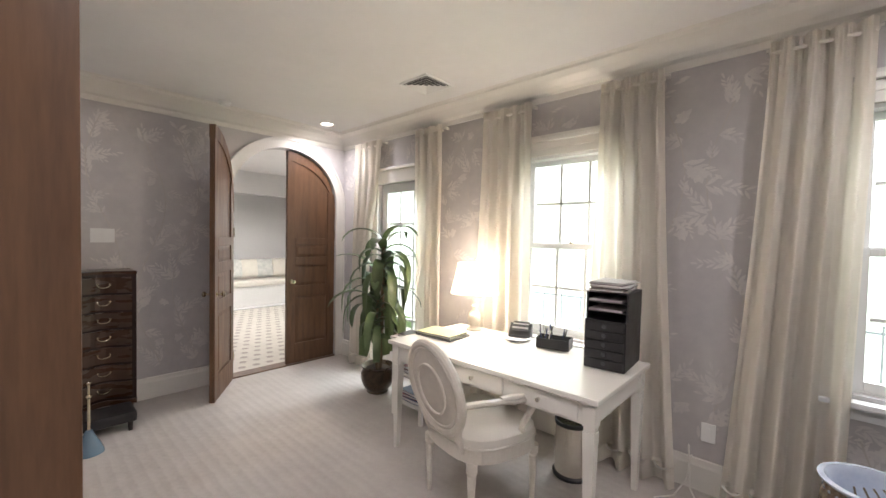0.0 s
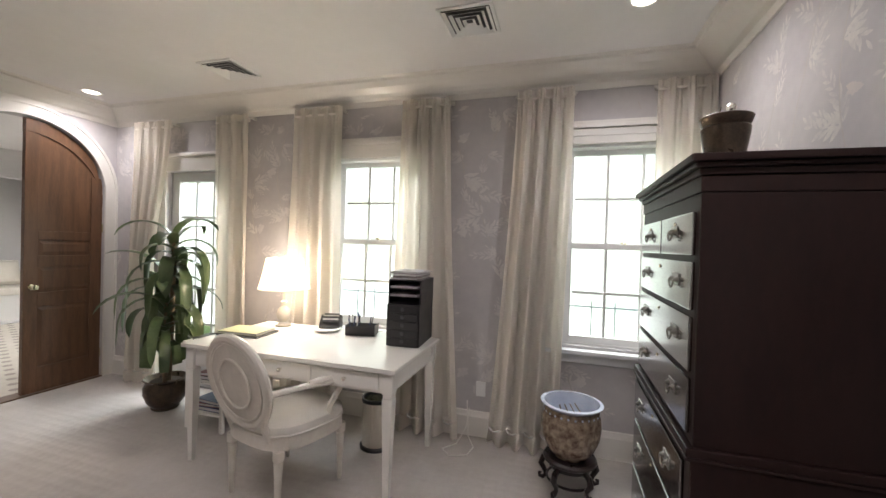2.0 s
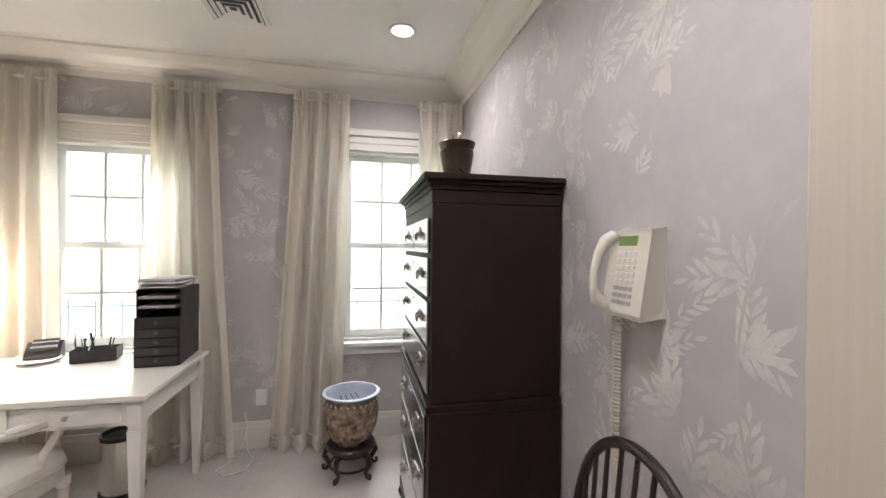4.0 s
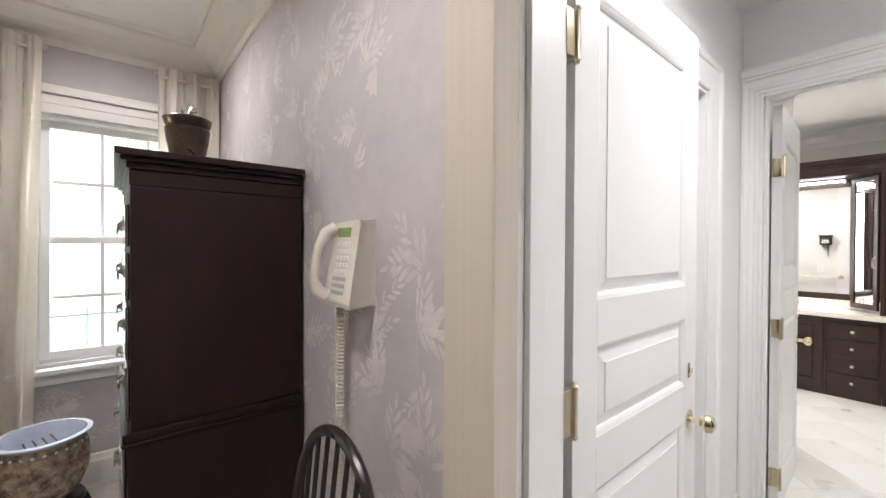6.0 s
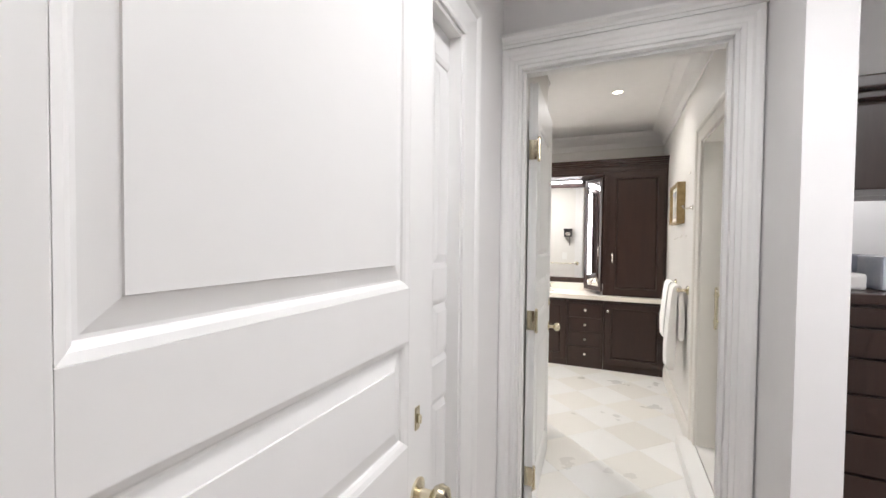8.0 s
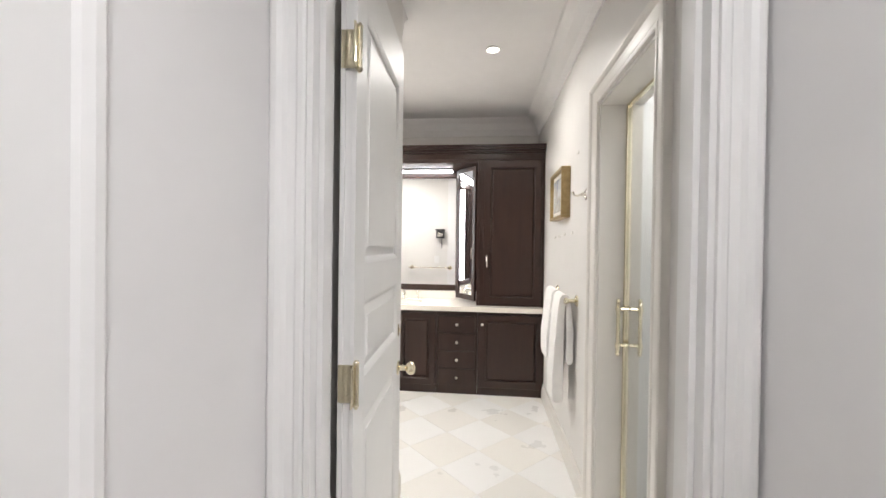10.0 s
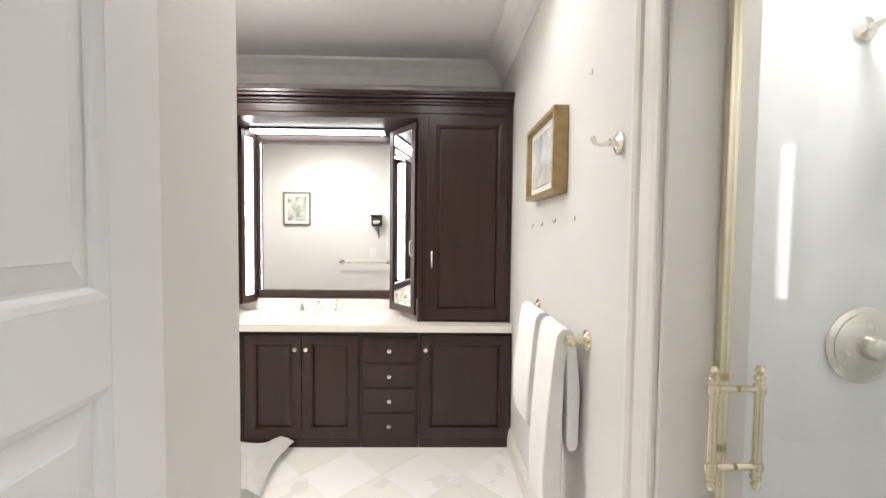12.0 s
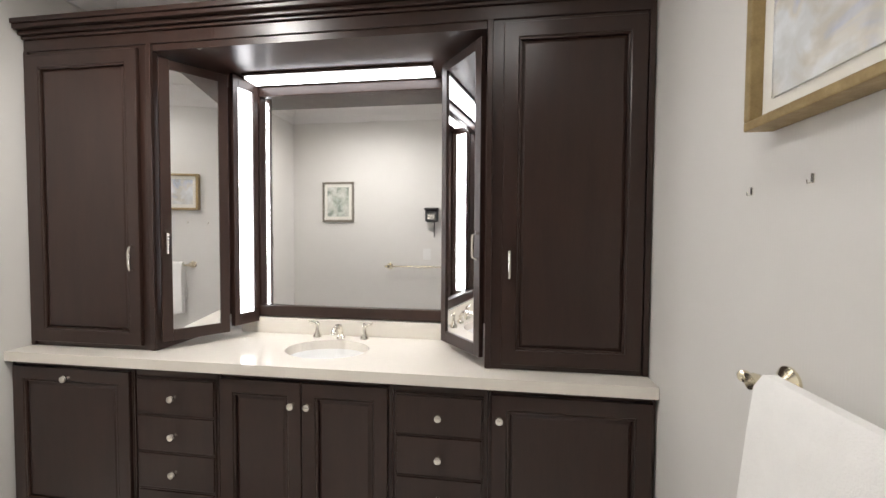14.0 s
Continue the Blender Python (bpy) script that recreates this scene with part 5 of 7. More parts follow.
def plant():
    p = thing("dracaena_plant", "leafy green corn plant in a bronze pot", "potted plant", (-2.60, 3.20, 0))
    OWN.add(p.name)
    part("pot", lathe(B(), [(0, 0.001), (0.10, 0.001), (0.108, 0.012), (0.10, 0.022), (0.14, 0.07), (0.165, 0.14), (0.165, 0.19), (0.145, 0.235), (0.15, 0.25), (0.165, 0.26), (0.16, 0.268), (0.14, 0.25), (0.12, 0.22), (0, 0.21)], (0, 0, 0), 36), BRONZE, p, "dark bronze bellied pot", smooth=True)
    part("soil", lathe(B(), [(0, 0.215), (0.125, 0.215), (0.12, 0.235), (0, 0.24)], (0, 0, 0), 20), SOIL, p)
    r = random.Random(21)
    tops = [((0.03, 0.02), 1.47, 0.022), ((-0.06, 0.03), 1.15, 0.02), ((0.05, -0.05), 0.92, 0.018)]
    for (x, y), h, rad in tops:
        part("stem", tube(B(), [(x * 0.6, y * 0.6, 0.236), (x, y, h * 0.55), (x * 1.2, y * 1.2, h)], [rad, rad * 0.9, rad * 0.75], 10), STEM, p, smooth=True)
    for (x, y), h, rad in tops:
        n = 22 if h > 1 else 18
        for k in range(n):
            a = k * 2.4 + r.uniform(-0.3, 0.3)
            f = k / n
            z0 = h - 0.34 * (1 - f)
            ln = r.uniform(0.46, 0.78) * (1 - 0.25 * f)
            rise = 0.30 + 1.05 * f ** 2.2
            droop = r.uniform(1.3, 2.5) * (1.35 - 0.95 * f)
            wd = r.uniform(0.024, 0.04)
            bm = B()
            rows, q, ang = [], Vector((x * 1.1, y * 1.1, z0)), rise
            side = Vector((-math.sin(a), math.cos(a), 0))
            N = 9
            for s in range(N + 1):
                u = s / N
                w = wd * (0.35 + 1.1 * math.sin(math.pi * min(u * 0.86 + 0.12, 1)) ** 0.8) * (1 if u < 0.97 else 0.12)
                nrm = Vector((-math.sin(ang) * math.cos(a), -math.sin(ang) * math.sin(a), math.cos(ang)))
                rows.append([bm.verts.new(q - side * w + nrm * 0.3 * w), bm.verts.new(q), bm.verts.new(q + side * w + nrm * 0.3 * w)])
                q = q + Vector((math.cos(ang) * math.cos(a), math.cos(ang) * math.sin(a), math.sin(ang))) * ln / N
                ang = max(ang - droop * 2.2 / N, -1.5)
                q.z = max(q.z, 0.42)
                if (q + p.location).y > YN - 0.15:
                    q.y = YN - 0.15 - p.location.y
            for u, v in zip(rows, rows[1:]):
                for e in (0, 1):
                    bm.faces.new((u[e], u[e + 1], v[e + 1], v[e]))
            part("leaf", bm, LEAF, p, smooth=True)


plant()


def serpentine_chest():
    c = thing("chest_of_drawers", "tall brown serpentine-front chest of drawers", "chest", (-3.75, 1.05, 0))
    y0, y1, xb = 0.62, 1.44, XW + 0.03

    def front(y):
        u = (y - y0) / (y1 - y0)
        return -3.60 + 0.042 * math.cos(u * 4 * math.pi)

    def slab(o, z0, z1, mat=WOOD_BROWN, a=y0, b=y1, back=None):
        pts = [(front(a + (b - a) * k / 24) + o, a + (b - a) * k / 24) for k in range(25)]
        pts += [(back if back else xb, b), (back if back else xb, a)]
        return prism(B(), pts, z1 - z0, at(0, 0, z0))

    # darker wood puts the shaded gaps between drawers into the case's colour
    part("case", slab(0, 0.16, 1.19), WOOD_DARK, c)
    part("top", slab(0.022, 1.1903, 1.215), WOOD_BROWN, c)
    part("plinth", slab(0.012, 0.12, 0.1597), WOOD_BROWN, c)
    for x, y in ((-3.64, y0 + 0.04), (-3.64, y1 - 0.04), (xb + 0.04, y0 + 0.04), (xb + 0.04, y1 - 0.04)):
        part("foot", tube(B(), [(x, y, 0.12), (x + 0.02, y, 0.08), (x + 0.005, y, 0.04), (x + 0.025, y, 0.006)], [0.03, 0.03, 0.02, 0.024], 8), WOOD_BROWN, c, smooth=True)
    for k in range(7):
        z = 0.185 + k * 0.1425
        pts = [(front(y0 + 0.03 + (y1 - y0 - 0.06) * j / 24) + 0.012, y0 + 0.03 + (y1 - y0 - 0.06) * j / 24) for j in range(25)]
        pts += [(x - 0.0117, y) for x, y in reversed(pts)]
        d = part("drawer", prism(B(), pts, 0.125, at(0, 0, z)), WOOD_BROWN, c)
        for y in (y0 + 0.2, y1 - 0.2):
            ring_pull(d, front(y) + 0.012, y, z + 0.07, (1, 0), BRASS, 0.08, False)


serpentine_chest()
case = thing("low_footstool", "low dark leather footstool by the chest", "footstool", (-3.42, 1.2, 0))
part("cushion", box(B(), -3.55, 1.0, 0.07, -3.28, 1.4, 0.15, 0.02), BLACKPLAST, case)
for x in (-3.52, -3.31):
    for y in (1.04, 1.36):
        part("leg", lathe(B(), [(0, 0.001), (0.014, 0.001), (0.018, 0.0697), (0, 0.0697)], (x, y, 0), 10), EBONY, case)
TEAL = material("blue_glass_glaze", (0.16, 0.24, 0.32), 0.15, scale=12)
bell = thing("door_stop_bell", "blue bell-shaped stand with a brass rod", "floor ornament", (-3.10, 1.10, 0))
OWN.add(bell.name)
part("bell", lathe(B(), [(0, 0.001), (0.085, 0.001), (0.08, 0.02), (0.06, 0.07), (0.035, 0.12), (0.02, 0.16), (0, 0.165)], (0, 0, 0), 24), TEAL, bell, smooth=True)
part("rod", lathe(B(), [(0, 0.165), (0.009, 0.165), (0.008, 0.38), (0.02, 0.395), (0.008, 0.41), (0.008, 0.48), (0.018, 0.49), (0, 0.51)], (0, 0, 0), 12), BRASS, bell, smooth=True)


def windsor():
    c = thing("windsor_chair", "black bow-back spindle chair against the papered wall", "chair", (1.22, 1.33, 0))
    OWN.add(c.name)
    pts = []
    for k in range(28):
        a = 2 * math.pi * k / 28
        r = 1 / (abs(math.cos(a)) ** 3 + abs(math.sin(a)) ** 3) ** (1 / 3)
        pts.append((0.2 * r * math.cos(a), 0.22 * r * math.sin(a)))
    part("seat", prism(B(), pts, 0.035, at(0, 0, 0.42)), EBONY, c)
    for s in (-1, 1):
        for q in (-1, 1):
            part("leg", tube(B(), [(q * 0.13, s * 0.14, 0.4197), (q * 0.17, s * 0.175, 0.2), (q * 0.195, s * 0.2, 0.002)], [0.014, 0.02, 0.011], 10), EBONY, c, smooth=True)

    def bow(f):
        y = -0.225 * math.cos(math.pi * f)
        h = 0.56 * math.sin(math.pi * f) ** 0.42
        return Vector((0.165 + 0.10 * h, y, 0.4553 + h))

    part("bow", tube(B(), [bow(k / 30) for k in range(31)], 0.0145, 10), EBONY, c, smooth=True)
    for k in range(1, 10):
        f = 0.5 + (k - 5) * 0.082
        b = bow(f)
        part("spindle", tube(B(), [(0.16, b.y * 0.8, 0.4553), b], [0.008, 0.0065], 8), EBONY, c, smooth=True)


windsor()


def wall_phone():
    p = thing("wall_telephone", "ivory push-button wall telephone with a coiled cord", "telephone", (XE, 1.59, 1.30))
    y0, y1, z0, z1 = 1.43, 1.60, 1.30, 1.555
    bm = prism(B(), [(XE - 0.001, z0 + 0.01), (XE - 0.001, z1), (XE - 0.05, z1 - 0.004), (XE - 0.085, z0 + 0.02), (XE - 0.08, z0)], y1 - y0, Matrix(((1, 0, 0, 0), (0, 0, 1, y0), (0, 1, 0, 0), (0, 0, 0, 1))))
    bmesh.ops.bevel(bm, geom=[e for e in bm.edges if e.calc_length() > 0.03], offset=0.005, segments=2, affect="EDGES")
    body = part("body", bm, PHONEPLAST, p)

    def face_x(z):
        return XE - 0.05 - 0.035 * (z1 - 0.004 - z) / (z1 - z0 - 0.024)

    part("display", box(B(), face_x(1.52) - 0.004, 1.475, 1.507, face_x(1.52) + 0.01, 1.55, 1.535), material("green_display", (0.20, 0.32, 0.10), 0.3, scale=20), body, "green liquid-crystal display")
    for r in range(8):
        for k in range(4):
            z = 1.485 - r * 0.02
            y = 1.54 - k * 0.021
            part("button", box(B(), face_x(z) - 0.004, y - 0.008, z - 0.006, face_x(z) + 0.004, y + 0.008, z + 0.006, 0.0015), MATBOARD if r < 5 else GREYBTN, body)
    bm = tube(B(), [(face_x(1.54) - 0.004, 1.578, 1.535), (face_x(1.52) - 0.03, 1.581, 1.52), (face_x(1.48) - 0.046, 1.583, 1.48), (face_x(1.43) - 0.05, 1.583, 1.43), (face_x(1.38) - 0.046, 1.583, 1.38), (face_x(1.35) - 0.03, 1.581, 1.345), (face_x(1.34) - 0.006, 1.578, 1.33)], [0.021, 0.019, 0.013, 0.012, 0.013, 0.02, 0.023], 12)
    part("handset", bm, PHONEPLAST, p, smooth=True)
    pts = []
    for k in range(520):
        z = 1.325 - k * 0.00115
        pts.append((XE - 0.035 + 0.011 * math.cos(k * 0.62), 1.59 + 0.011 * math.sin(k * 0.62), z))
    part("coiled_cord", tube(B(), pts, 0.003, 5), PHONEPLAST, p, smooth=True)


GREYBTN = material("grey_buttons", (0.45, 0.44, 0.44), 0.5, scale=30)
wall_phone()


def plate_on_wall(name, label, c, n, w, h, holes):
    p = thing(name, label, "switch plate", c)
    x, y, z = c
    bm = B()
    if n[0]:
        box(bm, min(x, x + n[0] * 0.007), y - w / 2, z - h / 2, max(x, x + n[0] * 0.007), y + w / 2, z + h / 2, 0.002)
    else:
        box(bm, x - w / 2, min(y, y + n[1] * 0.007), z - h / 2, x + w / 2, max(y, y + n[1] * 0.007), z + h / 2, 0.002)
    b = part("cover", bm, WHITE, p)
    for k in range(holes):
        o = (k - (holes - 1) / 2) * w / holes
        bm = B()
        if n[0]:
            box(bm, min(x + n[0] * 0.0072, x + n[0] * 0.014), y + o - 0.008, z - 0.016, max(x + n[0] * 0.0072, x + n[0] * 0.014), y + o + 0.008, z + 0.016, 0.002)
        else:
            box(bm, x + o - 0.012, min(y + n[1] * 0.0072, y + n[1] * 0.01), z - 0.03, x + o + 0.012, max(y + n[1] * 0.0072, y + n[1] * 0.01), z + 0.03, 0.002)
        part("rocker", bm, WHITE, p)


plate_on_wall("switch_plate", "white triple light switch on the papered wall", (XW, 1.27, 1.50), (1, 0, 0), 0.16, 0.12, 3)
plate_on_wall("socket_plate", "white wall socket above the skirting board", (0.085, YN, 0.37), (0, -1, 0), 0.075, 0.115, 1)
cord = thing("lamp_cord", "cream electric cord looped on the carpet", "cord", (-0.05, 3.4, 0))
part("cable", tube(B(), [(0.02, 3.55, 0.25), (0.0, 3.53, 0.1), (-0.05, 3.46, 0.008), (-0.13, 3.36, 0.006), (-0.06, 3.28, 0.006), (0.06, 3.33, 0.006), (0.08, 3.45, 0.006), (0.02, 3.53, 0.05), (0.0, 3.56, 0.3)], 0.005, 6), TRIM, cord, smooth=True)


def downlight(x, y, z, s=1.0):
    d = thing("ceiling_downlight", "round recessed ceiling lamp, some of the set added, switched on", "ceiling lamp", (x, y, z), group="recessed ceiling lamps")
    OWN.add(d.name)
    part("trim_ring", lathe(B(), [(r_ * s, z_) for r_, z_ in ((0.062, -0.0005), (0.085, -0.0005), (0.083, -0.008), (0.066, -0.006), (0.062, -0.0005))], (0, 0, 0), 28), WHITE, d, smooth=True)
    part("lens", lathe(B(), [(0, -0.002), (0.0615 * s, -0.002), (0.0615 * s, -0.004), (0, -0.004)], (0, 0, 0), 28), LAMPGLOW, d, shadow=False)


# fixtures also mark the added lamps of office, bath and passage
for x, y in OFFICE_LAMPS:
    downlight(x, y, CEIL)
for x, y in BATH_LAMPS:
    downlight(x, y, 2.75, 0.62)
for x, y in ADDED_HALL_LAMPS:
    downlight(x, y, 2.75)


def vent(x, y):
    v = thing("ceiling_vent", "square white ceiling vent with nested square blades", "ceiling vent", (x, y, CEIL), group="ceiling vents")
    OWN.add(v.name)
    s = 0.16
    # dark sheet stands in for the shaded duct behind the blades
    part("duct_shade", box(B(), -s + 0.012, -s + 0.012, -0.004, s - 0.012, s - 0.012, -0.001), GREYPLAST, v)
    bm = B()
    for a, b, c, d in ((-s, -s, s, -s + 0.02), (-s, s - 0.02, s, s), (-s, -s + 0.0203, -s + 0.02, s - 0.0203), (s - 0.02, -s + 0.0203, s, s - 0.0203)):
        box(bm, a, b, -0.012, c, d, -0.0005, 0.002)
    part("frame", bm, WHITE, v)
    for k in range(4):
        a = s - 0.024 - k * 0.033
        bm = B()
        rows = [[bm.verts.new((sx * q, sy * q, z)) for sx, sy in ((-1, -1), (1, -1), (1, 1), (-1, 1))] for q, z in ((a, -0.016), (a - 0.018, -0.005), (a - 0.019, -0.0065), (a - 0.001, -0.0175))]
        for p, q in zip(rows, rows[1:] + rows[:1]):
            for e in range(4):
                bm.faces.new((p[e], p[(e + 1) % 4], q[(e + 1) % 4], q[e]))
        part("blade", bm, WHITE, v)


vent(-1.86, 3.08)
vent(0.10, 2.88)
smoke = thing("smoke_detector", "small round white smoke detector on the ceiling", "smoke detector", (-3.66, 2.14, CEIL))
OWN.add(smoke.name)
part("base", lathe(B(), [(0, -0.001), (0.055, -0.001), (0.055, -0.014), (0, -0.014)], (0, 0, 0), 24), WHITE, smoke, smooth=True)
part("cover", lathe(B(), [(0, -0.0143), (0.048, -0.0143), (0.04, -0.035), (0.02, -0.04), (0, -0.04)], (0, 0, 0), 24), WHITE, smoke, smooth=True)

# bedroom window seat
seat = thing("window_seat", "white built-in window seat with a pale cushion", "bench", (-8.4, 4.4, 0))
part("bench_box", box(B(), -8.84, 3.21, 0.001, -8.02, 5.19, 0.44, 0.01), WHITE, seat)
part("cushion", box(B(), -8.83, 3.23, 0.4403, -7.98, 5.17, 0.56, 0.03), FABRIC, seat)
PILLOWS = [material("grey_check_pillow", (0.48, 0.50, 0.47), 0.85, second=(0.70, 0.69, 0.64), scale=12, mix=1.0, bump=0.2), material("cream_pillow", (0.74, 0.70, 0.62), 0.85, scale=10, mix=0.4, bump=0.2)]
for k, y in enumerate((3.85, 4.18, 4.5, 4.85)):
    p = thing("pillow", "soft square pillow leaning on the window seat", "pillow", (-8.45, y, 0.562), 0, "window seat pillows")
    bm = B()
    g = []
    for i in range(11):
        g.append([])
        for j in range(11):
            u, v = i / 5 - 1, j / 5 - 1
            th = 0.09 * (max(0, (1 - u ** 4) * (1 - v ** 4))) ** 0.5
            g[-1].append((u, v, th))
    m = at(-8.42, y, 0.565) @ Matrix.Rotation(radians(-14), 4, "Y")
    for s in (-1, 1):
        vs = [[bm.verts.new(m @ Vector((s * t + 0.09, u * 0.21, 0.21 + v * 0.21))) for u, v, t in row] for row in g]
        for i in range(10):
            for j in range(10):
                bm.faces.new((vs[i][j], vs[i + 1][j], vs[i + 1][j + 1], vs[i][j + 1]))
    bmesh.ops.remove_doubles(bm, verts=bm.verts[:], dist=0.0005)
    part("pillow_cover", bm, PILLOWS[k % 2], p, smooth=True)

# ---- passage, dressing room and closet ----


def knob_profile(s=1.0):
    return [(0, 0), (0.03 * s, 0), (0.03 * s, 0.005 * s), (0.011 * s, 0.01 * s), (0.011 * s, 0.035 * s), (0.022 * s, 0.042 * s), (0.029 * s, 0.055 * s), (0.025 * s, 0.07 * s), (0.012 * s, 0.077 * s), (0, 0.078 * s)]


PANELS = [(0.17, 0.90), (1.025, 1.245), (1.355, 2.075)]


def panel_leaf(name, label, loc, rz, w, h, knob=True, knob_z=0.905, hinges=(0.22, 1.08, 1.92), group="white panelled doors"):
    """A white moulded door in its own frame: x from the hinge edge, y its thickness."""
    d = thing(name, label, "door", loc, rz, group, "structure")
    OWN.add(d.name)
    t, m = 0.044, 0.102
    part("door_core", box(B(), 0.004, -t * 0.19, 0.012, w - 0.004, t * 0.19, h - 0.004), WHITE, d)
    for s in (-1, 1):
        y0, y1 = sorted((s * (t * 0.19 + 0.0002), s * t / 2))
        for xa, xb in ((0, m), (w - m, w)):
            part("stile", box(B(), xa, y0, 0.01, xb, y1, h, 0.0015), WHITE, d)
        zs = [0.01] + [z for p in PANELS for z in p] + [h]
        for a, b in zip(zs[::2], zs[1::2]):
            part("rail", box(B(), m + 0.0001, y0, a, w - m - 0.0001, y1, b, 0.0008), WHITE, d)
        for a, b in PANELS:
            bm = sunk_panel(B(), m + 0.0003, w - m - 0.0003, a + 0.0003, b - 0.0003, s * (t / 2 - 0.0005), s * (t * 0.19 + 0.0006))
            part("panel", bm, WHITE, d)
    if knob:
        for s in (-1, 1):
            bm = lathe(B(), knob_profile(), (w - 0.06, s * t / 2, knob_z), 20, Matrix.Rotation(radians(-90 * s), 4, "X"))
            part("door_knob", bm, BRASS, d, "polished brass knob", smooth=True)
        bm = box(B(), w + 0.0003, -0.012, knob_z - 0.025, w + 0.003, 0.012, knob_z + 0.035)
        part("latch_plate", bm, BRASS, d)
        bm = B()
        box(bm, w - 0.075, -t / 2 - 0.004, knob_z + 0.14, w - 0.055, -t / 2 - 0.0003, knob_z + 0.19, 0.002)
        box(bm, w - 0.068, -t / 2 - 0.012, knob_z + 0.155, w - 0.062, -t / 2 - 0.0043, knob_z + 0.173, 0.001)
        part("thumb_turn", bm, BRASS, d)
    for z in hinges:
        bm = B()
        box(bm, -0.003, -t / 2 + 0.002, z - 0.05, -0.0004, t / 2 - 0.002, z + 0.05, 0.001)
        tube(bm, [(-0.006, -t / 2 - 0.008, z - 0.052), (-0.006, -t / 2 - 0.008, z + 0.052)], 0.0075, 10)
        box(bm, -0.045, -t / 2 - 0.0075, z - 0.05, -0.010, -t / 2 - 0.004, z + 0.05)
        lathe(bm, [(0, 0), (0.0075, 0), (0.009, 0.004), (0.004, 0.012), (0, 0.013)], (-0.006, -t / 2 - 0.008, z + 0.052), 10)
        lathe(bm, [(0, 0), (0.0075, 0), (0.009, -0.004), (0.004, -0.012), (0, -0.013)], (-0.006, -t / 2 - 0.008, z - 0.052), 10)
        for k in (-0.03, 0.0, 0.03):
            lathe(bm, [(0, 0), (0.004, 0), (0.003, 0.001), (0, 0.001)], (-0.003, 0.003 * (-1) ** int(k * 100), z + k), 8, Matrix.Rotation(radians(-90), 4, "Y"))
        part("hinge", bm, BRASS, d, "brass butt hinge", smooth=True)
    return d


panel_leaf("door_office", "white panelled door standing open along the passage", (1.80, 0.932, 0), 0, 0.765, 2.20, hinges=(0.24, 1.12, 1.945))
panel_leaf("door_bath", "white panelled bathroom door standing open", (3.80, 0.915, 0), 2.6, 0.73, 2.26, knob_z=0.875, hinges=(0.22, 1.04, 1.92))


def pocket_door():
    d = thing("door_closet", "white panelled sliding closet door, half closed", "door", (2.82, 1.10, 0), 0, "white panelled doors", "structure")
    x0, x1, t, h = 2.83, 3.0745, 0.036, 2.174
    y = 1.10
    part("door_core", box(B(), x0, y - 0.008, 0.012, x1, y + 0.008, h), WHITE, d)
    for s in (-1, 1):
        y0, y1 = sorted((y + s * 0.0083, y + s * t / 2))
        bm = B()
        box(bm, x0, y0, 0.012, x0 + 0.12, y1, h, 0.002)
        zs = [0.012] + [z for p in PANELS for z in p] + [h]
        for a, b in zip(zs[::2], zs[1::2]):
            box(bm, x0 + 0.1203, y0, a, x1, y1, b, 0.002)
        part("door_frame", bm, WHITE, d)
        for a, b in PANELS:
            part("panel", sunk_panel(B(), x0 + 0.1203, x1 + 0.08, a + 0.0003, b - 0.0003, y + s * (t / 2 - 0.0005), y + s * 0.009, 0.045), WHITE, d)
    bm = B()
    box(bm, x0 + 0.05, y - t / 2 - 0.003, 0.875, x0 + 0.09, y - t / 2 - 0.0003, 1.0, 0.001)
    p = part("flush_pull", bm, BRASS, d, "brass recessed pull")
    # dark slab on the plate paints in the shaded hollow of the pull
    bm = box(B(), x0 + 0.06, y - t / 2 - 0.0042, 0.89, x0 + 0.08, y - t / 2 - 0.0032, 0.985)
    part("recess_shade", bm, IRON, p)
    part("edge_pull", box(B(), x0 - 0.002, y - 0.01, 0.9, x0 - 0.0003, y + 0.01, 0.97), IRON, d)


pocket_door()

rail = thing("closet_rail", "chromed hanging rail across the closet", "clothes rail", (2.8, 1.6, 1.78))
part("rod", tube(B(), [(2.051, 1.6, 1.755), (3.619, 1.6, 1.755)], 0.014, 12), NICKEL, rail, smooth=True)
part("shelf_board", box(B(), 2.055, 1.32, 1.815, 3.615, 1.995, 1.835), WHITE, rail)
r = random.Random(31)
for k in range(15):
    x = 2.30 + k * 0.07
    g = thing("hanging_garment", "dark garment hanging on the closet rail", "clothing", (x, 1.6, 0.9), 0, "clothes in the closet")
    bm = B()
    lo = r.uniform(0.65, 1.0)
    rows = []
    for f, z in ((0.06, 1.70), (0.19, 1.67), (0.22, 1.57), (0.21, 1.3), (0.22, lo)):
        rows.append([])
        for q in range(13):
            a = 2 * math.pi * q / 12
            rows[-1].append(bm.verts.new((x + (0.03 + 0.008 * math.sin(5 * a + k)) * math.cos(a), 1.6 + f * math.sin(a), z)))
    for p_, q_ in zip(rows, rows[1:]):
        for q in range(12):
            bm.faces.new((p_[q], p_[q + 1], q_[q + 1], q_[q]))
    part("cloth", bm, DARKCLOTH, g, smooth=True)
    bm = tube(B(), [(x, 1.6, 1.70), (x, 1.6, 1.735), (x, 1.618, 1.76), (x, 1.60, 1.776), (x, 1.584, 1.76)], 0.002, 5)
    part("hanger", bm, NICKEL, g)
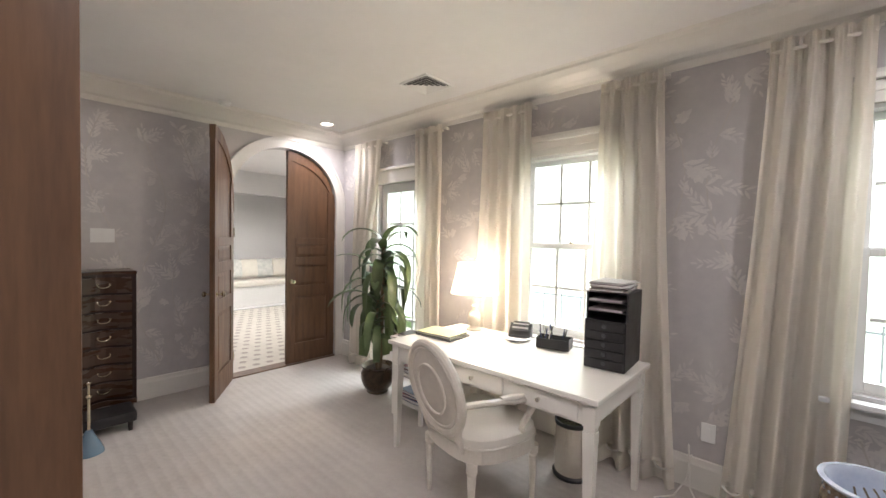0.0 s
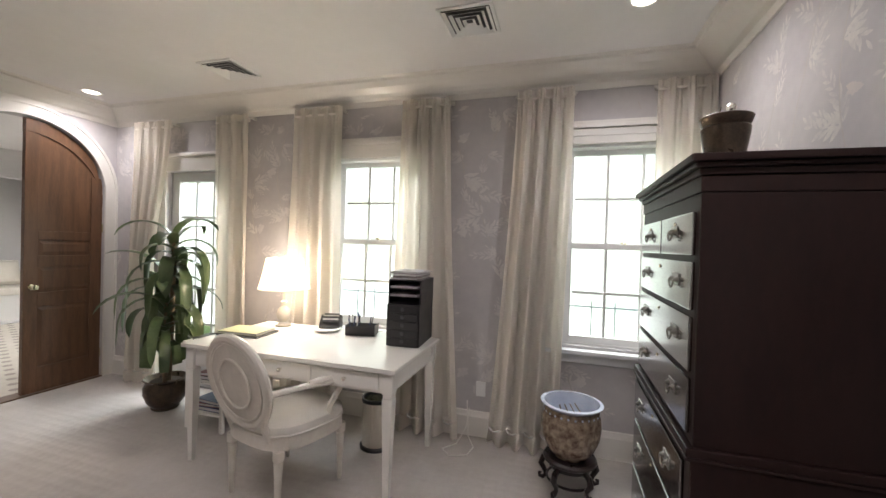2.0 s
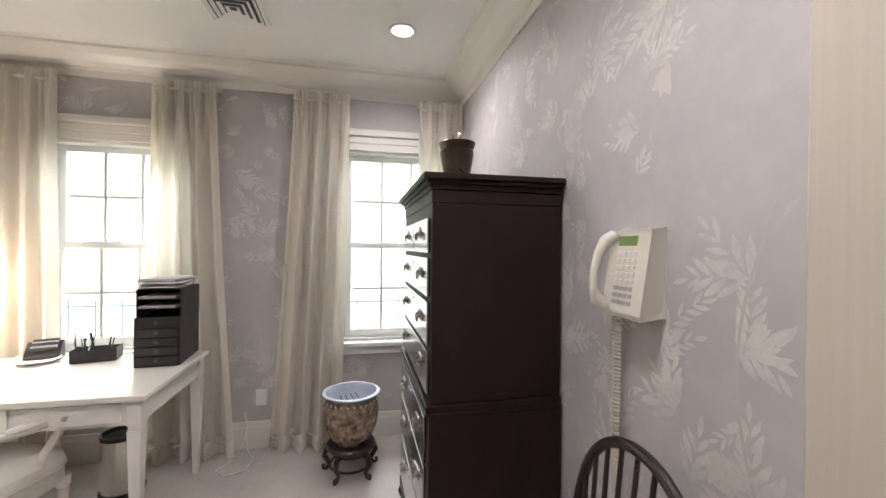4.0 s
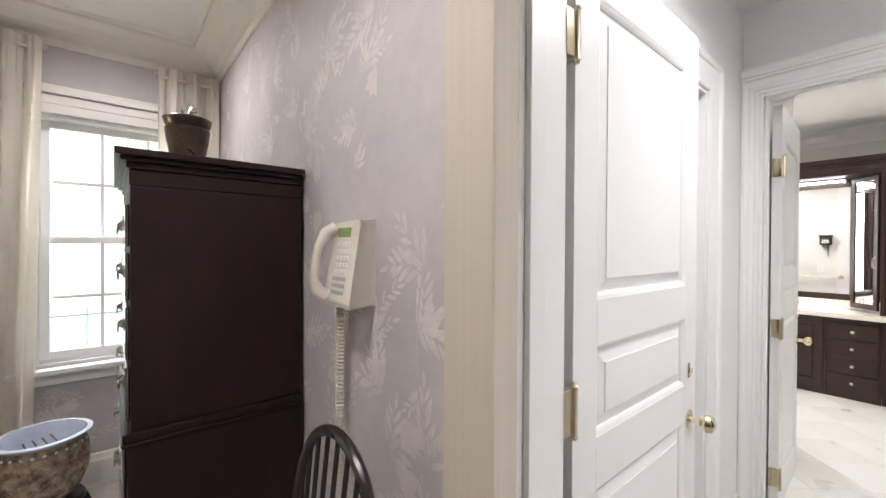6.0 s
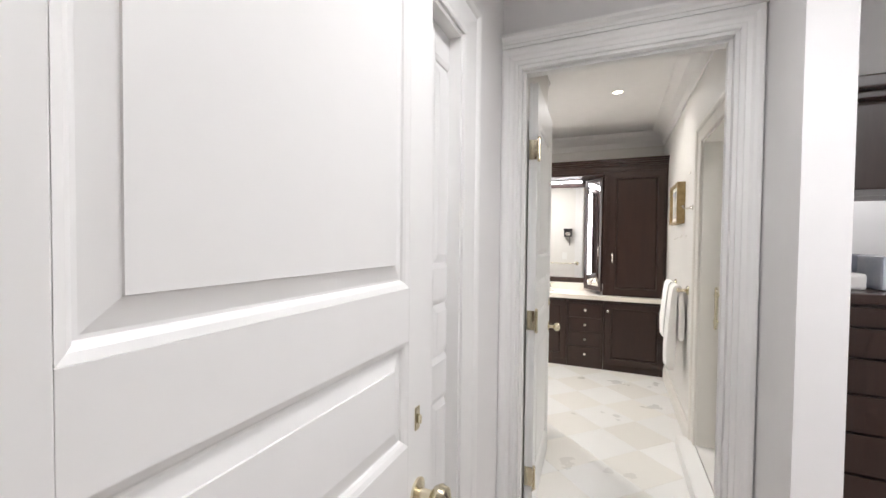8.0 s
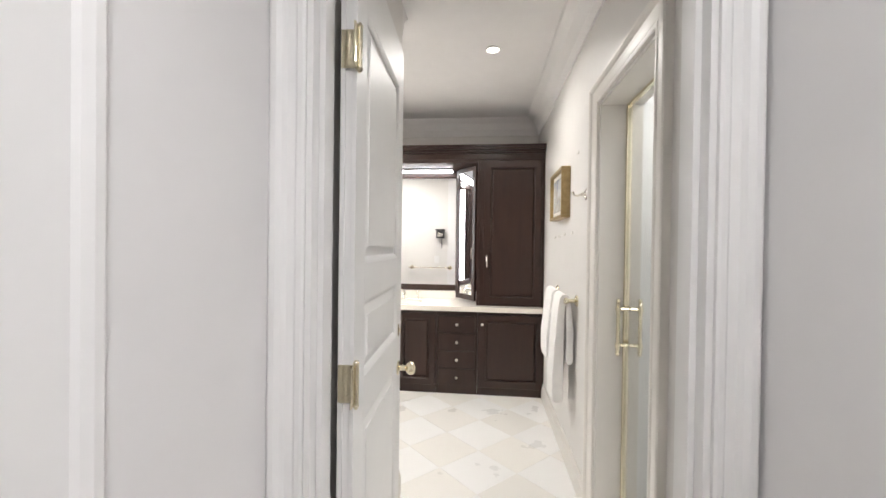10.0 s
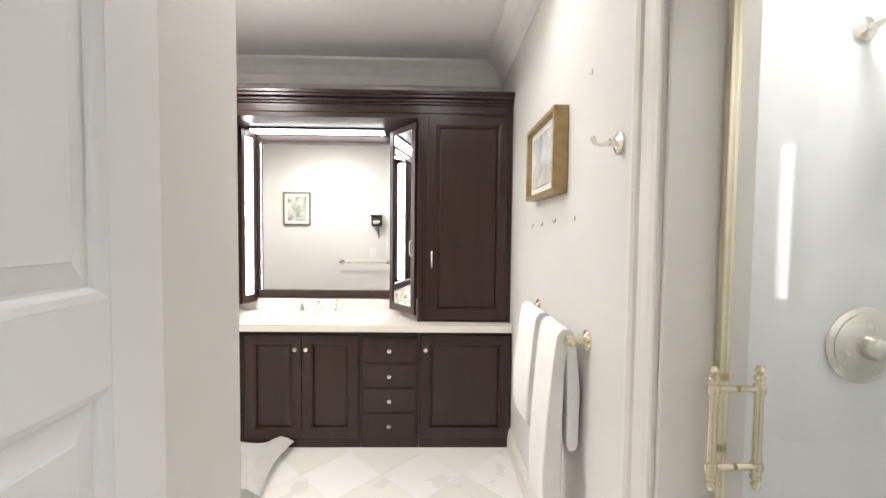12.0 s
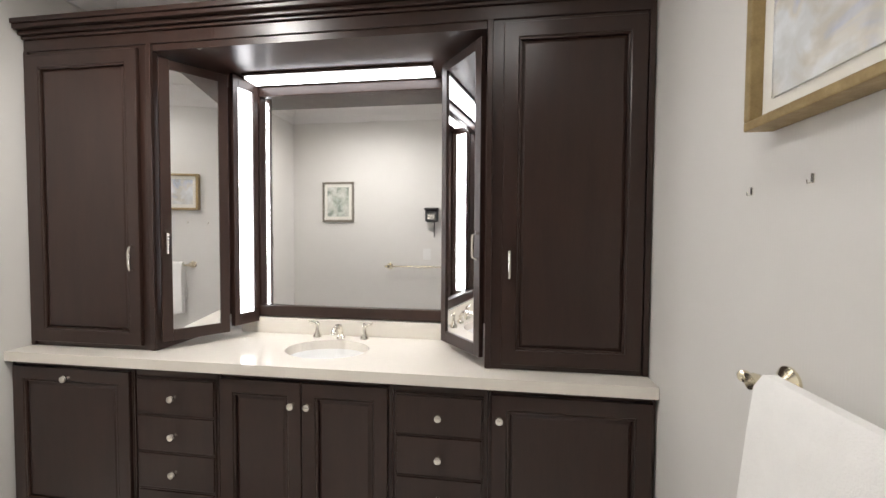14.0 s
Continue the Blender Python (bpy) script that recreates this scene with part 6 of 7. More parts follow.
for k, z in enumerate((0.785, 0.93, 1.06, 1.195, 1.335)):
    s = thing("closet_shelf", "white closet side shelf with shoes", "shelf", (3.3, 1.6, z), 0, "closet shelves")
    part("board", box(B(), 3.05, 1.31, z, 3.615, 1.52, z + 0.022, 0.002), WHITE, s)
    sh = thing("shoe", "dark leather shoe on a closet shelf", "shoe", (3.2, 1.4, z + 0.023), 0, "shoes in the closet")
    bm = B()
    tube(bm, [(3.09 + q * 0.05, 1.4, z + 0.056 - 0.006 * q) for q in range(5)], [0.024, 0.032, 0.03, 0.03, 0.015], 10)
    part("upper", bm, DARKCLOTH, sh, smooth=True)
bag = thing("storage_bag", "clear plastic storage bag on the closet shelf", "bag", (2.75, 1.65, 1.836))
part("bag_body", box(B(), 2.45, 1.4, 1.836, 3.0, 1.9, 2.02, 0.05), GREYPLAST, bag)


def dressing_cabinet():
    c = thing("dressing_cabinet", "dark brown built-in dressing cabinet with drawers below", "cabinet", (3.85, -1.0, 0))
    xf, y0, y1 = 3.70, -1.75, -0.17
    part("base_case", box(B(), xf, y0, 0.001, 4.028, y1, 1.235, 0.004), VANITY, c)
    part("counter", box(B(), xf - 0.03, y0, 1.2353, 4.028, y1, 1.275, 0.006), VANITY, c)
    part("upper_case", box(B(), xf + 0.05, y0, 1.66, 4.028, y1, 1.99, 0.004), VANITY, c)
    bm = B()
    box(bm, xf + 0.01, y0, 1.9903, 4.028, y1, 2.02, 0.005)
    box(bm, xf - 0.02, y0, 2.0203, 4.028, y1, 2.07, 0.008)
    part("cornice", bm, VANITY, c)
    for y in (y0, (y0 + y1) / 2 - 0.011, y1 - 0.022):
        part("upright", box(B(), xf + 0.1, y, 1.2753, 4.028, y + 0.022, 1.6597), VANITY, c)
    part("back_panel", box(B(), 4.03, y0 + 0.023, 1.2756, 4.0278, y1 - 0.0225, 1.6595), MIRROR, c)
    zs = [0.06, 0.255, 0.43, 0.60, 0.755, 0.90, 1.035, 1.15, 1.228]
    cols = 3
    for k in range(cols):
        a, b = y1 - (y1 - y0) * (k + 1) / cols + 0.012, y1 - (y1 - y0) * k / cols - 0.012
        for z0, z1 in zip(zs, zs[1:]):
            bm = B()
            pts = [(xf - 0.004 - 0.022 * math.sin(math.pi * j / 10), a + (b - a) * j / 10) for j in range(11)]
            pts += [(xf - 0.0003, b), (xf - 0.0003, a)]
            prism(bm, pts, z1 - z0 - 0.012, at(0, 0, z0 + 0.006))
            d = part("drawer", bm, VANITY, c)
            bm = lathe(B(), [(0, 0), (0.008, 0), (0.007, 0.012), (0.016, 0.02), (0.016, 0.028), (0, 0.033)], (xf - 0.026, (a + b) / 2, (z0 + z1) / 2), 12, Matrix.Rotation(radians(-90), 4, "Y"))
            part("knob", bm, NICKEL, d, "nickel knob", smooth=True)
    return xf, y0, y1


dressing_cabinet()
r = random.Random(8)
for k, (y, nm, lab, cat, mat_) in enumerate(((-0.30, "folded_cloth", "folded white cloth on the dressing cabinet", "cloth", TOWEL), (-0.48, "box", "blue and white carton on the dressing cabinet", "box", PORCIN), (-0.62, "box", "dark leather box on the dressing cabinet", "box", BLACKPLAST), (-0.85, "folded_cloth", "folded pale cloth on the dressing cabinet", "cloth", FABRIC))):
    t_ = thing(nm, lab, cat, (3.86, y, 1.276))
    part("body", box(B(), 3.78, y - 0.07, 1.276, 3.96, y + 0.07, 1.32 + 0.09 * r.random(), 0.012), mat_, t_)

# ---- bathroom ----


def tiles():
    s = 0.34
    mesh_cache = {}
    bm = B()
    k = 0
    g = s / math.sqrt(2)
    for i in range(-2, 24):
        for j in range(-2, 18):
            x, y = 3.82 + i * g, 0.1 + j * g
            if (i + j) % 2 or x > 6.75 or y > 2.95 or x < 3.4 or y < -0.3:
                continue
            if x < 4.8 and y > 1.3:
                continue
            e = g - 0.0016
            key = "a" if i % 2 else "b"
            clip = [(max(min(px, 6.72), 3.705), max(min(py, 2.825), 0.003)) for px, py in ((x + e, y), (x, y + e), (x - e, y), (x, y - e))]
            whole = all(abs(a - p) < 1e-6 and abs(b - q) < 1e-6 for (a, b), (p, q) in zip(clip, ((x + e, y), (x, y + e), (x - e, y), (x, y - e))))
            if not whole:
                poly = [(x + e, y), (x, y + e), (x - e, y), (x, y - e)]
                for ax, lim, sgn in ((0, 6.72, 1), (0, 3.705, -1), (1, 2.825, 1), (1, 0.003, -1)):
                    out = []
                    for p, q in zip(poly, poly[1:] + poly[:1]):
                        ip, iq = sgn * (p[ax] - lim) <= 0, sgn * (q[ax] - lim) <= 0
                        if ip:
                            out.append(p)
                        if ip != iq:
                            f = (lim - p[ax]) / (q[ax] - p[ax])
                            out.append((p[0] + f * (q[0] - p[0]), p[1] + f * (q[1] - p[1])))
                    poly = out
                    if len(poly) < 3:
                        break
                if len(poly) < 3:
                    continue
                b2 = prism(B(), poly, 0.008, at(0, 0, -0.0055))
                part("tile", b2, MARBLE if key == "a" else MARBLE2, floor_bath)
            else:
                if key not in mesh_cache:
                    b2 = B()
                    prism(b2, [(e, 0), (0, e), (-e, 0), (0, -e)], 0.008, at(0, 0, -0.0055))
                    o = part("tile", b2, MARBLE if key == "a" else MARBLE2, floor_bath)
                    mesh_cache[key] = o.data
                else:
                    o = new("tile", mesh_cache[key])
                    o.parent = floor_bath
                o.location = (x, y, 0)


VF, VT, VB = 6.52, 6.60, 7.075


def framed_front(bm, y0, y1, z0, z1, x, m=0.06, out=0.018):
    """The joined stiles and rails of a cabinet door whose face is at x - out, looking to -x."""
    return ring_frame(bm, y0, y1, z0, z1, m, 0.002, lambda u, v, d: (x - 0.0003 - d * (out - 0.0003), u, v))


def field_panel(y0, y1, z0, z1, x, out=0.014, edge=0.022):
    bm = B()
    raised_panel(bm, y0, y1, z0, z1, 0, 1, out, edge)
    bm.transform(Matrix(((0, -1, 0, x - 0.0006), (1, 0, 0, 0), (0, 0, 1, 0), (0, 0, 0, 1))))
    return bm


def cabinet_door(parent, y0, y1, z0, z1, x, knob=None, pull=None):
    d = part("cabinet_door", framed_front(B(), y0, y1, z0, z1, x), VANITY, parent)
    part("panel", field_panel(y0 + 0.062, y1 - 0.062, z0 + 0.062, z1 - 0.062, x, 0.010), VANITY, d)
    bm = B()
    m = 0.0605
    for a, b, c, e in ((y0 + m, y1 - m, z0 + m, z0 + m + 0.009), (y0 + m, y1 - m, z1 - m - 0.009, z1 - m), (y0 + m, y0 + m + 0.009, z0 + m + 0.0093, z1 - m - 0.0093), (y1 - m - 0.009, y1 - m, z0 + m + 0.0093, z1 - m - 0.0093)):
        box(bm, x - 0.015, a, c, x - 0.0008, b, e, 0.003)
    part("panel_bead", bm, VANITY, d)
    if knob:
        small_knob(d, knob[0], knob[1], x - 0.018)
    if pull:
        y, z = pull
        bm = tube(B(), [(x - 0.018, y, z - 0.055), (x - 0.038, y, z - 0.052), (x - 0.045, y, z - 0.03), (x - 0.045, y, z + 0.03), (x - 0.038, y, z + 0.052), (x - 0.018, y, z + 0.055)], 0.0055, 8)
        part("pull_handle", bm, NICKEL, d, "nickel bow handle", smooth=True)
    return d


def small_knob(parent, y, z, x):
    bm = lathe(B(), [(0, 0), (0.009, 0), (0.008, 0.004), (0.006, 0.012), (0.014, 0.018), (0.0165, 0.024), (0.014, 0.031), (0.007, 0.034), (0, 0.0345)], (x, y, z), 14, Matrix.Rotation(radians(-90), 4, "Y"))
    part("knob", bm, NICKEL, parent, "round nickel knob", smooth=True)


def base_unit(y0, y1, kind):
    c = thing("vanity_cabinet", {"door": "espresso vanity cabinet with one raised-panel door", "doors": "espresso vanity cabinet with a pair of doors", "drawers": "espresso vanity cabinet with four drawers", "tilt": "espresso vanity hamper cabinet with a tilting door"}[kind], "cabinet", (6.8, (y0 + y1) / 2, 0), 0, "vanity base cabinets")
    part("carcass", box(B(), VF + 0.0015, y0, 0.07, VB - 0.002, y1, 0.69 if kind == "doors" else 0.789, 0.001), VANITY, c)
    if kind == "doors":
        part("top_rail", box(B(), VF + 0.0015, y0, 0.6903, VF + 0.025, y1, 0.789, 0.001), VANITY, c)
    part("toe_board", box(B(), VF + 0.004, y0, 0.001, VF + 0.03, y1, 0.0697), VANITY, c)
    a, b = y0 + 0.012, y1 - 0.012
    if kind == "drawers":
        zs = [(0.091 + k * 0.1665, 0.091 + k * 0.1665 + 0.15) for k in range(4)]
        for z0, z1 in zs:
            d = part("drawer", box(B(), VF - 0.012, a + 0.012, z0, VF + 0.001, b - 0.012, z1, 0.002), VANITY, c)
            bm = B()
            for e0, e1, f0, f1 in ((a + 0.004, b - 0.004, z0 - 0.008, z0 - 0.0003), (a + 0.004, b - 0.004, z1 + 0.0003, z1 + 0.008), (a + 0.004, a + 0.0117, z0, z1), (b - 0.0117, b - 0.004, z0, z1)):
                box(bm, VF - 0.007, e0, f0, VF + 0.001, e1, f1, 0.002)
            part("drawer_bead", bm, VANITY, d)
            small_knob(d, (a + b) / 2, (z0 + z1) / 2, VF - 0.012)
    elif kind == "doors":
        mid = (a + b) / 2
        cabinet_door(c, a, mid - 0.002, 0.08, 0.765, VF, (mid - 0.035, 0.675))
        cabinet_door(c, mid + 0.002, b, 0.08, 0.765, VF, (mid + 0.035, 0.675))
    elif kind == "door":
        cabinet_door(c, a, b, 0.08, 0.765, VF, (b - 0.03, 0.675))
    else:
        cabinet_door(c, a, b, 0.08, 0.765, VF, ((a + b) / 2, 0.725))
    for y in (y0 + 0.004, y1 - 0.004):
        bm = box(B(), VF - 0.006, y - 0.0037, 0.075, VF + 0.001, y + 0.0037, 0.788, 0.001)
        part("stile_bead", bm, VANITY, c)


base_unit(0.004, 0.615, "door")
base_unit(0.617, 1.003, "drawers")
base_unit(1.005, 1.765, "doors")
base_unit(1.767, 2.183, "drawers")
base_unit(2.185, 2.822, "tilt")

SINK = (6.76, 1.385)
top = thing("vanity_worktop", "cream stone vanity worktop with a backsplash", "worktop", (6.78, 1.4, 0.79))
bm = B()
n = 48
edge_pts = []
x0, x1, y0, y1 = VF - 0.035, VB - 0.002, 0.004, 2.826
for k in range(n):
    a = 2 * math.pi * k / n
    ca, sa = math.cos(a), math.sin(a)
    tx = ((x1 - SINK[0]) / ca if ca > 1e-9 else (x0 - SINK[0]) / ca if ca < -1e-9 else 1e9)
    ty = ((y1 - SINK[1]) / sa if sa > 1e-9 else (y0 - SINK[1]) / sa if sa < -1e-9 else 1e9)
    t_ = min(tx, ty)
    edge_pts.append((SINK[0] + t_ * ca, SINK[1] + t_ * sa))
for corner in ((x0, y0), (x1, y0), (x1, y1), (x0, y1)):
    j = min(range(n), key=lambda k: (edge_pts[k][0] - corner[0]) ** 2 + (edge_pts[k][1] - corner[1]) ** 2)
    edge_pts[j] = corner
hole = [(SINK[0] + 0.155 * math.cos(2 * math.pi * k / n), SINK[1] + 0.20 * math.sin(2 * math.pi * k / n)) for k in range(n)]
zt, zb = 0.835, 0.7903
ot, ob_, ht, hb = ([bm.verts.new((x, y, z)) for x, y in pts] for pts, z in ((edge_pts, zt), (edge_pts, zb), (hole, zt), (hole, zb)))
for k in range(n):
    j = (k + 1) % n
    bm.faces.new((ot[k], ot[j], ht[j], ht[k]))
    bm.faces.new((ob_[k], ob_[j], hb[j], hb[k]))
    bm.faces.new((ot[k], ot[j], ob_[j], ob_[k]))
    bm.faces.new((ht[k], ht[j], hb[j], hb[k]))
part("slab", bm, COUNTER, top)
part("backsplash", box(B(), 7.0, 0.78, 0.8353, 7.018, 2.0, 0.92, 0.003), COUNTER, top)
basin = thing("wash_basin", "oval white undermounted wash basin", "basin", (SINK[0], SINK[1], 0.70))
bm = B()
rows = []
for f, z in ((1.03, 0.7900), (1.0, 0.787), (0.95, 0.77), (0.8, 0.735), (0.5, 0.712), (0.1, 0.706)):
    rows.append([bm.verts.new((SINK[0] + 0.155 * f * math.cos(2 * math.pi * k / 40), SINK[1] + 0.20 * f * math.sin(2 * math.pi * k / 40), z)) for k in range(40)])
for p, q in zip(rows, rows[1:]):
    for k in range(40):
        bm.faces.new((p[k], p[(k + 1) % 40], q[(k + 1) % 40], q[k]))
bm.faces.new(rows[-1])
part("bowl", bm, WHITE, basin, smooth=True)
part("drain", lathe(B(), [(0, 0.707), (0.02, 0.707), (0.02, 0.711), (0, 0.711)], (SINK[0], SINK[1], 0), 16), NICKEL, basin)
tap = thing("basin_tap", "polished nickel basin spout with two lever handles", "tap", (6.955, 1.40, 0.836))
bm = lathe(B(), [(0, 0.836), (0.022, 0.836), (0.02, 0.845), (0.013, 0.855), (0.013, 0.88), (0, 0.882)], (6.955, 1.40, 0), 16)
tube(bm, [(6.955, 1.40, 0.87), (6.94, 1.40, 0.90), (6.91, 1.40, 0.908), (6.87, 1.40, 0.895), (6.85, 1.40, 0.875)], [0.013, 0.013, 0.012, 0.011, 0.011], 10)
part("spout", bm, NICKEL, tap, smooth=True)
for y in (1.27, 1.53):
    bm = lathe(B(), [(0, 0.836), (0.022, 0.836), (0.021, 0.845), (0.010, 0.87), (0.008, 0.895), (0.012, 0.905), (0.008, 0.915), (0, 0.92)], (6.955, y, 0), 14)
    tube(bm, [(6.955, y, 0.908), (6.95, y + (0.045 if y > 1.4 else -0.045), 0.918)], [0.006, 0.004], 8)
    part("lever_handle", bm, NICKEL, tap, smooth=True)


def tower(y0, y1, inner, lab):
    c = thing("vanity_tower", lab, "cabinet", (6.8, (y0 + y1) / 2, 0.836), 0, "vanity tower cabinets")
    part("carcass", box(B(), VT + 0.0015, y0, 0.836, VB - 0.002, y1, 2.235, 0.001), VANITY, c)
    a, b = (y0 + 0.03, y1 - 0.066) if inner > 0 else (y0 + 0.066, y1 - 0.03)
    cabinet_door(c, a, b, 0.86, 2.215, VT, None, (b - 0.03, 1.265) if inner > 0 else (a + 0.03, 1.265))
    for y in (y0 + 0.012, y1 - 0.012):
        bm = B()
        box(bm, VT - 0.010, y - 0.0117, 0.837, VT + 0.001, y + 0.0117, 2.234, 0.003)
        part("pilaster_bead", bm, VANITY, c)


tower(0.004, 0.635, 1, "tall espresso tower cabinet standing on the worktop by the towels")
tower(2.145, 2.822, -1, "tall espresso tower cabinet on the worktop by the side wall")

head = thing("vanity_cornice", "espresso wooden cornice across the vanity", "cornice", (6.8, 1.4, 2.235))
bm = B()
for o, z0, z1 in ((0.004, 2.2353, 2.29), (0.014, 2.2903, 2.305), (0.028, 2.3053, 2.325), (0.05, 2.3253, 2.345), (0.058, 2.3453, 2.368)):
    box(bm, VT - o, 0.002, z0, VB - 0.002, 2.827, z1, 0.004)
part("moulding", bm, VANITY, head)
part("soffit", box(B(), VT + 0.002, 0.637, 2.205, VB - 0.002, 2.143, 2.2348), VANITY, head)
part("back_board", box(B(), VB - 0.028, 0.637, 0.9205, VB - 0.0025, 2.143, 2.2047), VANITY, head)

mirror = thing("vanity_mirror", "large wall mirror in an espresso frame", "mirror", (7.02, 1.39, 0.93))
bm = B()
ya, yb, za, zb2 = 0.85, 1.915, 0.925, 2.18
for a, b, c, e in ((ya, yb, za, za + 0.06), (ya, yb, zb2 - 0.05, zb2), (ya, ya + 0.022, za + 0.0603, zb2 - 0.0503), (yb - 0.03, yb, za + 0.0603, zb2 - 0.0503)):
    box(bm, 7.012, a, c, 7.0465, b, e, 0.004)
part("mirror_frame", bm, VANITY, mirror)
part("mirror_glass", box(B(), 7.034, ya + 0.0225, za + 0.0605, 7.038, yb - 0.0305, zb2 - 0.0505), MIRROR, mirror)


def mirror_wing(a, b, lab, handle_at):
    c = thing("mirrored_door", lab, "mirrored cabinet", ((a[0] + b[0]) / 2, (a[1] + b[1]) / 2, 0.86), 0, "mirrored vanity doors")
    z0, z1, m = 0.875, 2.18, 0.042
    dx, dy = b[0] - a[0], b[1] - a[1]
    n_ = math.hypot(dx, dy)
    at_ = lambda f: (a[0] + dx * f / n_, a[1] + dy * f / n_)
    bm = B()
    obox(bm, at_(0), at_(m), z0, z1, 0.022, 0.002)
    obox(bm, at_(n_ - m), at_(n_), z0, z1, 0.022, 0.002)
    obox(bm, at_(m + 0.0003), at_(n_ - m - 0.0003), z0, z0 + m + 0.01, 0.022, 0.002)
    obox(bm, at_(m + 0.0003), at_(n_ - m - 0.0003), z1 - m, z1, 0.022, 0.002)
    f = part("door_frame", bm, VANITY, c)
    part("mirror_glass", obox(B(), at_(m + 0.0005), at_(n_ - m - 0.0005), z0 + m + 0.0105, z1 - m - 0.0005, 0.006), MIRROR, f)
    p = at_(handle_at)
    s = 1 if dy < 0 else -1
    nx, ny = (-abs(dy) / n_, s * -1 * abs(dx) / n_)
    bm = tube(B(), [(p[0] + nx * o, p[1] + ny * o, z) for o, z in ((0.011, 1.28), (0.034, 1.29), (0.036, 1.335), (0.034, 1.38), (0.011, 1.39))], 0.0055, 8)
    part("pull_handle", bm, NICKEL, f, "nickel bow handle", smooth=True)


mirror_wing((6.612, 2.128), (6.845, 1.958), "mirrored door angled into the vanity alcove, dark frame", 0.02)
mirror_wing((6.612, 0.650), (6.86, 0.845), "mirrored door swung into the vanity alcove, dark frame", 0.02)


def light_panel(a, b, lab):
    c = thing("vanity_light", lab, "vanity light", ((a[0] + b[0]) / 2, (a[1] + b[1]) / 2, 0.9), 0, "vanity light panels")
    z0, z1 = 0.90, 2.20
    dx, dy = b[0] - a[0], b[1] - a[1]
    n_ = math.hypot(dx, dy)
    at_ = lambda f: (a[0] + dx * f / n_, a[1] + dy * f / n_)
    bm = B()
    m = 0.032
    obox(bm, at_(0), at_(m), z0, z1, 0.03, 0.002)
    obox(bm, at_(n_ - m), at_(n_), z0, z1, 0.03, 0.002)
    obox(bm, at_(m + 0.0003), at_(n_ - m - 0.0003), z0, z0 + 0.06, 0.03, 0.002)
    obox(bm, at_(m + 0.0003), at_(n_ - m - 0.0003), z1 - 0.06, z1, 0.03, 0.002)
    part("housing", bm, VANITY, c)
    part("diffuser", obox(B(), at_(m + 0.0005), at_(n_ - m - 0.0005), z0 + 0.0605, z1 - 0.0605, 0.012), LIGHTTUBE, c, "glowing white diffuser")


light_panel((6.862, 1.948), (7.008, 1.905), "lit vertical light panel beside the mirror")
light_panel((6.875, 0.80), (7.008, 0.853), "lit vertical light panel beside the mirror")
strip = thing("vanity_light", "lit strip light under the vanity soffit", "vanity light", (6.95, 1.39, 2.2), 0, "vanity light panels")
part("housing", box(B(), 6.88, 0.90, 2.192, 7.0, 1.90, 2.2047, 0.002), VANITY, strip)
part("diffuser", box(B(), 6.89, 0.91, 2.180, 6.99, 1.89, 2.1917, 0.002), LIGHTTUBE, strip, "glowing white diffuser")


def towel_rail(name, y, x0, x1, z, out, axis, lab):
    c = thing(name, lab, "towel rail", ((x0 + x1) / 2, y, z) if axis == "x" else (y, (x0 + x1) / 2, z))
    P = (lambda u, o, zz: (u, y + out * o, zz)) if axis == "x" else (lambda u, o, zz: (y + out * o, u, zz))
    nrm = Vector((0, out, 0)) if axis == "x" else Vector((out, 0, 0))
    rot = Vector((0, 0, 1)).rotation_difference(nrm).to_matrix().to_4x4()
    for u in (x0, x1):
        bm = lathe(B(), [(0, 0.0005), (0.034, 0.0005), (0.034, 0.006), (0.024, 0.012), (0.012, 0.018), (0.010, 0.05), (0.016, 0.056), (0.018, 0.066), (0.016, 0.076), (0, 0.08)], P(u, 0, z), 20, rot)
        s = 1 if u == x1 else -1
        lathe(bm, [(0, 0), (0.012, 0), (0.013, 0.008), (0.007, 0.014), (0.013, 0.022), (0.009, 0.032), (0, 0.035)], P(u + s * 0.012, 0.066, z), 14, Vector((0, 0, 1)).rotation_difference(Vector((s, 0, 0)) if axis == "x" else Vector((0, s, 0))).to_matrix().to_4x4())
        part("bracket", bm, BRASS, c, "brass bracket with a round rose", smooth=True)
    part("bar", tube(B(), [P(x0, 0.066, z), P(x1, 0.066, z)], 0.008, 12), BRASS, c, smooth=True)


towel_rail("towel_rail", 0.0, 5.235, 5.86, 1.085, 1, "x", "polished brass towel rail on the ribbed wall")
towel_rail("towel_rail_far", 4.97, 1.12, 1.73, 1.05, 1, "y", "slim brass towel rail on the wall facing the mirror")


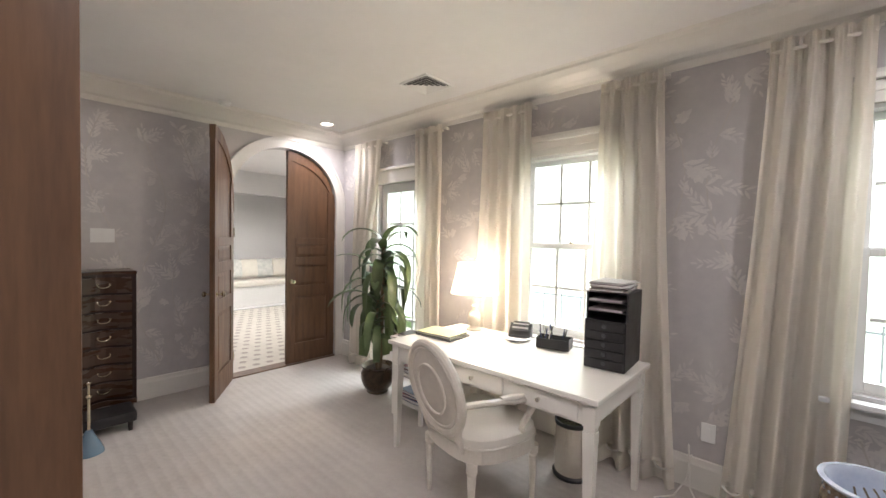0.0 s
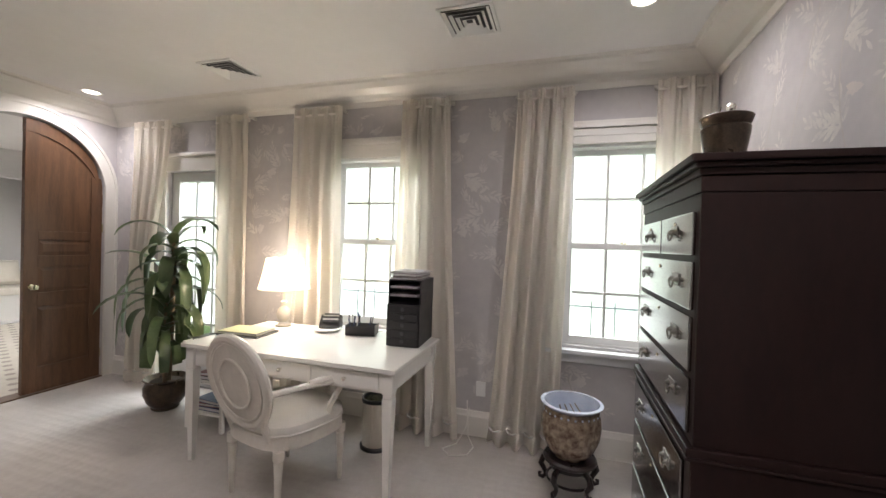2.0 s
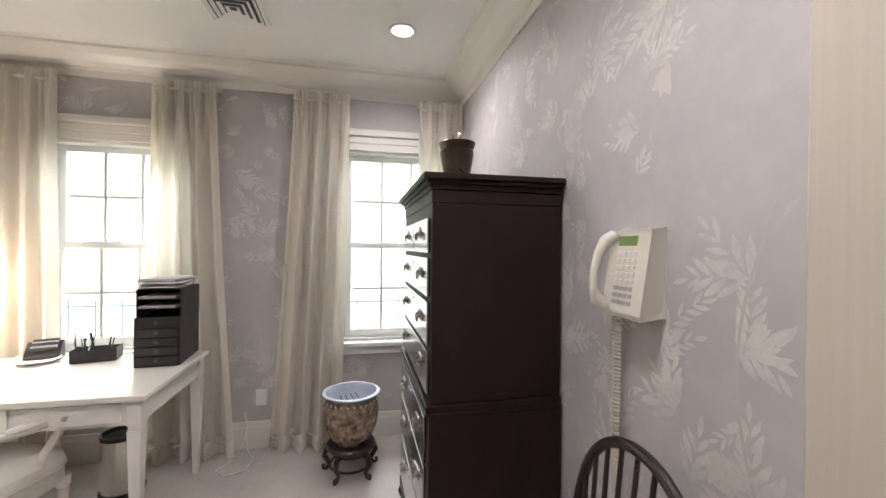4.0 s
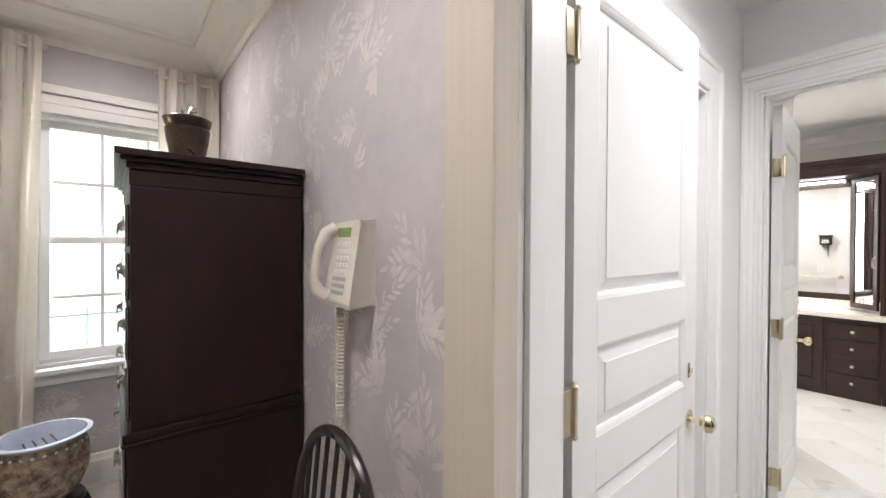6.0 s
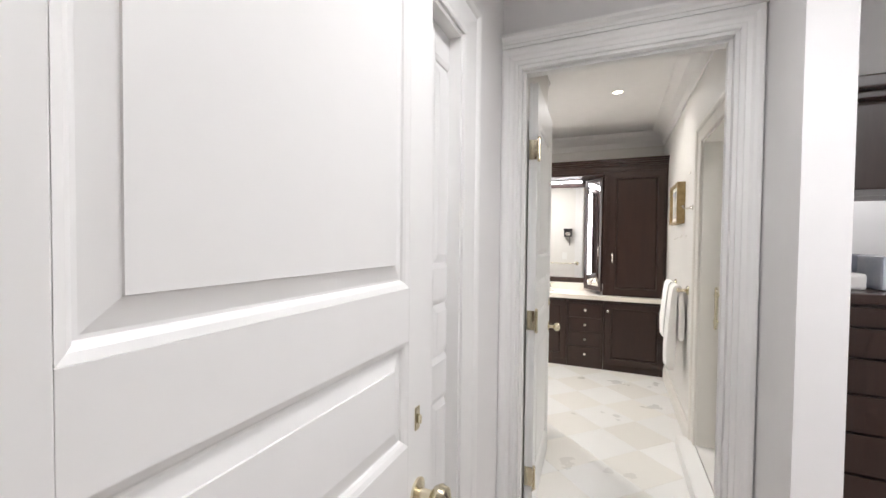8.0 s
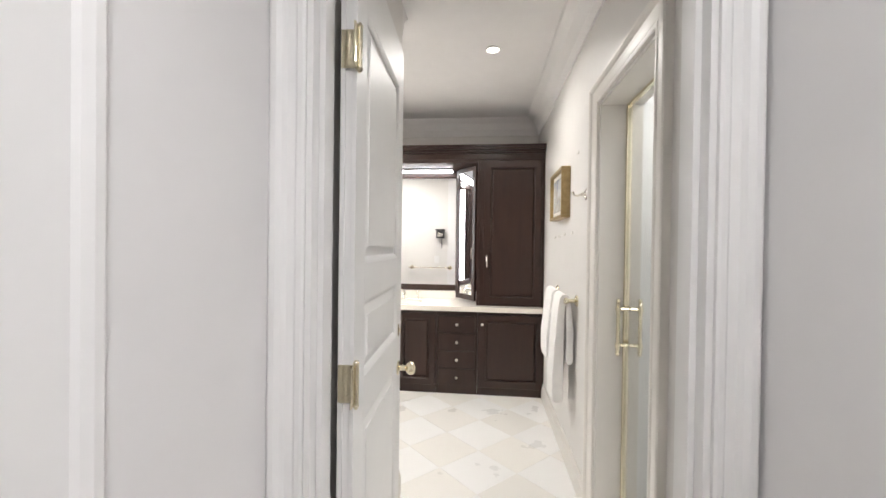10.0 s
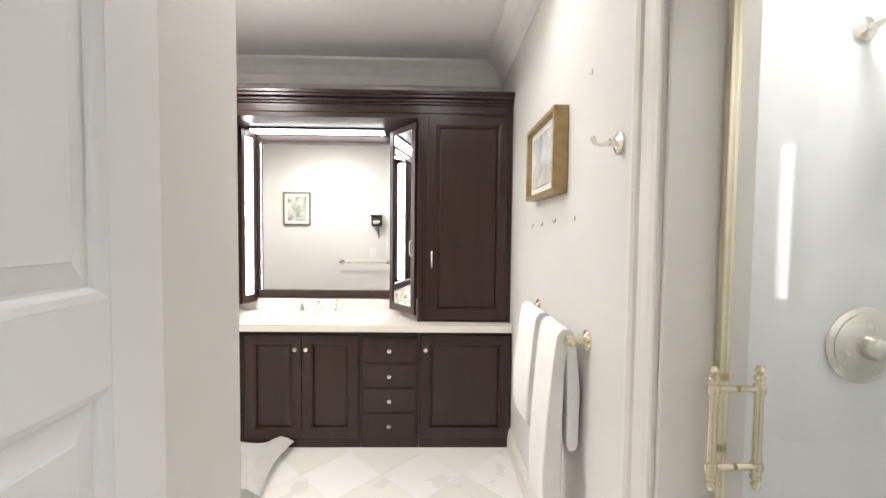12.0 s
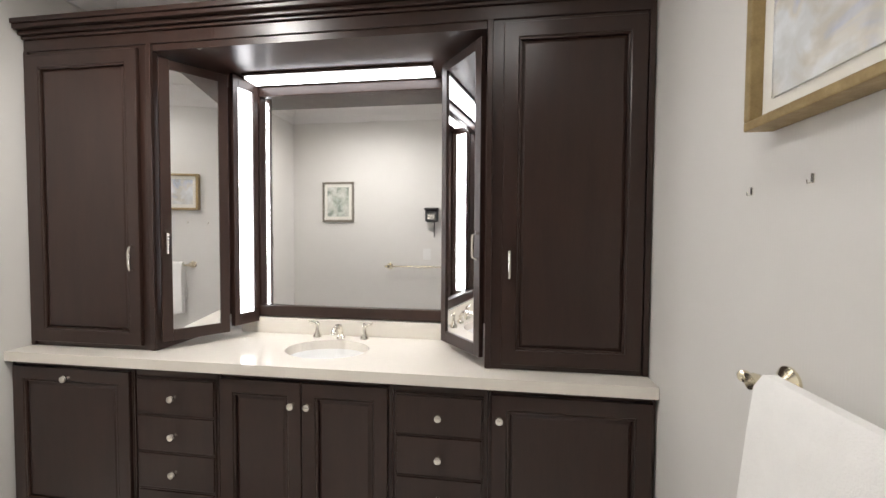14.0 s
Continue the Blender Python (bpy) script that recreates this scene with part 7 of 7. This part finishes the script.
def towel(x0, x1, z_front, z_back, lab, seed):
    c = thing("towel", lab, "towel", ((x0 + x1) / 2, 0.066, z_front), 0, "towels on the rail")
    r = random.Random(seed)
    zt = 1.085 + 0.011
    zm, zb = (z_front + zt) / 2, (z_back + zt) / 2
    ring = [(0.124, z_front), (0.135, z_front + 0.02), (0.137, z_front + 0.15), (0.129, zm), (0.113, zt - 0.08), (0.099, zt), (0.081, zt + 0.021), (0.062, zt + 0.023), (0.045, zt + 0.01), (0.033, zt - 0.04), (0.02, zt - 0.15), (0.014, zb), (0.014, z_back + 0.018), (0.024, z_back), (0.047, z_back), (0.056, z_back + 0.018), (0.058, zb), (0.061, zt - 0.15), (0.066, zt - 0.004), (0.071, zt - 0.15), (0.071, zm), (0.071, z_front + 0.02), (0.081, z_front)]
    bm = B()
    us = [0, 0.02, 0.06] + [0.1 + 0.08 * k for k in range(11)] + [0.94, 0.98, 1]
    rows = []
    for u in us:
        tuck = 0.004 if u in (0, 1) else 0
        row = []
        for k, (o, z) in enumerate(ring):
            wv = 0.004 * math.sin(u * 7 + seed + z * 3) * min(1, abs(zt - z) * 4)
            sag = -0.01 * math.sin(u * 3.1) * min(1, abs(zt - z) * 1.5)
            mid = 0.1 if o > 0.066 else 0.035
            row.append(bm.verts.new((x0 + (x1 - x0) * u + 0.007 * math.sin(z * 9 + seed), max(o + wv + (mid - o) * tuck * 40, 0.008), z + sag)))
        rows.append(row)
    n = len(ring)
    for p, q in zip(rows, rows[1:]):
        for j in range(n):
            bm.faces.new((p[j], p[(j + 1) % n], q[(j + 1) % n], q[j]))
    for row in (rows[0], rows[-1][::-1]):
        bm.faces.new([bm.verts.new(v.co) for v in row])
    bmesh.ops.recalc_face_normals(bm, faces=bm.faces[:])
    t_ = part("towel_cloth", bm, TOWEL, c, smooth=True)


towel(5.255, 5.465, 0.46, 0.69, "white bath towel hung over the brass rail", 1)
towel(5.535, 5.81, 0.64, 0.75, "small white hand towel hung over the brass rail", 2)


def picture(name, lab, put, w, h, d, frame_mat, art, fw):
    """put maps (across, up, out) from the picture's middle to the world."""
    c = thing(name, lab, "picture", put(0, 0, 0))

    def bx(u0, u1, v0, v1, o0, o1):
        bm = B()
        a, b = put(u0, v0, o0), put(u1, v1, o1)
        return box(bm, *(min(p, q) for p, q in zip(a, b)), *(max(p, q) for p, q in zip(a, b)), 0.003 if frame_mat else 0)

    for u0, u1, v0, v1 in ((-w / 2, w / 2, h / 2 - fw, h / 2), (-w / 2, w / 2, -h / 2, -h / 2 + fw), (-w / 2, -w / 2 + fw, -h / 2 + fw + 0.0003, h / 2 - fw - 0.0003), (w / 2 - fw, w / 2, -h / 2 + fw + 0.0003, h / 2 - fw - 0.0003)):
        part("frame_side", bx(u0, u1, v0, v1, 0.001, d), frame_mat, c)
    part("mat_board", bx(-w / 2 + fw, w / 2 - fw, -h / 2 + fw, h / 2 - fw, 0.004, d * 0.6), MATBOARD, c)
    m = 0.04 * min(w, h) / 0.4
    pr = part("print", bx(-w / 2 + fw + m, w / 2 - fw - m, -h / 2 + fw + m, h / 2 - fw - m, d * 0.6 + 0.0005, d * 0.6 + 0.0015), art, c, "watercolour landscape print")
    return c


def landscape(name, sky_c, tones, scale):
    """A loose watercolour: pale top, strokes of muted tones below."""
    m = bpy.data.materials.new(name)
    m.use_nodes = True
    n, l = m.node_tree.nodes, m.node_tree.links
    geo, n1, n2 = n.new("ShaderNodeNewGeometry"), n.new("ShaderNodeTexNoise"), n.new("ShaderNodeTexNoise")
    n1.inputs["Scale"].default_value, n1.inputs["Detail"].default_value = scale, 6
    n1.inputs["Distortion"].default_value = 0.6
    n2.inputs["Scale"].default_value, n2.inputs["Detail"].default_value = scale * 3, 4
    l.new(geo.outputs["Position"], n1.inputs["Vector"])
    l.new(geo.outputs["Position"], n2.inputs["Vector"])
    r1, r2 = n.new("ShaderNodeValToRGB"), n.new("ShaderNodeValToRGB")
    e = r1.color_ramp.elements
    e[0].position, e[0].color = 0.36, (*tones[0], 1)
    e[1].position, e[1].color = 0.62, (*sky_c, 1)
    for pos, col in ((0.44, tones[1]), (0.52, tones[2])):
        x = e.new(pos)
        x.color = (*col, 1)
    r2.color_ramp.elements[0].position, r2.color_ramp.elements[1].position = 0.42, 0.6
    r2.color_ramp.elements[0].color = (0.75, 0.74, 0.70, 1)
    mx = n.new("ShaderNodeMix")
    mx.data_type, mx.blend_type = "RGBA", "MULTIPLY"
    mx.inputs[0].default_value = 0.6
    l.new(n1.outputs["Fac"], r1.inputs[0])
    l.new(n2.outputs["Fac"], r2.inputs[0])
    l.new(r1.outputs[0], mx.inputs[6])
    l.new(r2.outputs[0], mx.inputs[7])
    b = n["Principled BSDF"]
    b.inputs["Roughness"].default_value = 0.25
    l.new(mx.outputs[2], b.inputs["Base Color"])
    return m


ART1 = landscape("watercolour_hills", (0.74, 0.76, 0.78), ((0.40, 0.37, 0.34), (0.52, 0.56, 0.68), (0.66, 0.63, 0.57)), 6)
ART2 = landscape("watercolour_trees", (0.72, 0.74, 0.72), ((0.30, 0.34, 0.30), (0.50, 0.54, 0.48), (0.64, 0.65, 0.60)), 9)
picture("framed_picture", "watercolour landscape in a deep gilt frame", lambda u, v, o: (5.705 - u, o, 1.775 + v), 0.46, 0.34, 0.06, GOLD, ART1, 0.02)
picture("framed_picture_small", "pale watercolour in a thin pewter frame", lambda u, v, o: (4.97 + o, 2.31 + u, 1.735 + v), 0.355, 0.43, 0.022, SILVERFRAME, ART2, 0.022)

hook = thing("robe_hook", "satin nickel double robe hook on a round rose", "hook", (5.04, 0.001, 1.70))
bm = lathe(B(), [(0, 0.0005), (0.031, 0.0005), (0.031, 0.006), (0.022, 0.012), (0.012, 0.016), (0.010, 0.03), (0, 0.032)], (5.04, 0, 1.70), 20, Matrix.Rotation(radians(-90), 4, "X"))
part("rose", bm, NICKEL, hook, smooth=True)
bm = tube(B(), [(5.04, 0.028, 1.70), (5.04, 0.05, 1.692), (5.04, 0.07, 1.695), (5.04, 0.078, 1.715)], [0.007, 0.006, 0.005, 0.007], 8)
part("hook_arm", bm, NICKEL, hook, smooth=True)
for x, z in ((5.38, 1.50), (5.62, 1.50), (5.82, 1.49), (6.0, 1.485), (5.25, 1.98)):
    t_ = thing("picture_hook", "tiny bare metal picture hook in the wall", "hook", (x, 0.001, z), 0, "bare picture hooks")
    bm = B()
    box(bm, x - 0.0035, 0.0005, z - 0.009, x + 0.0035, 0.0025, z + 0.009)
    tube(bm, [(x, 0.003, z - 0.008), (x, 0.010, z - 0.010), (x, 0.011, z - 0.002)], 0.0016, 5)
    part("clip", bm, NICKEL, t_)

disp = thing("hair_dryer", "black wall-mounted hair dryer with a hanging cord", "hair dryer", (4.951, 1.28, 1.58))
part("wall_unit", box(B(), 4.9705, 1.21, 1.52, 5.05, 1.34, 1.64, 0.012), BLACKPLAST, disp)
part("top_lid", box(B(), 4.9705, 1.20, 1.6403, 5.06, 1.35, 1.665, 0.008), BLACKPLAST, disp)
part("grille", box(B(), 5.0503, 1.235, 1.545, 5.054, 1.315, 1.60, 0.001), NICKEL, disp)
part("cord", tube(B(), [(4.998, 1.25, 1.52), (4.993, 1.25, 1.42), (4.988, 1.252, 1.36)], 0.006, 6), BLACKPLAST, disp)
plate_on_wall("switch_plate_bath", "white light switch on the bathroom wall", (4.97, 1.33, 1.18), (1, 0, 0), 0.08, 0.12, 1)

mat_ = thing("bath_mat", "folded cream bath mat lying by the vanity", "bath mat", (6.35, 1.9, 0.001))
bm = B()
rows = []
for i in range(13):
    rows.append([])
    for j in range(17):
        u, v = i / 12, j / 16
        z = 0.02 + 0.016 * math.sin(v * 9 + u * 2) * (0.4 + v) + 0.045 * math.exp(-((v - 0.12) / 0.10) ** 2) + 0.03 * u
        rows[-1].append(bm.verts.new((5.98 + 0.5 * u + 0.03 * math.sin(v * 4), 1.42 + 0.75 * v + 0.05 * math.sin(u * 3), z)))
for p, q in zip(rows, rows[1:]):
    for j in range(16):
        bm.faces.new((p[j], p[j + 1], q[j + 1], q[j]))
bmesh.ops.solidify(bm, geom=bm.faces[:], thickness=-0.012)
part("mat_cloth", bm, TOWEL, mat_, smooth=True)


def shower():
    d = thing("shower_door", "clear glass shower door with brass trim and a ladder handle", "shower door", (4.4, -0.05, 0.1))
    y = -0.13
    part("glass", box(B(), 4.178, y - 0.004, 0.11, 4.783, y + 0.004, 2.09), SHGLASS, d, shadow=False)
    bm = B()
    box(bm, 4.7835, y - 0.012, 0.095, 4.8, y + 0.012, 2.104, 0.002)
    box(bm, 4.168, y - 0.010, 0.095, 4.1777, y + 0.010, 2.104, 0.002)
    box(bm, 4.178, y - 0.010, 2.0905, 4.783, y + 0.010, 2.104, 0.002)
    part("brass_channel", bm, BRASS, d, "slim brass edge channel")
    for s in (1, -1):
        bm = B()
        o = y + s * 0.05
        tube(bm, [(4.748, o, 0.925), (4.748, o, 1.135)], 0.009, 12)
        for z in (0.945, 1.115):
            tube(bm, [(4.748, y + s * 0.0043, z), (4.748, o, z)], 0.008, 10)
            lathe(bm, [(0, -0.012), (0.012, -0.01), (0.014, 0), (0.012, 0.01), (0, 0.012)], (4.748, o, z), 12)
        for z, q in ((1.135, 1), (0.925, -1)):
            lathe(bm, [(0, 0), (0.011, 0.0), (0.012, 0.006 * q), (0.006, 0.012 * q), (0.011, 0.02 * q), (0.006, 0.03 * q), (0, 0.032 * q)], (4.748, o, z), 12)
        part("handle", bm, BRASS, d, "turned brass ladder handle", smooth=True)
    v = thing("shower_valve", "large round nickel shower valve with a lever", "shower valve", (4.964, -0.64, 1.15))
    rot = Matrix.Rotation(radians(-90), 4, "Y")
    bm = lathe(B(), [(0, 0.0005), (0.104, 0.0005), (0.104, 0.006), (0.092, 0.014), (0.086, 0.012), (0.064, 0.024), (0.034, 0.026), (0.03, 0.055), (0.02, 0.062), (0, 0.064)], (4.965, -0.64, 1.15), 36, rot)
    part("rose", bm, NICKEL, v, smooth=True)
    part("lever", tube(B(), [(4.91, -0.64, 1.145), (4.905, -0.68, 1.14), (4.905, -0.74, 1.145), (4.905, -0.755, 1.145)], [0.014, 0.008, 0.008, 0.011], 10), NICKEL, v, smooth=True)
    h = thing("wall_shower_fitting", "polished nickel shower head on a short arm", "shower head", (4.964, -0.6, 1.98))
    bm = lathe(B(), [(0, 0.0005), (0.032, 0.0005), (0.03, 0.008), (0.014, 0.016), (0, 0.018)], (4.965, -0.6, 1.985), 20, rot)
    part("rose", bm, NICKEL, h, smooth=True)
    part("arm", tube(B(), [(4.955, -0.6, 1.985), (4.90, -0.62, 1.99), (4.86, -0.64, 1.975)], 0.010, 10), NICKEL, h, smooth=True)
    dirn = Vector((-0.62, -0.25, -0.72)).normalized()
    bm = lathe(B(), [(0, -0.02), (0.016, -0.02), (0.018, 0.0), (0.035, 0.02), (0.05, 0.035), (0.052, 0.06), (0.045, 0.064), (0, 0.064)], (4.855, -0.645, 1.965), 20, Vector((0, 0, 1)).rotation_difference(dirn).to_matrix().to_4x4())
    part("head", bm, NICKEL, h, smooth=True)
    part("spray_face", lathe(B(), [(0, 0.0643), (0.044, 0.0643), (0.042, 0.067), (0, 0.067)], (4.855, -0.645, 1.965), 20, Vector((0, 0, 1)).rotation_difference(dirn).to_matrix().to_4x4()), GREYPLAST, h)


shower()
tiles()
